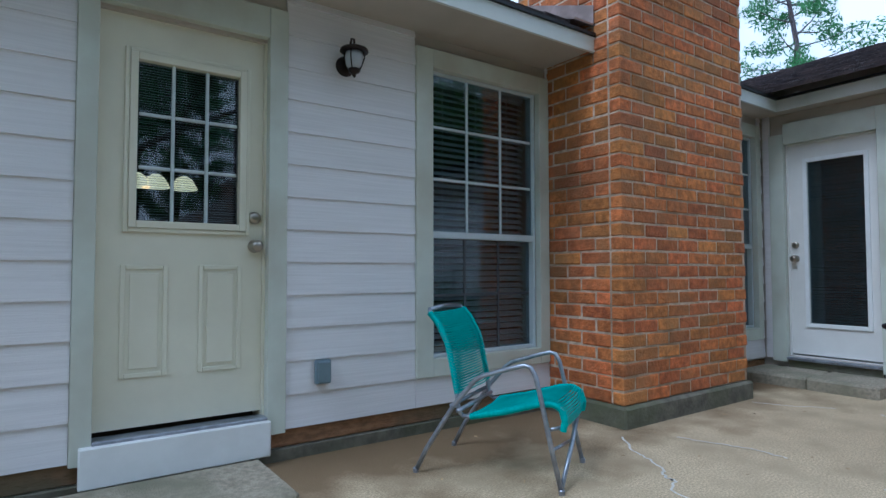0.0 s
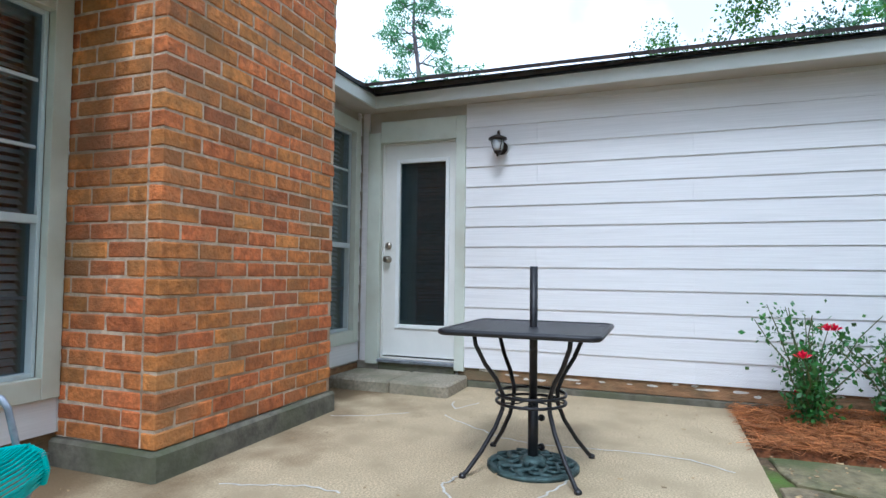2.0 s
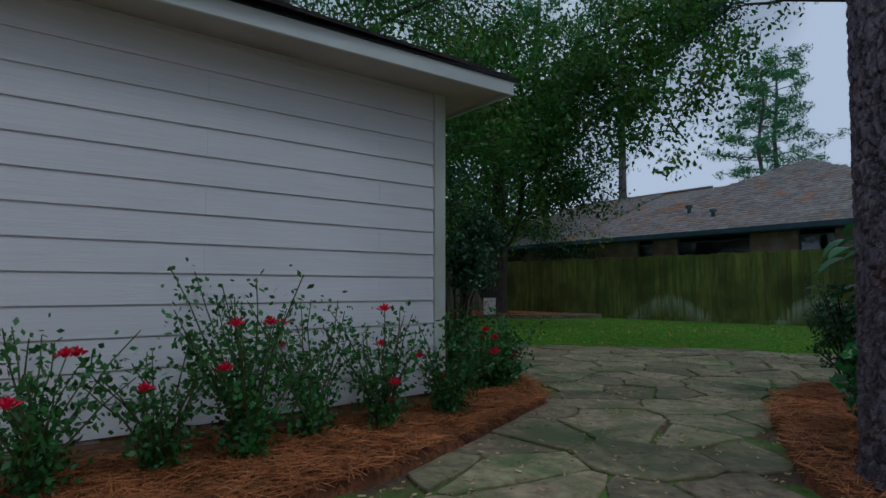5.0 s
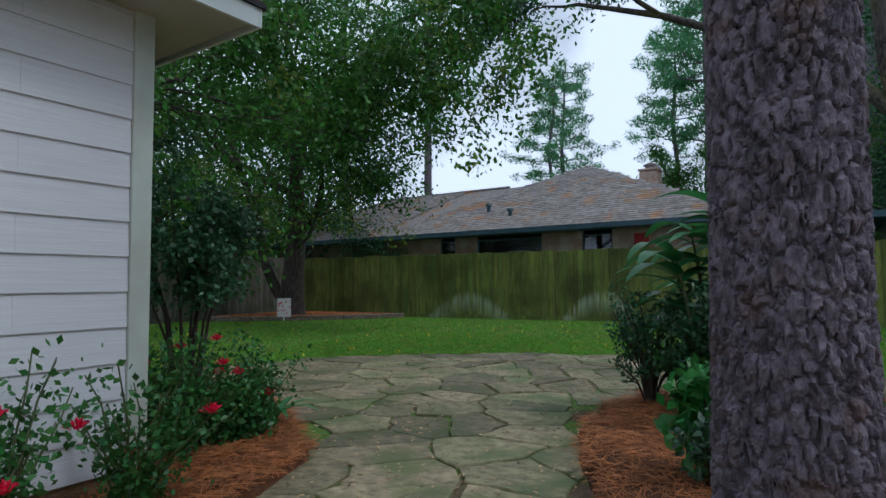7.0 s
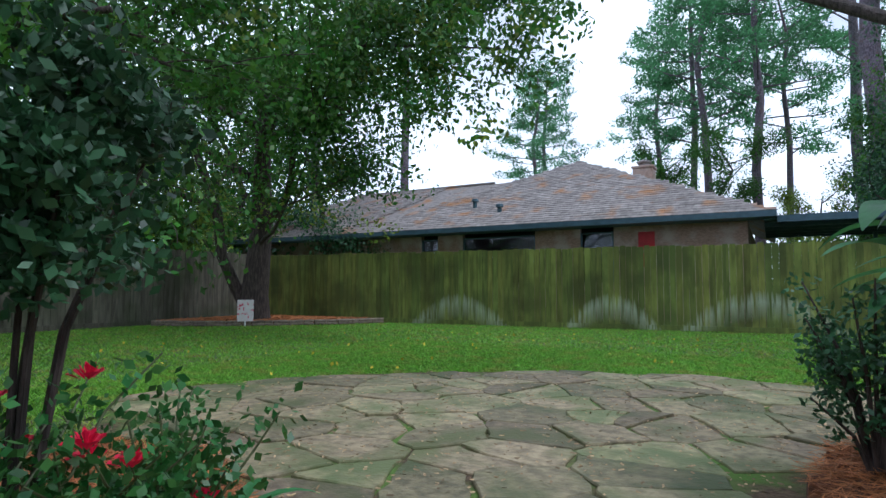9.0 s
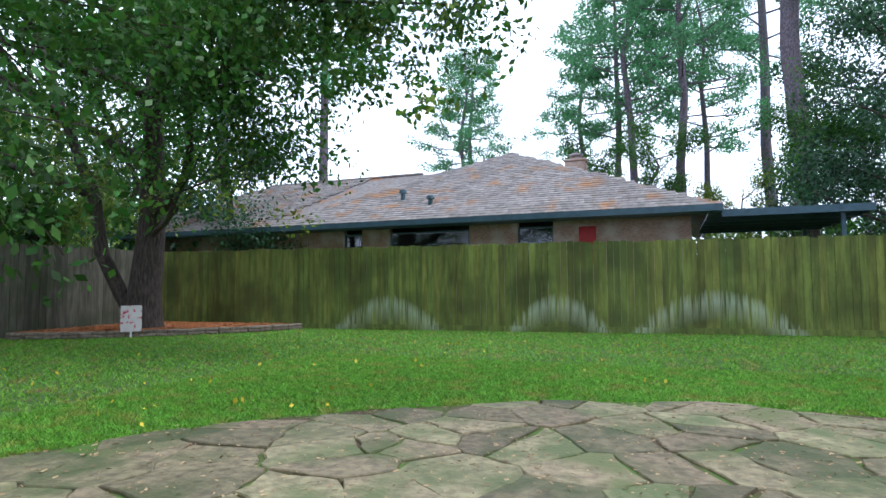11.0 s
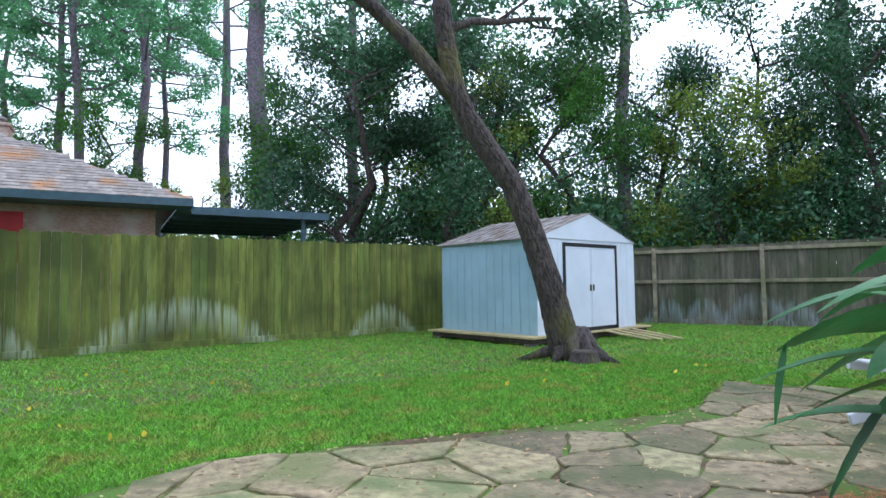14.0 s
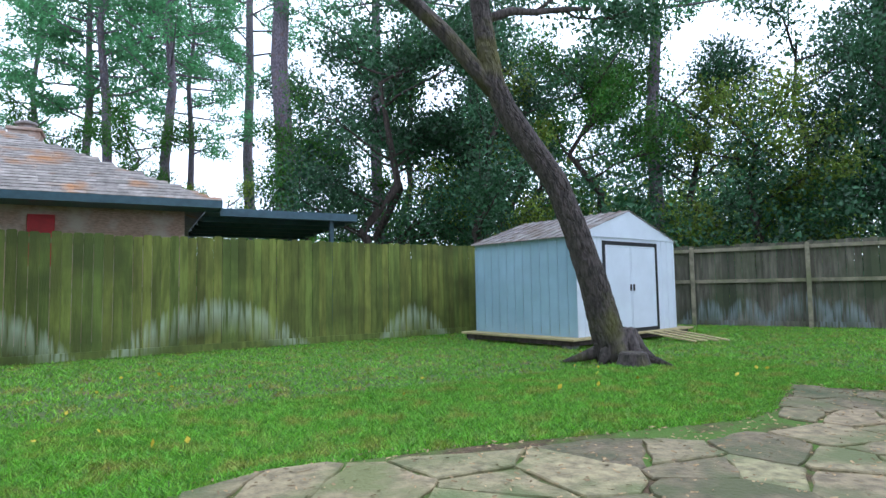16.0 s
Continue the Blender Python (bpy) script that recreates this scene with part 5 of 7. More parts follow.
shrub("azalea", 1.5, -7.4, 0.04, 0.5, 0.3, 0.5, 3600, 0.05, M_LEAFD, "low dark shrub at the foot of the pine", "shrub", 65, 12, "low shrubs in the pine bed")
shrub("azalea", 2.1, -9.2, 0.04, 0.4, 0.4, 1.0, 5000, 0.05, M_LEAFD, "dark twiggy shrub under the ginger leaves", "shrub", 66, 18, "low shrubs in the pine bed")

r = random.Random(9)
gi = thing("ginger_lily", pose(1.97, -9.75, 0.04), "tall ginger lily with broad arching green leaves", "plant")
g = G()
k = 0
for (sx, sy, sh, lean) in ((0, 0, 1.75, (0.08, 0.0)), (0.15, -0.15, 1.5, (0.1, -0.1)), (-0.2, 0.1, 1.6, (-0.15, 0.1)), (0.05, 0.2, 1.35, (0.1, 0.15)), (-0.1, -0.3, 1.45, (0.05, -0.2)), (0.15, -0.35, 1.0, (0.22, -0.2)), (0.3, -0.2, 0.85, (0.25, -0.15))):
    P = [Vector((sx + lean[0] * t * t, sy + lean[1] * t * t, sh * t)) for t in (0, 0.3, 0.6, 0.85, 1)]
    put("stalk", G().tube(P, [0.016, 0.015, 0.012, 0.009, 0.006], 7), M_STEM, gi, smooth=True)
    for j in range(9):
        t = 0.3 + 0.7 * j / 8
        i = min(3, int(t * 4))
        p = P[i].lerp(P[i + 1], t * 4 - i)
        a = r.uniform(-0.9, 0.9) + (0.5 if j % 2 else 0.5 + math.pi) + r.uniform(-0.5, 0.5)
        lg = G()
        blade(lg, p, (math.cos(a), math.sin(a), 0.65), r.uniform(0.42, 0.58), r.uniform(0.17, 0.22), r.uniform(0.9, 1.6), 10, 0.1)
        put("leaf", lg, M_BIGLEAF, gi, smooth=True)
for (px_, py_, pz_, az, ln) in ((0.3, -0.35, 0.95, -0.75, 0.75), (0.3, -0.4, 0.75, -0.95, 0.7), (0.35, -0.3, 1.0, -0.55, 0.65), (0.3, -0.5, 0.55, -1.1, 0.6)):
    lg = G()
    blade(lg, (px_, py_, pz_), (math.cos(az), math.sin(az), 0.3), ln, 0.13, 0.9, 12)
    put("leaf", lg, M_BIGLEAF, gi, smooth=True)
for (dx, dy, dz) in ((0.08, 0.0, 1.79), (-0.35, 0.2, 1.66)):
    g = G()
    for j in range(14):
        a = j * 2.4
        blade(g, (dx, dy, dz), (math.cos(a) * 0.5, math.sin(a) * 0.5, 0.8), 0.07, 0.018, 0.5, 3)
    put("flower", g, M_ROSE, gi, "small red flower head")

# more stalks crowned with broad leaves
for (sx, sy, sh, lx, ly) in ((0.25, 0.25, 1.42, 0.12, 0.08), (0.42, 0.05, 1.28, 0.15, 0.02), (0.08, 0.42, 1.55, 0.05, 0.1), (0.3, 0.5, 1.18, 0.12, 0.12)):
    P = [Vector((sx + lx * t * t, sy + ly * t * t, sh * t)) for t in (0, 0.3, 0.6, 0.85, 1)]
    put("stalk", G().tube(P, [0.02, 0.018, 0.015, 0.011, 0.007], 7), M_STEM, gi, smooth=True)
    for j in range(9):
        t = 0.45 + 0.55 * j / 8
        i = min(3, int(t * 4))
        p = P[i].lerp(P[i + 1], t * 4 - i)
        a = 0.35 + (math.pi if j % 2 else 0) + r.uniform(-0.8, 0.8)
        lg = G()
        blade(lg, p, (math.cos(a), math.sin(a), 0.75), r.uniform(0.42, 0.56), r.uniform(0.19, 0.25), r.uniform(1.3, 2.2), 10, 0.12)
        put("leaf", lg, M_BIGLEAF, gi, smooth=True)

# long leaves that arch out over the paving
def arch_leaf(A, B, wide, rise, tail=0.0):
    A, B = Vector(A), Vector(B)
    side = (B - A).cross(Vector((0, 0, 1))).normalized()
    g = G()
    n = 14
    for i in range(n + 1):
        t = i / n
        c = A.lerp(B, t) + Vector((0, 0, rise * 4 * t * (1 - t)))
        if t > 0.86:
            c.z -= tail * (t - 0.86) / 0.14
        w = wide * 0.5 * (math.sin(math.pi * min(1, t * 0.92 + 0.06)) ** 0.7) * (1 - 0.2 * t) + 0.001
        for u in (-1, -0.5, 0, 0.5, 1):
            q = c + side * (w * u * 0.8) + Vector((0, 0, -0.75 * w * u + 0.12 * w * abs(u) + (0.0016 if i % 2 else -0.0016) * abs(u)))
            g.v.append((q.x - 1.97, q.y + 9.75, q.z - 0.04))
    for i in range(n):
        for j in range(4):
            g.f.append((i * 5 + j, i * 5 + j + 1, (i + 1) * 5 + j + 1, (i + 1) * 5 + j))
    put("leaf", g, M_BIGLEAF, gi, smooth=True)


arch_leaf((1.81, -10.40, 0.87), (2.46, -10.72, 0.81), 0.17, 0.07)
arch_leaf((2.44, -10.70, 0.83), (2.52, -10.70, 0.56), 0.045, 0.02)
arch_leaf((1.50, -10.56, 0.85), (2.07, -10.86, 0.60), 0.14, 0.05)
arch_leaf((1.71, -10.47, 0.69), (2.52, -10.67, 0.56), 0.05, 0.05)
arch_leaf((1.72, -10.45, 1.06), (2.08, -10.77, 0.89), 0.10, 0.06)
arch_leaf((1.76, -10.47, 1.21), (1.98, -10.69, 1.08), 0.11, 0.03)
arch_leaf((2.13, -10.38, 0.81), (2.55, -10.52, 0.36), 0.15, 0.05)
put("stalk", G().tube([(0.0, -0.1, 0.0), (-0.05, -0.35, 0.5), (-0.12, -0.5, 1.0), (-0.15, -0.55, 1.35)], [0.016, 0.014, 0.011, 0.006], 7), M_STEM, gi, smooth=True)

# young broad leaves at the step and among the roses
for x, y, z, n, L in ((-1.72, -1.32, 0.35, 7, 0.30), (4.85, -7.6, 0.05, 8, 0.42)):
    c = thing("potted_lily" if z > 0.2 else "strap_leaf_plant", pose(x, y, 0), "leafy green plant with long arching leaves", "plant")
    for j in range(n):
        a = j * 2 * math.pi / n + 0.3
        g = G()
        blade(g, (0, 0, z + 0.05), (math.cos(a), math.sin(a), 1.1), L, 0.06, 1.6, 7)
        put("leaf", g, M_BIGLEAF, c, smooth=True)
    put("stalk", G().tube([(0, 0, 0.0), (0, 0, z + 0.08)], 0.015, 8), M_STEM, c)


# ---- big pine by the path ----
def bark_trunk(parent, P, radii, material, amp, scale, squash, turn=96, step=0.02, name="trunk"):
    """A trunk whose surface is broken into bark plates with cracks between them."""
    tot = sum((Vector(b) - Vector(a)).length for a, b in zip(P, P[1:]))
    n = int(tot / step)
    cum = [0]
    for a, b in zip(P, P[1:]):
        cum.append(cum[-1] + (Vector(b) - Vector(a)).length)
    g = G()
    for i in range(n + 1):
        t = i / n
        c = along(P, t)
        k = 0
        while k < len(P) - 2 and cum[k + 1] < t * tot:
            k += 1
        f = min(1, max(0, (t * tot - cum[k]) / (cum[k + 1] - cum[k])))
        rad = radii[k] + (radii[k + 1] - radii[k]) * f
        for j in range(turn):
            a = 2 * math.pi * j / turn
            q = Vector((math.cos(a) * rad, math.sin(a) * rad, t * tot * squash)) * scale
            q += Vector((noise.noise(q * 2.3), noise.noise(q * 2.3 + Vector((5, 0, 0))), 0)) * 0.35
            d = noise.voronoi(q)[0]
            h = min(1.0, (d[1] - d[0]) * 4.5)
            rr = rad + amp * (h - 0.6) + amp * 0.35 * noise.noise(q * 4)
            g.v.append((c.x + math.cos(a) * rr, c.y + math.sin(a) * rr, c.z))
    for i in range(n):
        for j in range(turn):
            g.f.append((i * turn + j, i * turn + (j + 1) % turn, (i + 1) * turn + (j + 1) % turn, (i + 1) * turn + j))
    put(name, g, material, parent)


PX, PY = 1.62, -6.97
bigp = thing("pine_tree", pose(0, 0, 0), "large pine trunk with plated grey-brown bark beside the path", "tree")
bark_trunk(bigp, [(PX, PY, -0.05), (PX, PY, 0.15), (PX, PY, 1), (PX - 0.01, PY, 2.2), (PX - 0.02, PY, 3.4)], [0.30, 0.25, 0.228, 0.222, 0.212], M_PINEB, 0.021, 23.0, 0.42, 240, 0.0105)
put("upper_trunk", G().tube([(PX - 0.02, PY, 3.38), (PX - 0.04, PY, 6), (PX, PY, 14)], [0.212, 0.19, 0.08], 16), M_PINEB, bigp, smooth=True)
# crown added overhead, mostly out of view, to shade the bed and flagstones
_r = random.Random(15)
g, cl = G(), []
for k in range(22):
    z = 7.5 + k * 0.28
    a = k * 2.4
    L = 3.4 - 0.1 * k
    e = Vector((PX + math.cos(a) * L, PY + math.sin(a) * L, z + 0.6))
    g.tube([(PX, PY, z), e], [0.05, 0.015], 6)
    for j in range(5):
        cl.append(tuple(Vector((PX, PY, z)).lerp(e, 0.35 + 0.16 * j) + Vector((_r.gauss(0, 0.3), _r.gauss(0, 0.3), _r.gauss(0, 0.2)))))
put("limb", g, M_PINEB, bigp, kind="stuff", smooth=True)
_rn = np.random.default_rng(15)
_P, _F = leaves(cloud(cl, 60, 0.6, _rn), 0.24, _rn, -0.3, 0.3)
put("needles", soup("needles", _P, _F, M_LEAFP), None, bigp)


# ---- fences ----
def fence(name, p, q, h, boards, label, material, rails_out, seed, base_board=True, topcut=True):
    """A board fence from p to q; rails_out: -1 shows rails and posts on the yard side."""
    r = random.Random(seed)
    f = thing(name, pose(p[0], p[1], 0, 0, 0, math.degrees(math.atan2(q[1] - p[1], q[0] - p[0]))), label, "fence", kind="")
    L = math.hypot(q[0] - p[0], q[1] - p[1])
    w = L / boards
    kinds = []
    for k in range(6):
        a = w * 0.952
        c = 0.02
        hh = h + r.uniform(-0.02, 0.02)
        v, n = [], 6
        prof = [(0, 0.03), (a, 0.03), (a, hh - c), (a - c, hh), (c, hh), (0, hh - c)]
        for y in (-0.009, 0.009):
            v += [(x, y, z) for x, z in prof]
        kinds.append(G().add(v, [tuple(range(n)), tuple(range(n, 2 * n))[::-1]] + [(i, (i + 1) % n, n + (i + 1) % n, n + i)[::-1] for i in range(n)]).mesh("board", material))
    for i in range(boards):
        put("board", kinds[r.randrange(6)], material, f, at=pose(i * w, r.uniform(-0.006, 0.006), r.uniform(-0.02, 0.015), 0, r.uniform(-0.15, 0.15)))
    side = -0.05
    for z in (0.35, h * 0.52, h - 0.17):
        if z > 0.5:
            put("rail", G().cbox(0, L, side - 0.02, side + 0.02, z, z + 0.085, 0.004), M_FENCER, f)
    k = 0
    while k * 2.45 < L + 0.1:
        put("post", G().cbox(k * 2.45 - 0.045, k * 2.45 + 0.045, side * 1.1 - 0.02, side * 2.9 - 0.02 if side > 0 else side * 1.1 + 0.02, -0.05, h - 0.04, 0.005) if side > 0 else G().cbox(k * 2.45 - 0.045, k * 2.45 + 0.045, -0.17, -0.075, -0.05, h - 0.04, 0.005), M_FENCER, f)
        k += 1
    if base_board:
        put("base_board", G().cbox(0, L, -0.034, -0.0165, -0.02, 0.11, 0.004).cbox(0, L, 0.0165, 0.034, -0.02, 0.11, 0.004), material, f)
    return f


def fence_material(m, axis, arcs, colour):
    """Boards with washed pale arcs near the ground."""
    n, l = m.node_tree.nodes, m.node_tree.links
    b = n["Principled BSDF"]
    src = b.inputs["Base Color"].links[0].from_socket
    geo = n.new("ShaderNodeNewGeometry")
    sx = n.new("ShaderNodeSeparateXYZ")
    l.new(geo.outputs["Position"], sx.inputs[0])

    def mth(op, a, bb=None):
        k = n.new("ShaderNodeMath")
        k.operation = op
        for i, v in enumerate((a, bb)):
            if v is None:
                continue
            if isinstance(v, (int, float)):
                k.inputs[i].default_value = v
            else:
                l.new(v, k.inputs[i])
        return k.outputs[0]
    no = n.new("ShaderNodeTexNoise")
    no.inputs["Scale"].default_value = 1.0
    mp = n.new("ShaderNodeMapping")
    mp.inputs["Scale"].default_value = (20, 20, 1.0)
    l.new(geo.outputs["Position"], mp.inputs[0])
    l.new(mp.outputs[0], no.inputs["Vector"])
    rough = mth("MULTIPLY", mth("SUBTRACT", no.outputs["Fac"], 0.5), 0.4)
    total = None
    for cx, w, h in arcs:
        u = mth("DIVIDE", mth("SUBTRACT", sx.outputs[axis], cx), w)
        arc = mth("MULTIPLY", mth("SUBTRACT", 1.0, mth("MULTIPLY", u, u)), h)
        d = mth("ADD", mth("SUBTRACT", arc, sx.outputs["Z"]), rough)
        s = mth("MULTIPLY", mth("MINIMUM", mth("MAXIMUM", mth("MULTIPLY", d, 4.0), 0.0), 1.0), mth("MINIMUM", mth("MAXIMUM", mth("SUBTRACT", 1.0, mth("MULTIPLY", d, 1.5)), 0.0), 1.0))
        total = s if total is None else mth("MAXIMUM", total, s)
    r = n.new("ShaderNodeMapRange")
    r.inputs["From Min"].default_value = 0.36
    r.inputs["From Max"].default_value = 0.56
    l.new(no.outputs["Fac"], r.inputs["Value"])
    fac = mth("MULTIPLY", mth("MULTIPLY", total, r.outputs[0]), 0.85)
    mx = n.new("ShaderNodeMix")
    mx.data_type = "RGBA"
    mx.inputs["B"].default_value = colour
    l.new(fac, mx.inputs["Factor"])
    l.new(src, mx.inputs["A"])
    l.new(mx.outputs["Result"], b.inputs["Base Color"])


fence_material(M_FENCE, "X", ((6.6, 1.15, 0.82), (3.4, 1.7, 0.90), (10.6, 1.4, 0.79), (-0.7, 0.9, 0.66)), (0.60, 0.66, 0.50, 1))
M_FENCEW = M_FENCEG.copy()
M_FENCEW.name = "grey_fence_washed"
fence_material(M_FENCEW, "Y", ((-19.49, 0.6, 0.62), (-18.76, 0.5, 0.66), (-17.73, 0.75, 0.8), (-17.03, 0.5, 0.6)), (0.30, 0.36, 0.38, 1))
fence("garden_fence", (-6.5, -21.95), (17.3, -19.25), 1.98, 170, "tall green-mossed board fence with pale washed arcs at its foot", M_FENCE, 1, 1)
fence("garden_fence", (17.3, -19.3), (17.6, -4.0), 2.0, 100, "weathered grey board fence in the shade of the trees", M_FENCEG, 1, 2)
fence("garden_fence", (-6.55, -21.9), (-12.2, -11.5), 1.95, 80, "dark weathered fence with its rails and posts towards the lawn", M_FENCEW, -1, 3)

# ---- shed ----
SH = Matrix.Translation((-1.875, -17.394, 0)) @ pose(0, 0, 0, 0, 0, math.degrees(3.338))
SW, SD, Z0, Z1, Z2 = 3.155, 2.5, 0.144, 1.863, 2.371
sh = thing("garden_shed", SH, "pale blue-grey ribbed steel shed with white doors in black frames", "shed")
# front wall at local y = 0 facing -y (towards the house); the shed reaches to local +y
for sx in (0, SW):
    k = 0
    y = 0.0
    while y < SD - 0.01:
        w = 0.205
        y1 = min(SD, y + w)
        o = 0.012
        s = -1 if sx == 0 else 1
        side = G().cbox(min(sx, sx - s * 0.012), max(sx, sx - s * 0.012), y, y1 - 0.018, Z0, Z1, 0.003)
        side.cbox(min(sx - s * 0.003, sx + s * 0.009), max(sx - s * 0.003, sx + s * 0.009), y1 - 0.0175, y1 - 0.0005, Z0, Z1, 0.003)
        put("wall_panel", side, M_SHEDB, sh, "ribbed blue-grey steel wall panel")
        y = y1
D0, D1 = 0.80, 2.42
for x0_, x1_ in ((0, D0 - 0.07), (D1 + 0.07, SW)):
    x = x0_
    while x < x1_ - 0.02:
        x2 = min(x1_, x + 0.2)
        fr = G().cbox(x, x2 - 0.016, -0.006, 0.008, Z0, Z1, 0.003)
        fr.cbox(x2 - 0.0155, x2 - 0.0005, -0.012, 0.002, Z0, Z1, 0.003)
        put("front_panel", fr, M_SHEDW, sh, "white ribbed steel front panel")
        x = x2
fr = G().box(D0 - 0.07, D1 + 0.07, 0.0, 0.008, 1.72, Z1)
put("lintel", fr, M_SHEDW, sh, "white steel lintel sheet")
fr = G()
fr.add([(0.013, SD, Z0), (SW - 0.013, SD, Z0), (SW - 0.013, SD, Z1), (0.013, SD, Z1), (SW / 2, SD, Z2)], [(0, 1, 2, 4, 3)])
put("back_wall", fr, M_SHEDW, sh, "white steel wall sheets")
put("gable", G().add([(-0.03, -0.03, Z1), (SW + 0.03, -0.03, Z1), (SW / 2, -0.03, Z2), (-0.03, 0.0, Z1), (SW + 0.03, 0.0, Z1), (SW / 2, 0.0, Z2)], [(0, 1, 2), (5, 4, 3), (0, 3, 4, 1)]), M_SHEDW, sh)
put("door_frame", frame_bars(G(), "x", -0.03, -0.008, D0 - 0.07, D1 + 0.07, Z0 + 0.0, 1.80, 0.07), M_BLACK, sh, "black door frame")
xm = (D0 + D1) / 2
for a0, a1 in ((D0 + 0.001, xm - 0.004), (xm + 0.004, D1 - 0.001)):
    d = put("door", frame_bars(G(), "x", -0.024, -0.012, a0, a1, Z0 + 0.03, 1.728, 0.03).cbox(a0 + 0.031, a1 - 0.031, -0.018, -0.009, Z0 + 0.061, 1.697, 0.003), M_SHEDW, sh, "white steel sliding door")
    hx = a1 - 0.07 if a0 < xm - 0.5 else a0 + 0.02
    put("handle", G().cbox(hx, hx + 0.05, -0.035, -0.025, 0.90, 1.02, 0.004), M_BLACK, d, "black pull handle")
rf = G()
n_r = 12
for s in (0, 1):
    for k in range(n_r):
        y0, y1 = -0.05 + (SD + 0.1) * k / n_r, -0.05 + (SD + 0.1) * (k + 1) / n_r - 0.004
        xe, xm_ = (-0.07, SW / 2) if s == 0 else (SW + 0.07, SW / 2)
        ze, zp = Z1 - 0.02, Z2 + 0.012
        V = [(xe, y0, ze), (xe, y1, ze), (xm_, y1, zp), (xm_, y0, zp), (xe, y0, ze + 0.012), (xe, y1, ze + 0.012), (xm_, y1, zp + 0.012), (xm_, y0, zp + 0.012)]
        rf = G().add(V, [(0, 1, 2, 3), (4, 7, 6, 5), (0, 4, 5, 1), (0, 3, 7, 4), (1, 5, 6, 2), (3, 2, 6, 7)])
        V = [(xe, y1 - 0.016, ze + 0.013), (xe, y1, ze + 0.013), (xm_, y1, zp + 0.013), (xm_, y1 - 0.016, zp + 0.013), (xe, y1 - 0.016, ze + 0.032), (xe, y1, ze + 0.032), (xm_, y1, zp + 0.032), (xm_, y1 - 0.016, zp + 0.032)]
        rf.add(V, [(0, 1, 2, 3), (4, 7, 6, 5), (0, 4, 5, 1), (0, 3, 7, 4), (1, 5, 6, 2), (3, 2, 6, 7)])
        put("roof_sheet", rf, M_SHEDR, sh, "weathered grey ribbed steel roof sheet")
dk = thing("shed_deck", SH, "yellow treated lumber deck under the shed on concrete blocks", "deck")
put("decking", G().cbox(-0.28, SW + 0.45, -0.12, SD + 0.15, 0.105, 0.142, 0.004), M_LUMBER, dk)
put("joist", G().cbox(-0.2, SW + 0.35, -0.06, -0.02, 0.02, 0.104, 0.003), M_BARKD, dk)
put("joist", G().cbox(-0.2, SW + 0.35, SD, SD + 0.04, 0.02, 0.104, 0.003), M_BARKD, dk)
put("joist", G().cbox(-0.24, -0.2, -0.06, SD + 0.04, 0.02, 0.104, 0.003), M_BARKD, dk)
for x, y in ((-0.15, 0.05), (-0.15, SD - 0.1), (SW + 0.15, 0.05), (SW / 2, 0.05), (SW + 0.15, SD - 0.1)):
    put("block", G().cbox(x - 0.1, x + 0.1, y - 0.1, y + 0.1, -0.06, 0.019, 0.004), M_BLOCK, dk)
for k in range(4):
    c = thing("plank", SH @ pose(1.9 + 0.2 * k, -0.45 - 0.1 * k, 0.085, 9, 0, 12), "loose yellow lumber plank leaning on the shed deck", "plank", "loose planks by the shed")
    put("plank", G().cbox(-0.045, 0.045, -0.55, 0.38, -0.012, 0.012, 0.003), M_LUMBER, c)


# ---- trees ----
def grow(g, p, d, L, r, depth, rng, tips, up=0.12, spread=0.6, n=3, sides=7):
    """A limb that bends and forks; its outer parts are noted in tips."""
    P, R = [Vector(p)], [r]
    d = Vector(d).normalized()
    for k in range(4):
        d = (d + Vector((rng.gauss(0, 0.16), rng.gauss(0, 0.16), rng.gauss(0, 0.12) + up * 0.3))).normalized()
        P.append(P[-1] + d * L / 4)
        R.append(r * (1 - 0.13 * (k + 1)))
    g.tube(P, R, sides if depth > 1 else 5)
    if depth <= 1:
        tips += [(q, L) for q in P[1:]]
    if depth == 0:
        return
    for _ in range(n if depth > 1 else n + 1):
        k = rng.choice((2, 3, 4, 4))
        a = Vector((rng.gauss(0, 1), rng.gauss(0, 1), rng.gauss(0, 0.6))).normalized()
        grow(g, P[k], d + a * spread + Vector((0, 0, up)), L * rng.uniform(0.6, 0.8), R[k] * 0.62, depth - 1, rng, tips, up, spread, n, sides)


def crown(name, parent, tips, per, size, rad, material, seed, dens=1.0, extra=(), kind=""):
    rn = np.random.default_rng(seed)
    c = [tuple(t[0]) for t in tips] + list(extra)
    P, F = leaves(cloud(c, per, rad, rn), size, rn, 0.5, 0.55)
    return put(name, soup(name, P, F, material), None, parent, kind=kind)


# leaning oak
lo = thing("leaning_oak", pose(0, 0, 0), "leaning oak with rough grey bark and moss on its bend", "tree")
r = random.Random(12)
B2 = [(0.28, -16.38, 3.62), (0.62, -16.5, 4.05), (0.95, -16.65, 4.5), (1.35, -16.85, 4.95), (2.4, -16.9, 5.6), (4.0, -16.6, 6.4), (5.5, -16.0, 6.8)]
T = [(-1.2, -15.78, -0.1), (-1.06, -15.82, 0.22), (-0.89, -15.9, 1.02), (-0.65, -16.0, 1.83), (-0.43, -16.1, 2.46), (-0.09, -16.25, 3.0), (0.2, -16.35, 3.46), (0.36, -16.4, 3.85), (0.45, -16.45, 4.5), (0.5, -16.5, 5.1), (0.62, -16.6, 6.6), (0.75, -16.7, 8.5)]
g = G().tube(T, [0.32, 0.225, 0.19, 0.17, 0.165, 0.165, 0.155, 0.145, 0.13, 0.12, 0.09, 0.05], 18)
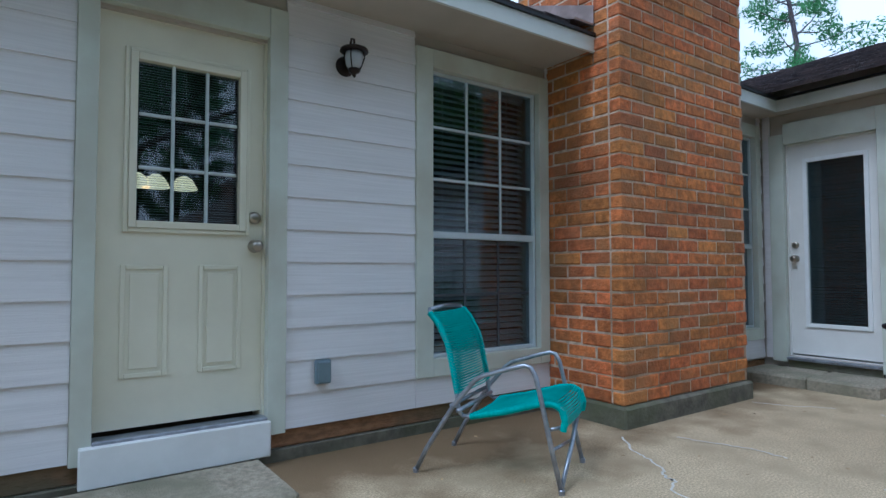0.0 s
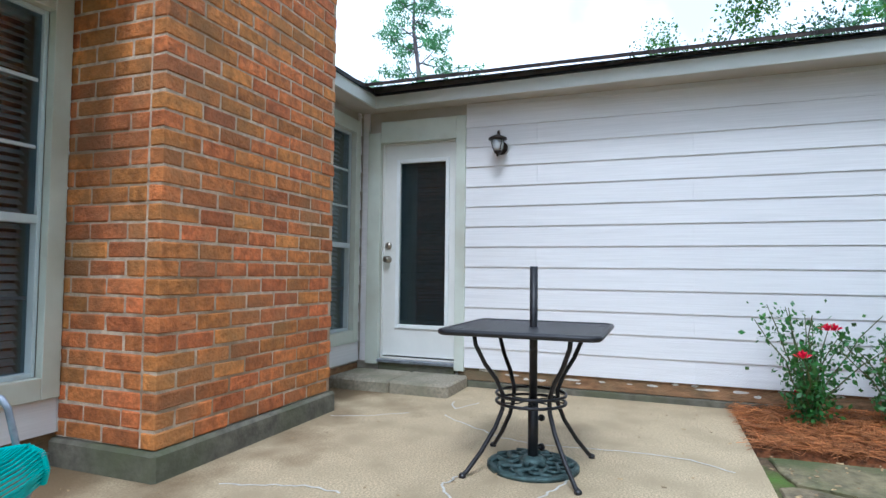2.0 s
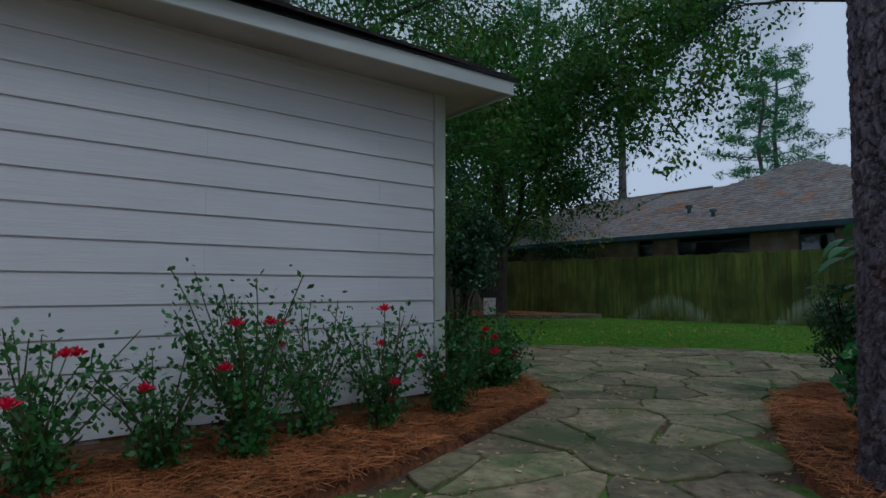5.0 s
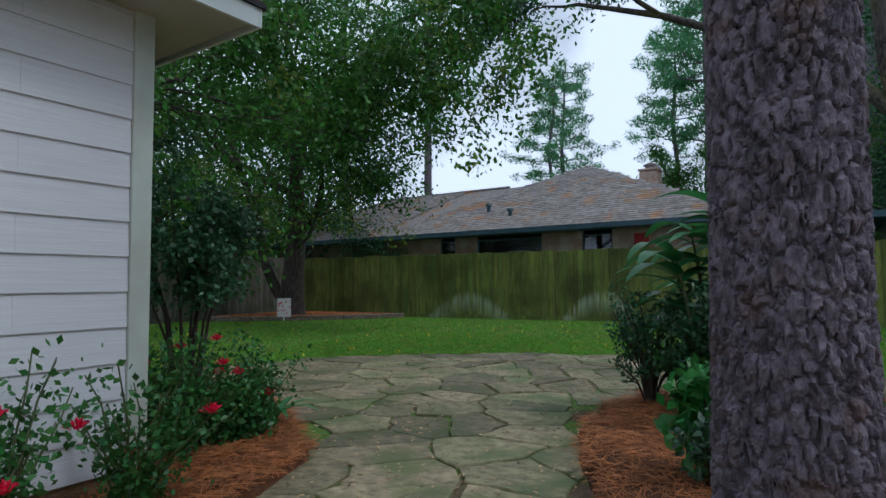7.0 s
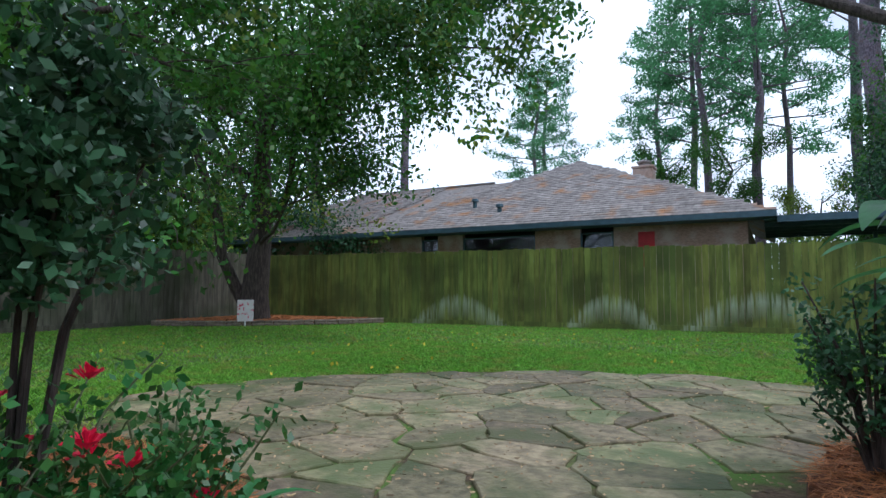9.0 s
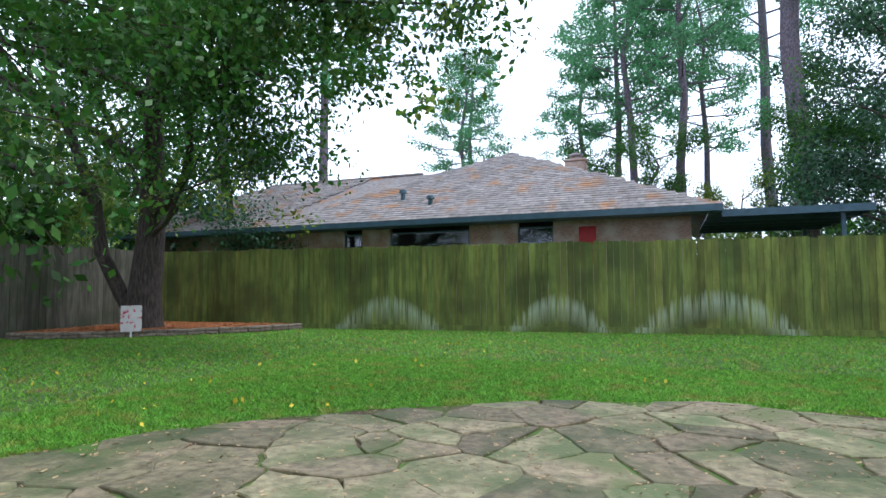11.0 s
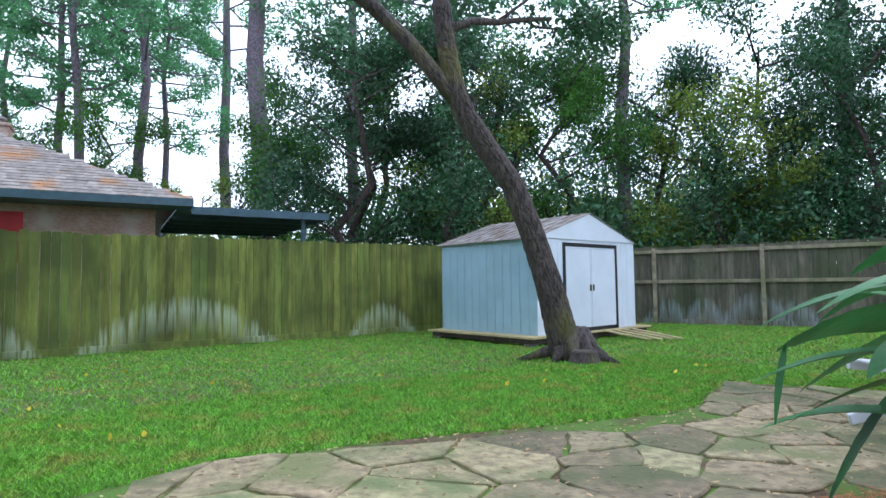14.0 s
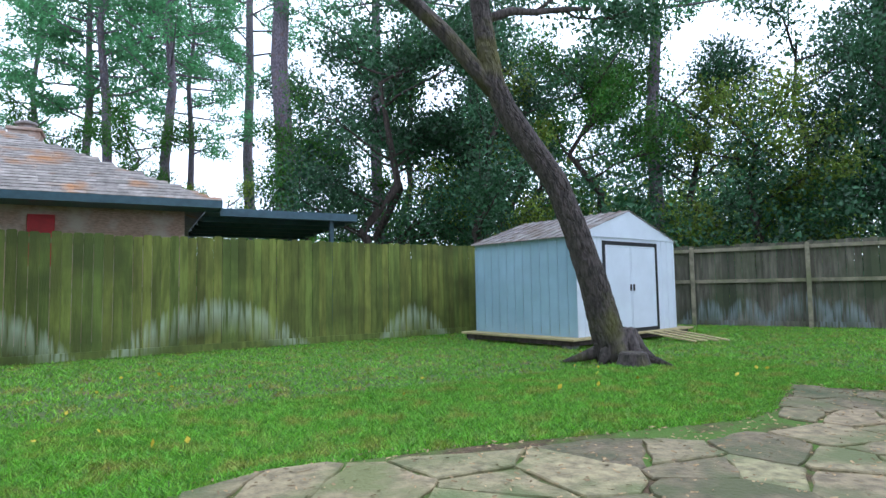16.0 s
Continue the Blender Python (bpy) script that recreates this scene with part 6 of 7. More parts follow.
for k in range(9):
    a = k * 0.7 + 0.2
    g.tube([(-1.2 + 0.12 * math.cos(a), -15.8 + 0.12 * math.sin(a), 0.36), (-1.2 + 0.3 * math.cos(a), -15.8 + 0.3 * math.sin(a), 0.10), (-1.2 + (0.5 + 0.16 * (k % 3)) * math.cos(a + 0.1), -15.8 + (0.5 + 0.16 * (k % 3)) * math.sin(a + 0.1), -0.03)], [0.13, 0.09, 0.03], 9)
g.tube(B2, [0.12, 0.115, 0.11, 0.105, 0.09, 0.07, 0.04], 12)
put("root_flare", g, M_BARK, lo, smooth=True)
bark_trunk(lo, T[1:10], [0.228, 0.195, 0.175, 0.17, 0.17, 0.16, 0.15, 0.135, 0.125], M_BARK, 0.02, 15.0, 0.32, 110, 0.026)
bark_trunk(lo, B2[:6], [0.125, 0.12, 0.115, 0.108, 0.095, 0.072], M_BARK, 0.012, 13.0, 0.3, 40, 0.05, "fork")
g, tips = G(), []
for p, d, L, rr in (((0.62, -16.6, 6.6), (0.6, 0.8, 0.5), 2.2, 0.07), ((2.4, -16.9, 5.6), (0.1, 0.9, 0.45), 2.2, 0.07), ((4.0, -16.6, 6.4), (0.5, 0.7, 0.3), 2.0, 0.06), ((0.75, -16.7, 8.5), (-0.8, 0.1, 0.4), 2.2, 0.05), ((0.46, -16.46, 4.7), (-0.9, -0.1, 0.7), 2.2, 0.07), ((5.5, -16.0, 6.8), (0.7, -0.3, 0.3), 2.0, 0.04), ((0.6, -16.6, 6.3), (-0.6, -0.7, 0.5), 2.4, 0.07)):
    grow(g, p, d, L, rr, 2, r, tips, 0.05, 0.7, 2)
put("limb", g, M_BARK, lo, kind="stuff", smooth=True)
crown("foliage", lo, tips, 105, 0.1, 0.55, M_LEAFD, 31)
stump = thing("stump", pose(-1.0, -15.35, 0), "old mossy stump in front of the leaning oak", "stump")
put("wood", G().lathe([(0.24, -0.05), (0.20, 0.04), (0.175, 0.13), (0.15, 0.15)], n=14), M_BARK, stump)

# broad tree in the corner of the lawn
bt = thing("yard_tree", pose(0, 0, 0), "broad shade tree with forked dark trunks and hanging leafy branches", "tree")
r = random.Random(31)
g, tips = G(), []
X, Y = 15.4, -17.3
g.tube([(X, Y, -0.1), (X, Y, 0.2), (X - 0.05, Y + 0.05, 0.8), (X - 0.15, Y + 0.05, 1.6), (X - 0.2, Y, 2.6), (X - 0.3, Y + 0.1, 3.8), (X - 0.6, Y + 0.4, 5.2), (X - 0.8, Y + 0.6, 7.2)], [0.55, 0.42, 0.36, 0.32, 0.28, 0.24, 0.18, 0.1], 14)
g.tube([(X, Y, 0.1), (X + 0.3, Y + 0.35, 0.9), (X + 0.5, Y + 0.7, 1.8), (X + 0.5, Y + 0.9, 3.0), (X + 0.9, Y + 1.3, 4.6), (X + 1.0, Y + 2.0, 6.5)], [0.2, 0.16, 0.14, 0.13, 0.1, 0.06], 10)
limbs = [((X - 0.2, Y, 2.6), (-1, 0.25, 0.55), 3.4, 0.13), ((X - 0.25, Y + 0.05, 3.2), (-0.5, 0.9, 0.6), 3.6, 0.13), ((X - 0.3, Y + 0.1, 3.8), (0.6, 0.9, 0.6), 3.6, 0.12), ((X - 0.6, Y + 0.4, 5.2), (-0.9, 0.6, 0.3), 3.8, 0.11), ((X - 0.6, Y + 0.4, 5.2), (0.2, 1.0, 0.25), 4.2, 0.11), ((X - 0.8, Y + 0.6, 7.2), (-0.5, 0.7, 0.6), 3.4, 0.08), ((X + 1.0, Y + 2.0, 6.5), (0.2, 1.0, 0.4), 3.6, 0.07), ((X + 0.5, Y + 0.9, 3.0), (0.6, 1.0, 0.4), 3.2, 0.09), ((X + 0.9, Y + 1.3, 4.6), (-0.3, 1.0, 0.35), 4.0, 0.08), ((X - 0.8, Y + 0.6, 7.2), (0.6, 0.1, 0.8), 3.0, 0.07), ((X - 0.2, Y, 2.2), (-0.9, 0.5, 0.18), 3.0, 0.07)]
put("trunk", g, M_BARKD, bt, smooth=True)
g = G()
for p, d, L, rr in limbs:
    grow(g, p, d, L, rr, 2, r, tips, 0.03, 0.65, 3)
put("limb", g, M_BARKD, bt, kind="stuff", smooth=True)
low = [(x_, y_, z_) for x_, y_, z_ in [(X - r.uniform(0.5, 6.0), Y + r.uniform(0.5, 4.5), r.uniform(3.0, 4.8)) for _ in range(40)]]
over = []
for a_, b_, n_ in (((14.2, -16.6, 6.8), (7.2, -15.3, 5.2), 130), ((13.5, -14.0, 6.6), (9.6, -11.0, 5.6), 40), ((12.5, -16.0, 5.0), (9.8, -14.6, 4.2), 26), ((12.0, -17.5, 8.5), (6.3, -15.8, 7.2), 120)):
    g2 = G().tube([a_, Vector(a_).lerp(Vector(b_), 0.5) + Vector((0, 0, 0.25)), b_], [0.07, 0.045, 0.015], 6)
    put("limb", g2, M_BARKD, bt)
    over += [tuple(Vector(a_).lerp(Vector(b_), r.random()) + Vector((r.gauss(0, 0.8), r.gauss(0, 0.8), r.gauss(0, 0.75)))) for _ in range(n_)]
crown("foliage", bt, tips, 50, 0.125, 0.85, M_LEAF, 32, extra=low)
crown("overhanging_foliage", bt, [], 66, 0.135, 0.6, M_LEAF, 36, extra=over)
# some clumps repeated, and lower ones added, in the leaf colour of sunlit foliage
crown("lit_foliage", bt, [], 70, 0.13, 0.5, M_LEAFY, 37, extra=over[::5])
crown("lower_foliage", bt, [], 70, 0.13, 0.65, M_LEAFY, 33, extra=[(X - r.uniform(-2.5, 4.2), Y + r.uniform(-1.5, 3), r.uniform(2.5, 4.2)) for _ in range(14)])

# a second shade tree between the wing and the lawn
st = thing("yard_tree", pose(0, 0, 0), "leafy shade tree rising behind the corner of the wing", "tree")
g, tips = G(), []
X2, Y2 = 13.0, -8.6
g.tube([(X2, Y2, -0.1), (X2, Y2, 1.5), (X2 - 0.1, Y2 + 0.1, 3.0), (X2 - 0.2, Y2, 5.0), (X2, Y2, 8.0)], [0.26, 0.2, 0.17, 0.13, 0.06], 12)
put("trunk", g, M_BARKD, st, smooth=True)
g = G()
for p, d, L, rr in (((X2, Y2, 2.4), (-0.9, -0.6, 0.5), 2.8, 0.09), ((X2, Y2, 3), (-0.9, -0.1, 0.5), 3.0, 0.09), ((X2, Y2, 4), (-0.8, -0.6, 0.4), 3.2, 0.09), ((X2, Y2, 5), (-0.9, 0.3, 0.5), 3.2, 0.09), ((X2, Y2, 5), (0.3, -1, 0.5), 3.2, 0.09), ((X2, Y2, 7.5), (-0.5, -0.5, 0.7), 2.6, 0.06), ((X2, Y2, 3.4), (-0.3, -1, 0.3), 3.0, 0.08), ((X2, Y2, 6), (-0.6, -0.8, 0.3), 3.4, 0.08)):
    grow(g, p, d, L, rr, 2, r, tips, 0.04, 0.65, 3)
put("limb", g, M_BARKD, st, kind="stuff", smooth=True)
crown("foliage", st, tips, 44, 0.12, 0.7, M_LEAF, 35)


# woodland behind the fences: a few kinds, each copied
def far_broadleaf(seed, material, h=11, rad=3.6, nleaf=14500, size=0.14):
    r = random.Random(seed)
    t = thing("woodland_tree", pose(0, 0, -50), "tall broadleaf tree in the woodland behind the fence", "tree", "woodland trees behind the fences")
    g, tips = G(), []
    P = [Vector((r.gauss(0, 0.12) * k, r.gauss(0, 0.12) * k, h * 0.8 * k / 6 - 0.1)) for k in range(7)]
    g.tube(P, [0.20, 0.17, 0.15, 0.13, 0.10, 0.07, 0.03], 9)
    for k in range(13):
        q = along(P, r.uniform(0.2, 1))
        a = r.uniform(0, 6.28)
        grow(g, q, (math.cos(a), math.sin(a), r.uniform(0.2, 0.8)), rad * r.uniform(0.4, 0.7), 0.05, 1, r, tips, 0.08, 0.6, 2, 5)
    put("trunk", g, M_BARKD, t, smooth=True)
    crown("foliage", t, tips, max(4, nleaf // len(tips)), size, 0.75, material, seed)
    return t


def far_pine(seed, h=20, r0=0.26, crown_from=0.5, per=80, label="tall straight pine behind the fence"):
    r = random.Random(seed)
    t = thing("woodland_pine", pose(0, 0, -50), label, "tree", "tall pines behind the fences")
    g, tips = G(), []
    P = [Vector((r.gauss(0, 0.05) * k, r.gauss(0, 0.05) * k, h * k / 6 - 0.1)) for k in range(7)]
    g.tube(P, [r0, r0 * 0.9, r0 * 0.8, r0 * 0.7, r0 * 0.55, r0 * 0.4, r0 * 0.15], 12)
    for k in range(30):
        f_ = crown_from + (1 - crown_from) * (k + r.random()) / 30
        q = along(P, min(0.99, f_))
        a = k * 2.4 + r.uniform(-0.4, 0.4)
        L = h * 0.17 * (1.25 - f_) * r.uniform(0.7, 1.5) + 0.7
        e = [q, q + Vector((math.cos(a), math.sin(a), 0.1)) * L * 0.5, q + Vector((math.cos(a), math.sin(a), 0.22)) * L]
        g.tube(e, [0.05, 0.035, 0.012], 5)
        for j in range(4):
            tips.append((e[1].lerp(e[2], 0.1 + j * 0.3) + Vector((r.gauss(0, 0.25), r.gauss(0, 0.25), r.gauss(0, 0.15))), L))
    put("trunk", g, M_PINEB, t, smooth=True)
    rn = np.random.default_rng(seed)
    P_, F_ = leaves(cloud([tuple(q) for q, _ in tips], per, 0.62, rn), 0.27, rn, -0.3, 0.27)
    put("needles", soup("needles", P_, F_, M_LEAFP), None, t)
    return t


protos = [far_broadleaf(71, M_LEAFD), far_broadleaf(72, M_LEAF), far_broadleaf(73, M_LEAFY, 9, 3.2), far_broadleaf(74, M_LEAF, 13, 3.2)]
pines = [far_pine(81), far_pine(82, 22, 0.3, 0.5), far_pine(83, 17, 0.2, 0.45)]


def place(kind, x, y, turn, s, lean=0):
    copy_thing(kind, pose(x, y, 0, lean, 0, turn)).scale = (s, s, s)


for k, x, y, turn, s in ((1, -0.6, -33.5, 10, 1.45), (1, -1.6, -47, 80, 1.3), (0, 3.6, -37, 50, 1.0), (0, 5.8, -38, 140, 0.95), (2, 6.8, -42, 30, 1.2), (1, -4.6, -33, 70, 1.0), (0, -10.9, -23.6, 0, 1.0), (2, -16.7, -19.3, 15, 1.4), (1, -15.6, -16.4, 33, 1.1), (2, 2.2, -44, 99, 1.1), (0, 9.5, -46, 77, 0.9), (0, 15, -40, 200, 0.75), (0, 13.5, -34, 120, 0.62), (0, 25.7, 8.5, 10, 0.8), (2, 28, -11.5, 200, 0.85), (1, 19.5, -31, 140, 0.9), (1, 23, -28, 40, 1.0), (0, -7.5, -30, 300, 1.15)):
    place(pines[k], x, y, turn, s)
for k, x, y, turn, s in ((0, -2.0, -25.6, 40, 0.95), (0, -4.4, -24.4, 110, 0.9), (0, -3.0, -27.5, 0, 1.0), (2, -5.5, -26, 40, 0.9), (0, -7.5, -27, 80, 1.1), (1, -9.5, -24.5, 120, 0.95), (0, -12, -23, 160, 0.9), (2, -11.5, -20.5, 200, 0.85), (0, -14, -20, 240, 0.95), (0, -13.5, -17, 280, 0.85), (1, -15.5, -15, 320, 0.9), (0, -17, -18, 15, 1.1), (0, -10, -29, 55, 1.2), (1, -1.0, -32, 95, 0.8), (2, 1.2, -36, 135, 0.7), (3, 5.0, -36, 175, 0.75), (1, 8.0, -39, 215, 0.85), (3, -6, -33, 255, 1.1), (0, 18.9, -24, 20, 0.9), (1, 21, -20, 60, 1.0), (3, 20.5, -15.5, 100, 0.95), (1, 21, -12, 140, 0.9), (0, 19.8, -8.5, 180, 0.9), (1, 22, -5, 220, 1.0), (3, 24, -24, 260, 1.0), (2, 20.2, -18, 300, 0.7), (1, -18, -13, 340, 1.0), (0, -3.5, -37, 70, 1.2), (2, 26, -17, 110, 1.1)):
    place(protos[k], x, y, turn, s)
for k, x, y, turn, s in ((0, -17, -3, 0, 1.0), (1, -14, 8, 0, 1.0), (1, -18, -9, 50, 1.0)):
    place(protos[k], x, y, turn, s)
for t in protos + pines:
    for o in (*t.children_recursive, t):
        bpy.data.objects.remove(o)
hedge_r = random.Random(4)
rn = np.random.default_rng(78)
c = []
for _ in range(46):
    t_, s_ = hedge_r.uniform(-1, 13), hedge_r.uniform(1.3, 4.5)
    x, y, h = -6.55 - 0.477 * t_ - 0.879 * s_, -21.9 + 0.879 * t_ - 0.477 * s_, hedge_r.uniform(2.5, 6.0)
    for j in range(9):
        c.append((x + hedge_r.gauss(0, 0.6), y + hedge_r.gauss(0, 0.6), h * (j + 0.5) / 9))
P, F = leaves(cloud(c, 60, 0.75, rn), 0.15, rn, 0.3, 0.55)
put("undergrowth", soup("undergrowth", P, F, M_LEAFD), None, kind="stuff", label="tall dark holly thicket behind the weathered fence", category="undergrowth")
rn = np.random.default_rng(77)
for nm, box_, n_, mat_ in (("undergrowth", (-20, -6, -34, -20), 46, M_LEAFD), ("undergrowth", (-8, 8, -48, -30), 40, M_LEAF), ("undergrowth", (18.6, 30, -34, 2), 60, M_LEAFD), ("undergrowth", (10, 40, -60, -45), 40, M_LEAF)):
    c = []
    for _ in range(n_):
        x, y = hedge_r.uniform(box_[0], box_[1]), hedge_r.uniform(box_[2], box_[3])
        if box_[0] == -20 and x > -7.5 - (y + 21) * 0.05 and y > -23:
            continue
        if box_[0] == -20 and (x + 6.5) * 10.4 + (-y - 21.9) * -5.7 > -12 and y > -22.5:
            continue
        h = hedge_r.uniform(1.2, 4.2)
        for j in range(7):
            c.append((x + hedge_r.gauss(0, 0.8), y + hedge_r.gauss(0, 0.8), h * (j + 0.5) / 7))
    P, F = leaves(cloud(c, 46, 0.85, rn), 0.24, rn, 0.3, 0.6)
    put(nm, soup(nm, P, F, mat_), None, kind="stuff", label="dense green undergrowth behind the fence", category="undergrowth")
rn = np.random.default_rng(91)
# the M_LEAFY masses paint sunlit patches low in the wood
for x0, x1, y0, y1, top, n_, mat_ in ((-36, -11, -46, -31, 13, 150, M_LEAFD), (-34, -20, -31, -6, 12, 150, M_LEAFD), (-30, -12, -40, -24, 7, 90, M_LEAFY), (23, 36, -38, -6, 11, 150, M_LEAFD), (22, 34, -34, -10, 6, 60, M_LEAFY), (-11, 1, -52, -42, 5, 60, M_LEAF)):
    c = []
    for _ in range(n_):
        x, y, h = rn.uniform(x0, x1), rn.uniform(y0, y1), top * rn.uniform(0.45, 1.0)
        for j in range(5):
            c.append((x + rn.normal(0, 0.9), y + rn.normal(0, 0.9), h * (j + 0.6) / 5))
    P, F = leaves(cloud(c, 42, 1.35, rn), 0.26, rn, 0.3, 0.6)
    put("distant_wood", soup("distant_wood", P, F, mat_), None, kind="stuff", label="hazy mass of broadleaf woodland well behind the fences", category="woodland")

# ---- neighbour's house ----
nh = thing("neighbour_house", pose(0, 0, 0), "low brick house with a moss-streaked shingle roof behind the fence", "house")
YW = -24.1
openings = [(9.9, 12.6), (7.35, 8.4), (13.6, 14.3)]
xs_ = [3.7] + [v for o in sorted(openings) for v in o] + [24]
for k in range(0, len(xs_), 2):
    put("wall", G().box(xs_[k], xs_[k + 1], YW - 0.2, YW, 0, 2.85), M_NWALL, nh, "pinkish old brick wall")
for a, b in openings:
    put("wall", G().box(a, b, YW - 0.2, YW, 0, 1.1), M_NWALL, nh, "pinkish old brick wall")
put("wall", G().box(3.7, 3.9, YW - 9, YW - 0.2, 0, 2.85), M_NWALL, nh, "pinkish old brick wall")
for a, b in openings:
    w = put("window", frame_bars(G(), "x", YW - 0.12, YW - 0.05, a, b, 1.1, 2.72, 0.05), M_GREENF, nh, "dark window")
    put("pane", G().box(a, b, YW - 0.1, YW - 0.09, 1.1, 2.72), M_GLASS, w)
    # near-black sheet behind the pane stands in for the shade of the room
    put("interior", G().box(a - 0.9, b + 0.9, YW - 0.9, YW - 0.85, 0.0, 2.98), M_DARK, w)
put("shutter", G().cbox(6.15, 6.62, YW + 0.0, YW + 0.03, 1.6, 2.66, 0.005), M_RED, nh, "red painted panel")
put("eave_board", G().box(3.0, 24.4, -23.24, -23.2, 2.84, 3.0).box(3.0, 3.04, -33, -23.24, 2.84, 3.0).box(3.04, 24.4, -24.1, -23.24, 2.84, 2.87), M_GREENF, nh, "dark green fascia and gutter")
ra = math.atan2(6.3 - 3.0, 6.5)
rb = math.atan2(5.4 - 3.0, 5.0)
put("roof_deck", G().add([(3.0, -23.2, 2.99), (17.1, -23.2, 2.99), (10.05, -29.7, 6.26), (3.0, -36.2, 2.99), (17.1, -36.2, 2.99)], [(0, 1, 2), (0, 2, 3), (1, 4, 2)]).add([(10, -23.22, 2.985), (24.4, -23.22, 2.985), (20.5, -28.2, 5.36), (10, -28.2, 5.36), (24.4, -33, 2.985), (10, -33, 2.985)], [(0, 1, 2, 3), (1, 4, 2), (3, 2, 4, 5)]), M_SHINGN, nh)
shingled("shingles", (3.0, -23.2, 3.0), (1, 0, 0), (0, -math.cos(ra), math.sin(ra)), 14.1, 7.29, M_SHINGN, "", lambda a, b: b * math.cos(ra) < a * 6.5 / 7.05 and b * math.cos(ra) < (14.1 - a) * 6.5 / 7.05, tab=0.32, row=0.2, parent=nh, kind="stuff")
shingled("shingles", (13.0, -23.2, 2.998), (1, 0, 0), (0, -math.cos(rb), math.sin(rb)), 11.4, 5.5, M_SHINGN, "", lambda a, b: b * math.cos(rb) < (11.4 - a) * 5 / 3.9 and b * math.cos(rb) * 0.98 > (a - 4.1) * -3.0, tab=0.32, row=0.2, parent=nh, kind="stuff")
put("ridge_cap", G().tube([(13.2, -28.2, 5.4), (20.5, -28.2, 5.4)], 0.06, 6), M_SHINGN, nh)
put("chimney", G().cbox(7.3, 8.1, -31.6, -30.8, 4.0, 5.95, 0.02).cbox(7.25, 8.15, -31.65, -30.75, 5.96, 6.06, 0.02), M_NWALL, nh, "brick chimney with a capped top")
put("flue", G().lathe([(0.22, 0), (0.22, 0.15), (0.3, 0.16), (0.3, 0.22), (0.1, 0.3)], (7.7, -31.2, 6.06), 14), M_SHEDR, nh)
for x, y, z in ((12.55, -25.0, 3.85), (11.3, -24.4, 3.5)):
    put("vent_pipe", G().lathe([(0.075, 0), (0.075, 0.28), (0.14, 0.28), (0.12, 0.38), (0.03, 0.4)], (x, y, z), 12), M_GREENF, nh)
cp = thing("carport", pose(0, 0, 0), "flat dark green metal carport roof on thin posts", "carport")
put("roof", G().box(-0.2, 3.3, -28.5, -23.7, 2.80, 2.84), M_GREENF, cp)
put("fascia", G().box(-0.25, 3.0, -23.7, -23.64, 2.72, 2.90).box(-0.26, -0.2, -28.5, -23.7, 2.72, 2.90), M_GREENF, cp)
for x, y in ((0.35, -23.9), (0.35, -28.2)):
    put("post", G().cbox(x - 0.05, x + 0.05, y - 0.05, y + 0.05, 0, 2.8, 0.004), M_GREENF, cp)
for k in range(5):
    put("beam", G().box(-0.2, 3.3, -24.6 - k, -24.5 - k, 2.68, 2.799), M_GREENF, cp)

# ---- lawn details ----
TB = [(17.0, -15.4), (15.6, -16.1), (14.4, -17.2), (13.4, -18.4), (12.9, -19.45), (17.1, -19.0)]
put("tree_bed", G().prism(TB, -0.03, 0.10), M_STRAW0, kind="structure", label="raised leaf-covered bed round the shade tree", category="flower bed")
straws("pine_straw", TB, 6000, lambda x, y: x * 0 + 0.11, "brown leaf mulch under the shade tree", (0.1, 0.2), 0.01, M_STRAW, 9)
r = random.Random(6)
edge = thing("stone_edging", pose(0, 0, 0), "low dry-laid stone edging round the tree bed", "edging")
for (x1, y1), (x2, y2) in zip(TB[:4], TB[1:5]):
    L = math.hypot(x2 - x1, y2 - y1)
    s = 0
    while s < L:
        w = r.uniform(0.22, 0.42)
        a = math.degrees(math.atan2(y2 - y1, x2 - x1))
        for z in (0.0, 0.07):
            put("stone", G().cbox(-w / 2, w / 2 - 0.01, -0.09, 0.09, 0, 0.065, 0.014), M_STONE, edge, at=pose(x1 + (x2 - x1) * (s + w / 2) / L, y1 + (y2 - y1) * (s + w / 2) / L, z - 0.01, r.uniform(-3, 3), r.uniform(-3, 3), a + r.uniform(-5, 5)))
        s += w
sg = thing("garden_sign", pose(14.9, -16.55, 0.0, 0, 0, -128), "small white panel with a red floral print in the tree bed", "sign")
put("panel", G().cbox(-0.2, 0.2, -0.015, 0.015, 0.11, 0.66, 0.004), M_FLOWER, sg)
put("post", G().cbox(-0.02, 0.02, 0.016, 0.05, -0.05, 0.6, 0.004), M_WHITE, sg)

# white garden chair seen behind the ginger leaves
ad = thing("lounge_chair", pose(-0.46, -11.22, 0.0, 0, 0, 147), "white resin slatted garden lounge chair with its back reclined", "chair")
for s in (-0.28, 0.28):
    put("leg", G().cbox(-0.5, 0.4, s - 0.02, s + 0.02, 0.14, 0.22, 0.006, pose(0, 0, 0, 0, -16)), M_ADIR, ad)
    put("arm", G().cbox(-0.3, 0.45, s - 0.06, s + 0.06, 0.56, 0.585, 0.006), M_ADIR, ad)
    put("arm_post", G().cbox(0.33, 0.41, s - 0.02, s + 0.02, 0.0, 0.56, 0.006), M_ADIR, ad)
    put("back_rail", G().cbox(-0.28, 0.02, s - 0.02, s + 0.02, -0.06, 0.0, 0.006, pose(-0.24, 0, 0.44, 0, 5)), M_ADIR, ad)
for k in range(6):
    put("seat_slat", G().cbox(-0.25 + k * 0.11, -0.16 + k * 0.11, -0.27, 0.27, 0.28 + 0.018 * k, 0.30 + 0.018 * k, 0.005), M_ADIR, ad)
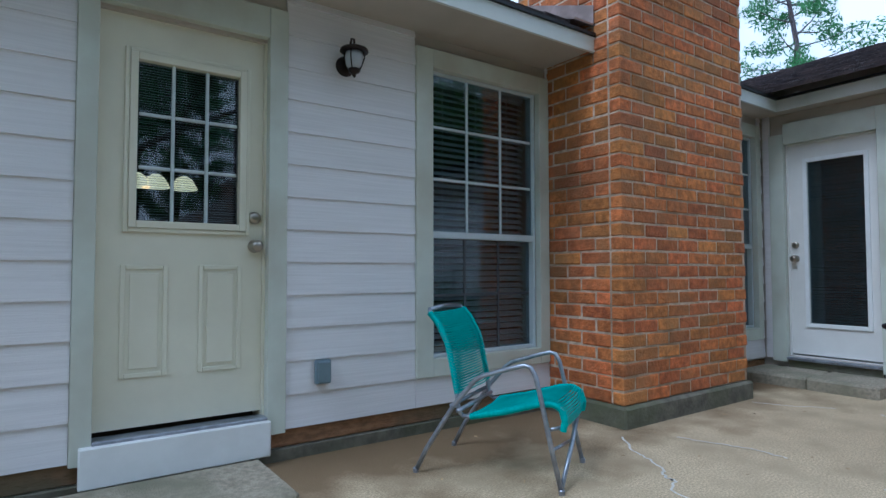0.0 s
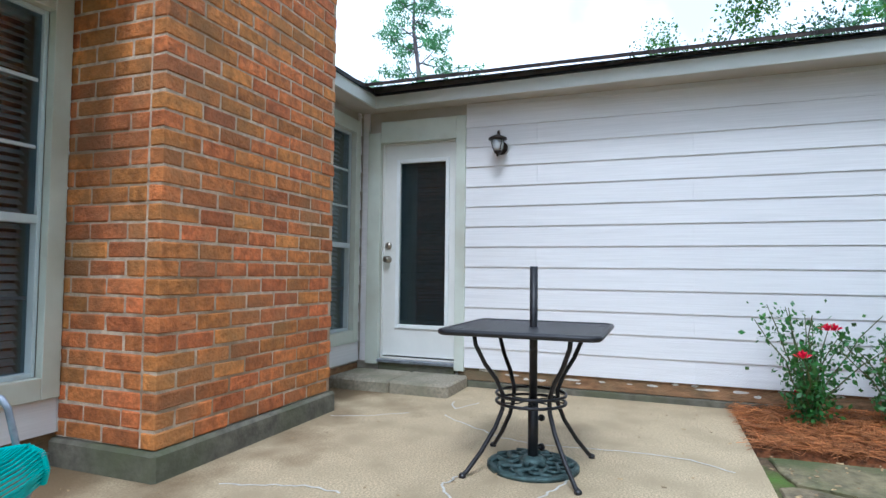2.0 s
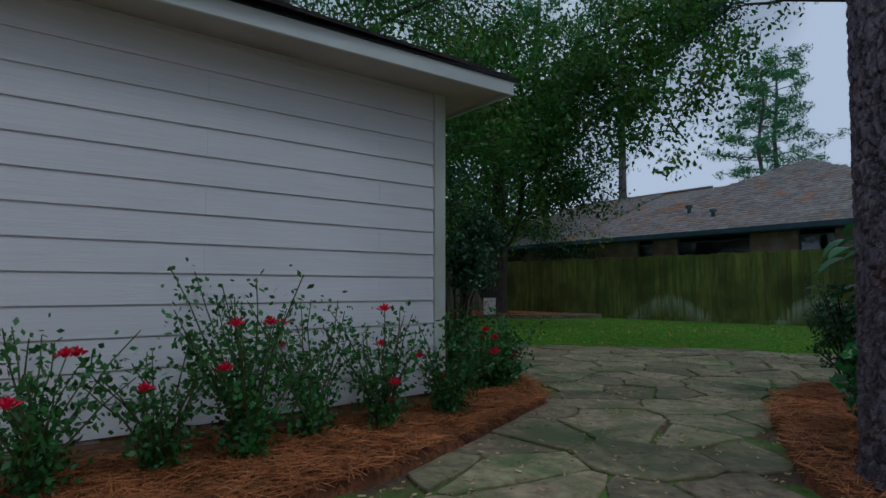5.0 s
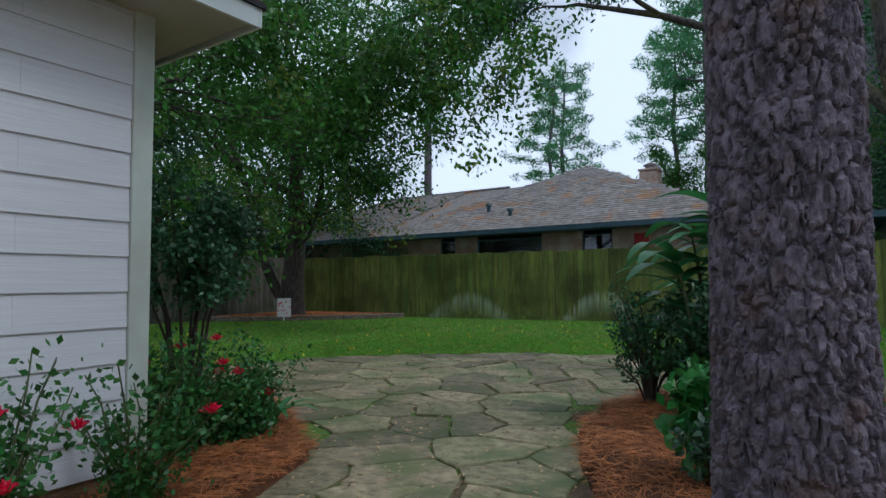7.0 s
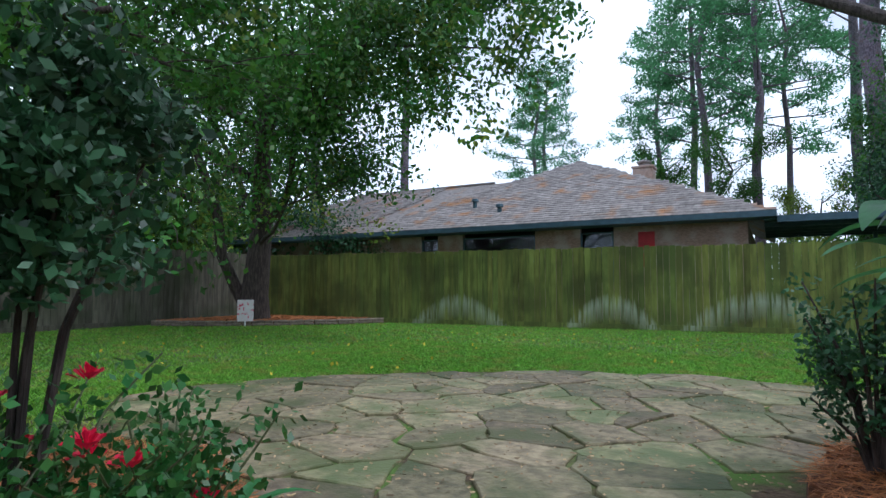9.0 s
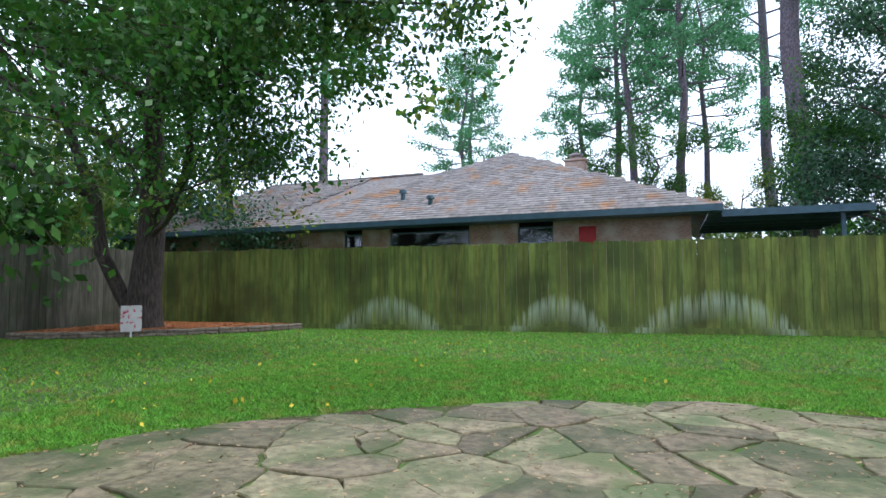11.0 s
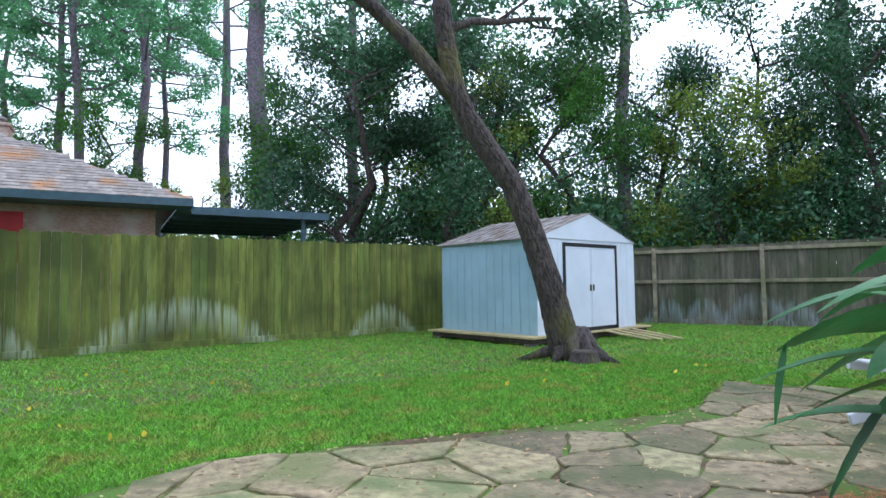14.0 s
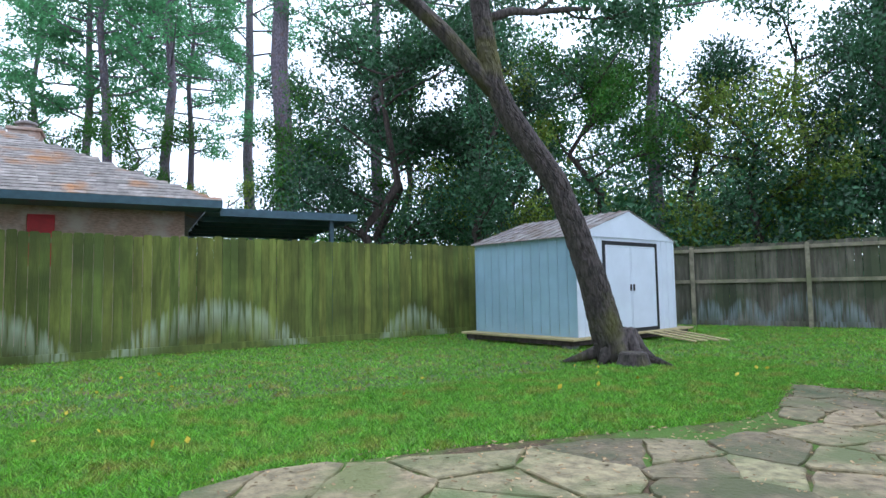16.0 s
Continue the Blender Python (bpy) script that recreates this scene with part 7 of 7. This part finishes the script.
for k in range(5):
    put("back_slat", G().cbox(-0.28, 0.0, -0.26 + k * 0.107, -0.165 + k * 0.107, 0.004, 0.024, 0.005, pose(-0.24, 0, 0.44, 0, 5)), M_ADIR, ad)


def grass(n, x0, x1, y0, y1, h, w, seed, dens=None):
    rn = np.random.default_rng(seed)
    x, y = rn.uniform(x0, x1, n), rn.uniform(y0, y1, n)
    keep = np.ones(n, bool)
    for poly in (PAVE, TB, BED_B):
        px, py = np.array(poly).T
        ins = np.zeros(n, bool)
        for i in range(len(poly)):
            ins ^= ((py[i - 1] > y) != (py[i] > y)) & (x < (px[i] - px[i - 1]) * (y - py[i - 1]) / (py[i] - py[i - 1] + 1e-12) + px[i - 1])
        keep &= ~ins
    yb = -19.3 - 0.1134 * (17.3 - x)
    keep &= (y > yb + 0.04) & (x < 17.4)
    keep &= ~((x < 1.5) & (y > -11.6)) & ((x + 6.5) * 10.4 + (y + 21.9) * 5.7 > 0)
    keep &= ~((x < 4.5) & (y > -8)) & ~((x < 11) & (y > -6.3)) & ~((x < 3.3) & (y > -12.0))
    x, y = x[keep], y[keep]
    k = len(x)
    a = rn.uniform(0, 2 * np.pi, k)
    hh = h * rn.uniform(0.5, 1.3, k)
    lx, ly = rn.normal(0, 0.9, k) * hh, rn.normal(0, 0.9, k) * hh
    c, s = np.cos(a) * w / 2, np.sin(a) * w / 2
    z = np.full(k, -0.03)
    P = np.stack([np.stack([x - c, y - s, z], 1), np.stack([x + c, y + s, z], 1), np.stack([x + lx, y + ly, z + hh], 1)], 1).reshape(-1, 3)
    return put("lawn_grass", soup("lawn_grass", P, np.arange(3 * k).reshape(k, 3), M_GRASS), None, kind="stuff", label="thick mown green lawn grass with yellowish patches", category="grass")


grass(380000, -2.5, 9.5, -15.5, -9.0, 0.040, 0.011, 1)
grass(300000, -10, 17.4, -22, -7.0, 0.042, 0.018, 2)
grass(60000, 8, 17.4, -9.0, -3.0, 0.045, 0.018, 3)
rr_ = np.random.default_rng(8)
cx = np.concatenate([rr_.uniform(6, 14, 90), rr_.uniform(-2, 8, 40)])
cy = np.concatenate([rr_.uniform(-17.5, -10.5, 90), rr_.uniform(-18, -13.8, 40)])
pts_ = np.stack([cx, cy, rr_.uniform(0.015, 0.04, 130)], 1)
P, F = leaves(pts_[[not inside(p, PAVE) for p in pts_]], 0.055, rr_, 0.0, 0.7)
put("fallen_leaves", soup("fallen_leaves", P, F, M_YLEAF), None, kind="stuff", label="scattered yellow fallen leaves on the lawn", category="leaves")


# ---- boards and bricks ----
siding(wall_a, "x", 0.0, -7.0, -1.236, 0.165, SOF, 0.1765, (-5.3, -3.1))
siding(wall_a, "x", 0.0, -0.274, 0.544, 0.165, SOF, 0.1765)
siding(wall_a, "x", 0.0, 1.695, 1.76, 0.165, SOF, 0.1765)
siding(wall_a, "x", 0.0, 0.546, 1.693, 0.165, 0.339, 0.1765)
siding(wall_a2, "x", -0.2, 3.2, 3.30, 0.165, SOF, 0.1765)
siding(wall_a2, "x", -0.2, 4.408, XB - 0.024, 0.165, SOF, 0.1765)
siding(wall_a2, "x", -0.2, 3.306, 4.406, 0.165, 0.339, 0.1765)
siding(wall_b, "y", XB, 0.225, 0.289, 0.165, SOF, 0.1765)
siding(wall_b, "y", XB, 1.261, -YC - 0.076, 0.165, SOF, 0.1765, (1.9, 4.6))

rng = random.Random(4)
late = G()
count = 0
shared = {}
for x0, x1, y0, y1, z, side in BRICKS:
    p = rng.uniform(-0.003, 0.003)
    if side == "f":
        y0 += p
    elif side == "l":
        x0 += p
    if side != "r" and z < 2.72 and (side == "f" or y0 < 0.0) and count < 300:
        key = (round(x1 - x0, 3), round(y1 - y0, 2), side, rng.randint(0, 3))
        if key not in shared:
            r2 = random.Random(hash((key[0], key[1], key[3])))
            g = G().cbox(-(x1 - x0) / 2, (x1 - x0) / 2, -(y1 - y0) / 2, (y1 - y0) / 2, 0, BH - J, 0.007)
            g.v = [(a + rng.uniform(-0.0022, 0.0022), b + rng.uniform(-0.0015, 0.0015), c + rng.uniform(-0.0022, 0.0022)) for a, b, c in g.v]
            shared[key] = g.mesh("brick", M_BRICK)
        put("brick", shared[key], M_BRICK, chimney, at=pose((x0 + x1) / 2, (y0 + y1) / 2, z + rng.uniform(-0.0015, 0.0015), 0, rng.uniform(-0.5, 0.5)))
        count += 1
    else:
        late.cbox(x0, x1, y0, y1, z, z + BH - J, 0.006)
put("brickwork", late, M_BRICKS, chimney, kind="stuff")

paving = put("flagstone_paving", G().box(-1.5, -1.45, -3.5, -3.45, -0.15, -0.1), M_FLAG, kind="structure", label="irregular mossy tan flagstone paving", category="paving")
rest = G()
n = 0
for (x, y), poly in STONES:
    t = rngf.uniform(-0.007, 0.006)
    g = G().prism([(a - x, b - y) for a, b in poly], -0.05, t, 0.008)
    if n < 300 and (x > -1.6):
        put("flagstone", g, M_FLAG, paving, at=pose(x, y, 0, rngf.uniform(-0.7, 0.7), rngf.uniform(-0.7, 0.7)))
        n += 1
    else:
        rest.prism(poly, -0.05, t, 0.008)
if rest.v:
    put("flagstones_far", rest, M_FLAGS, paving, kind="stuff")
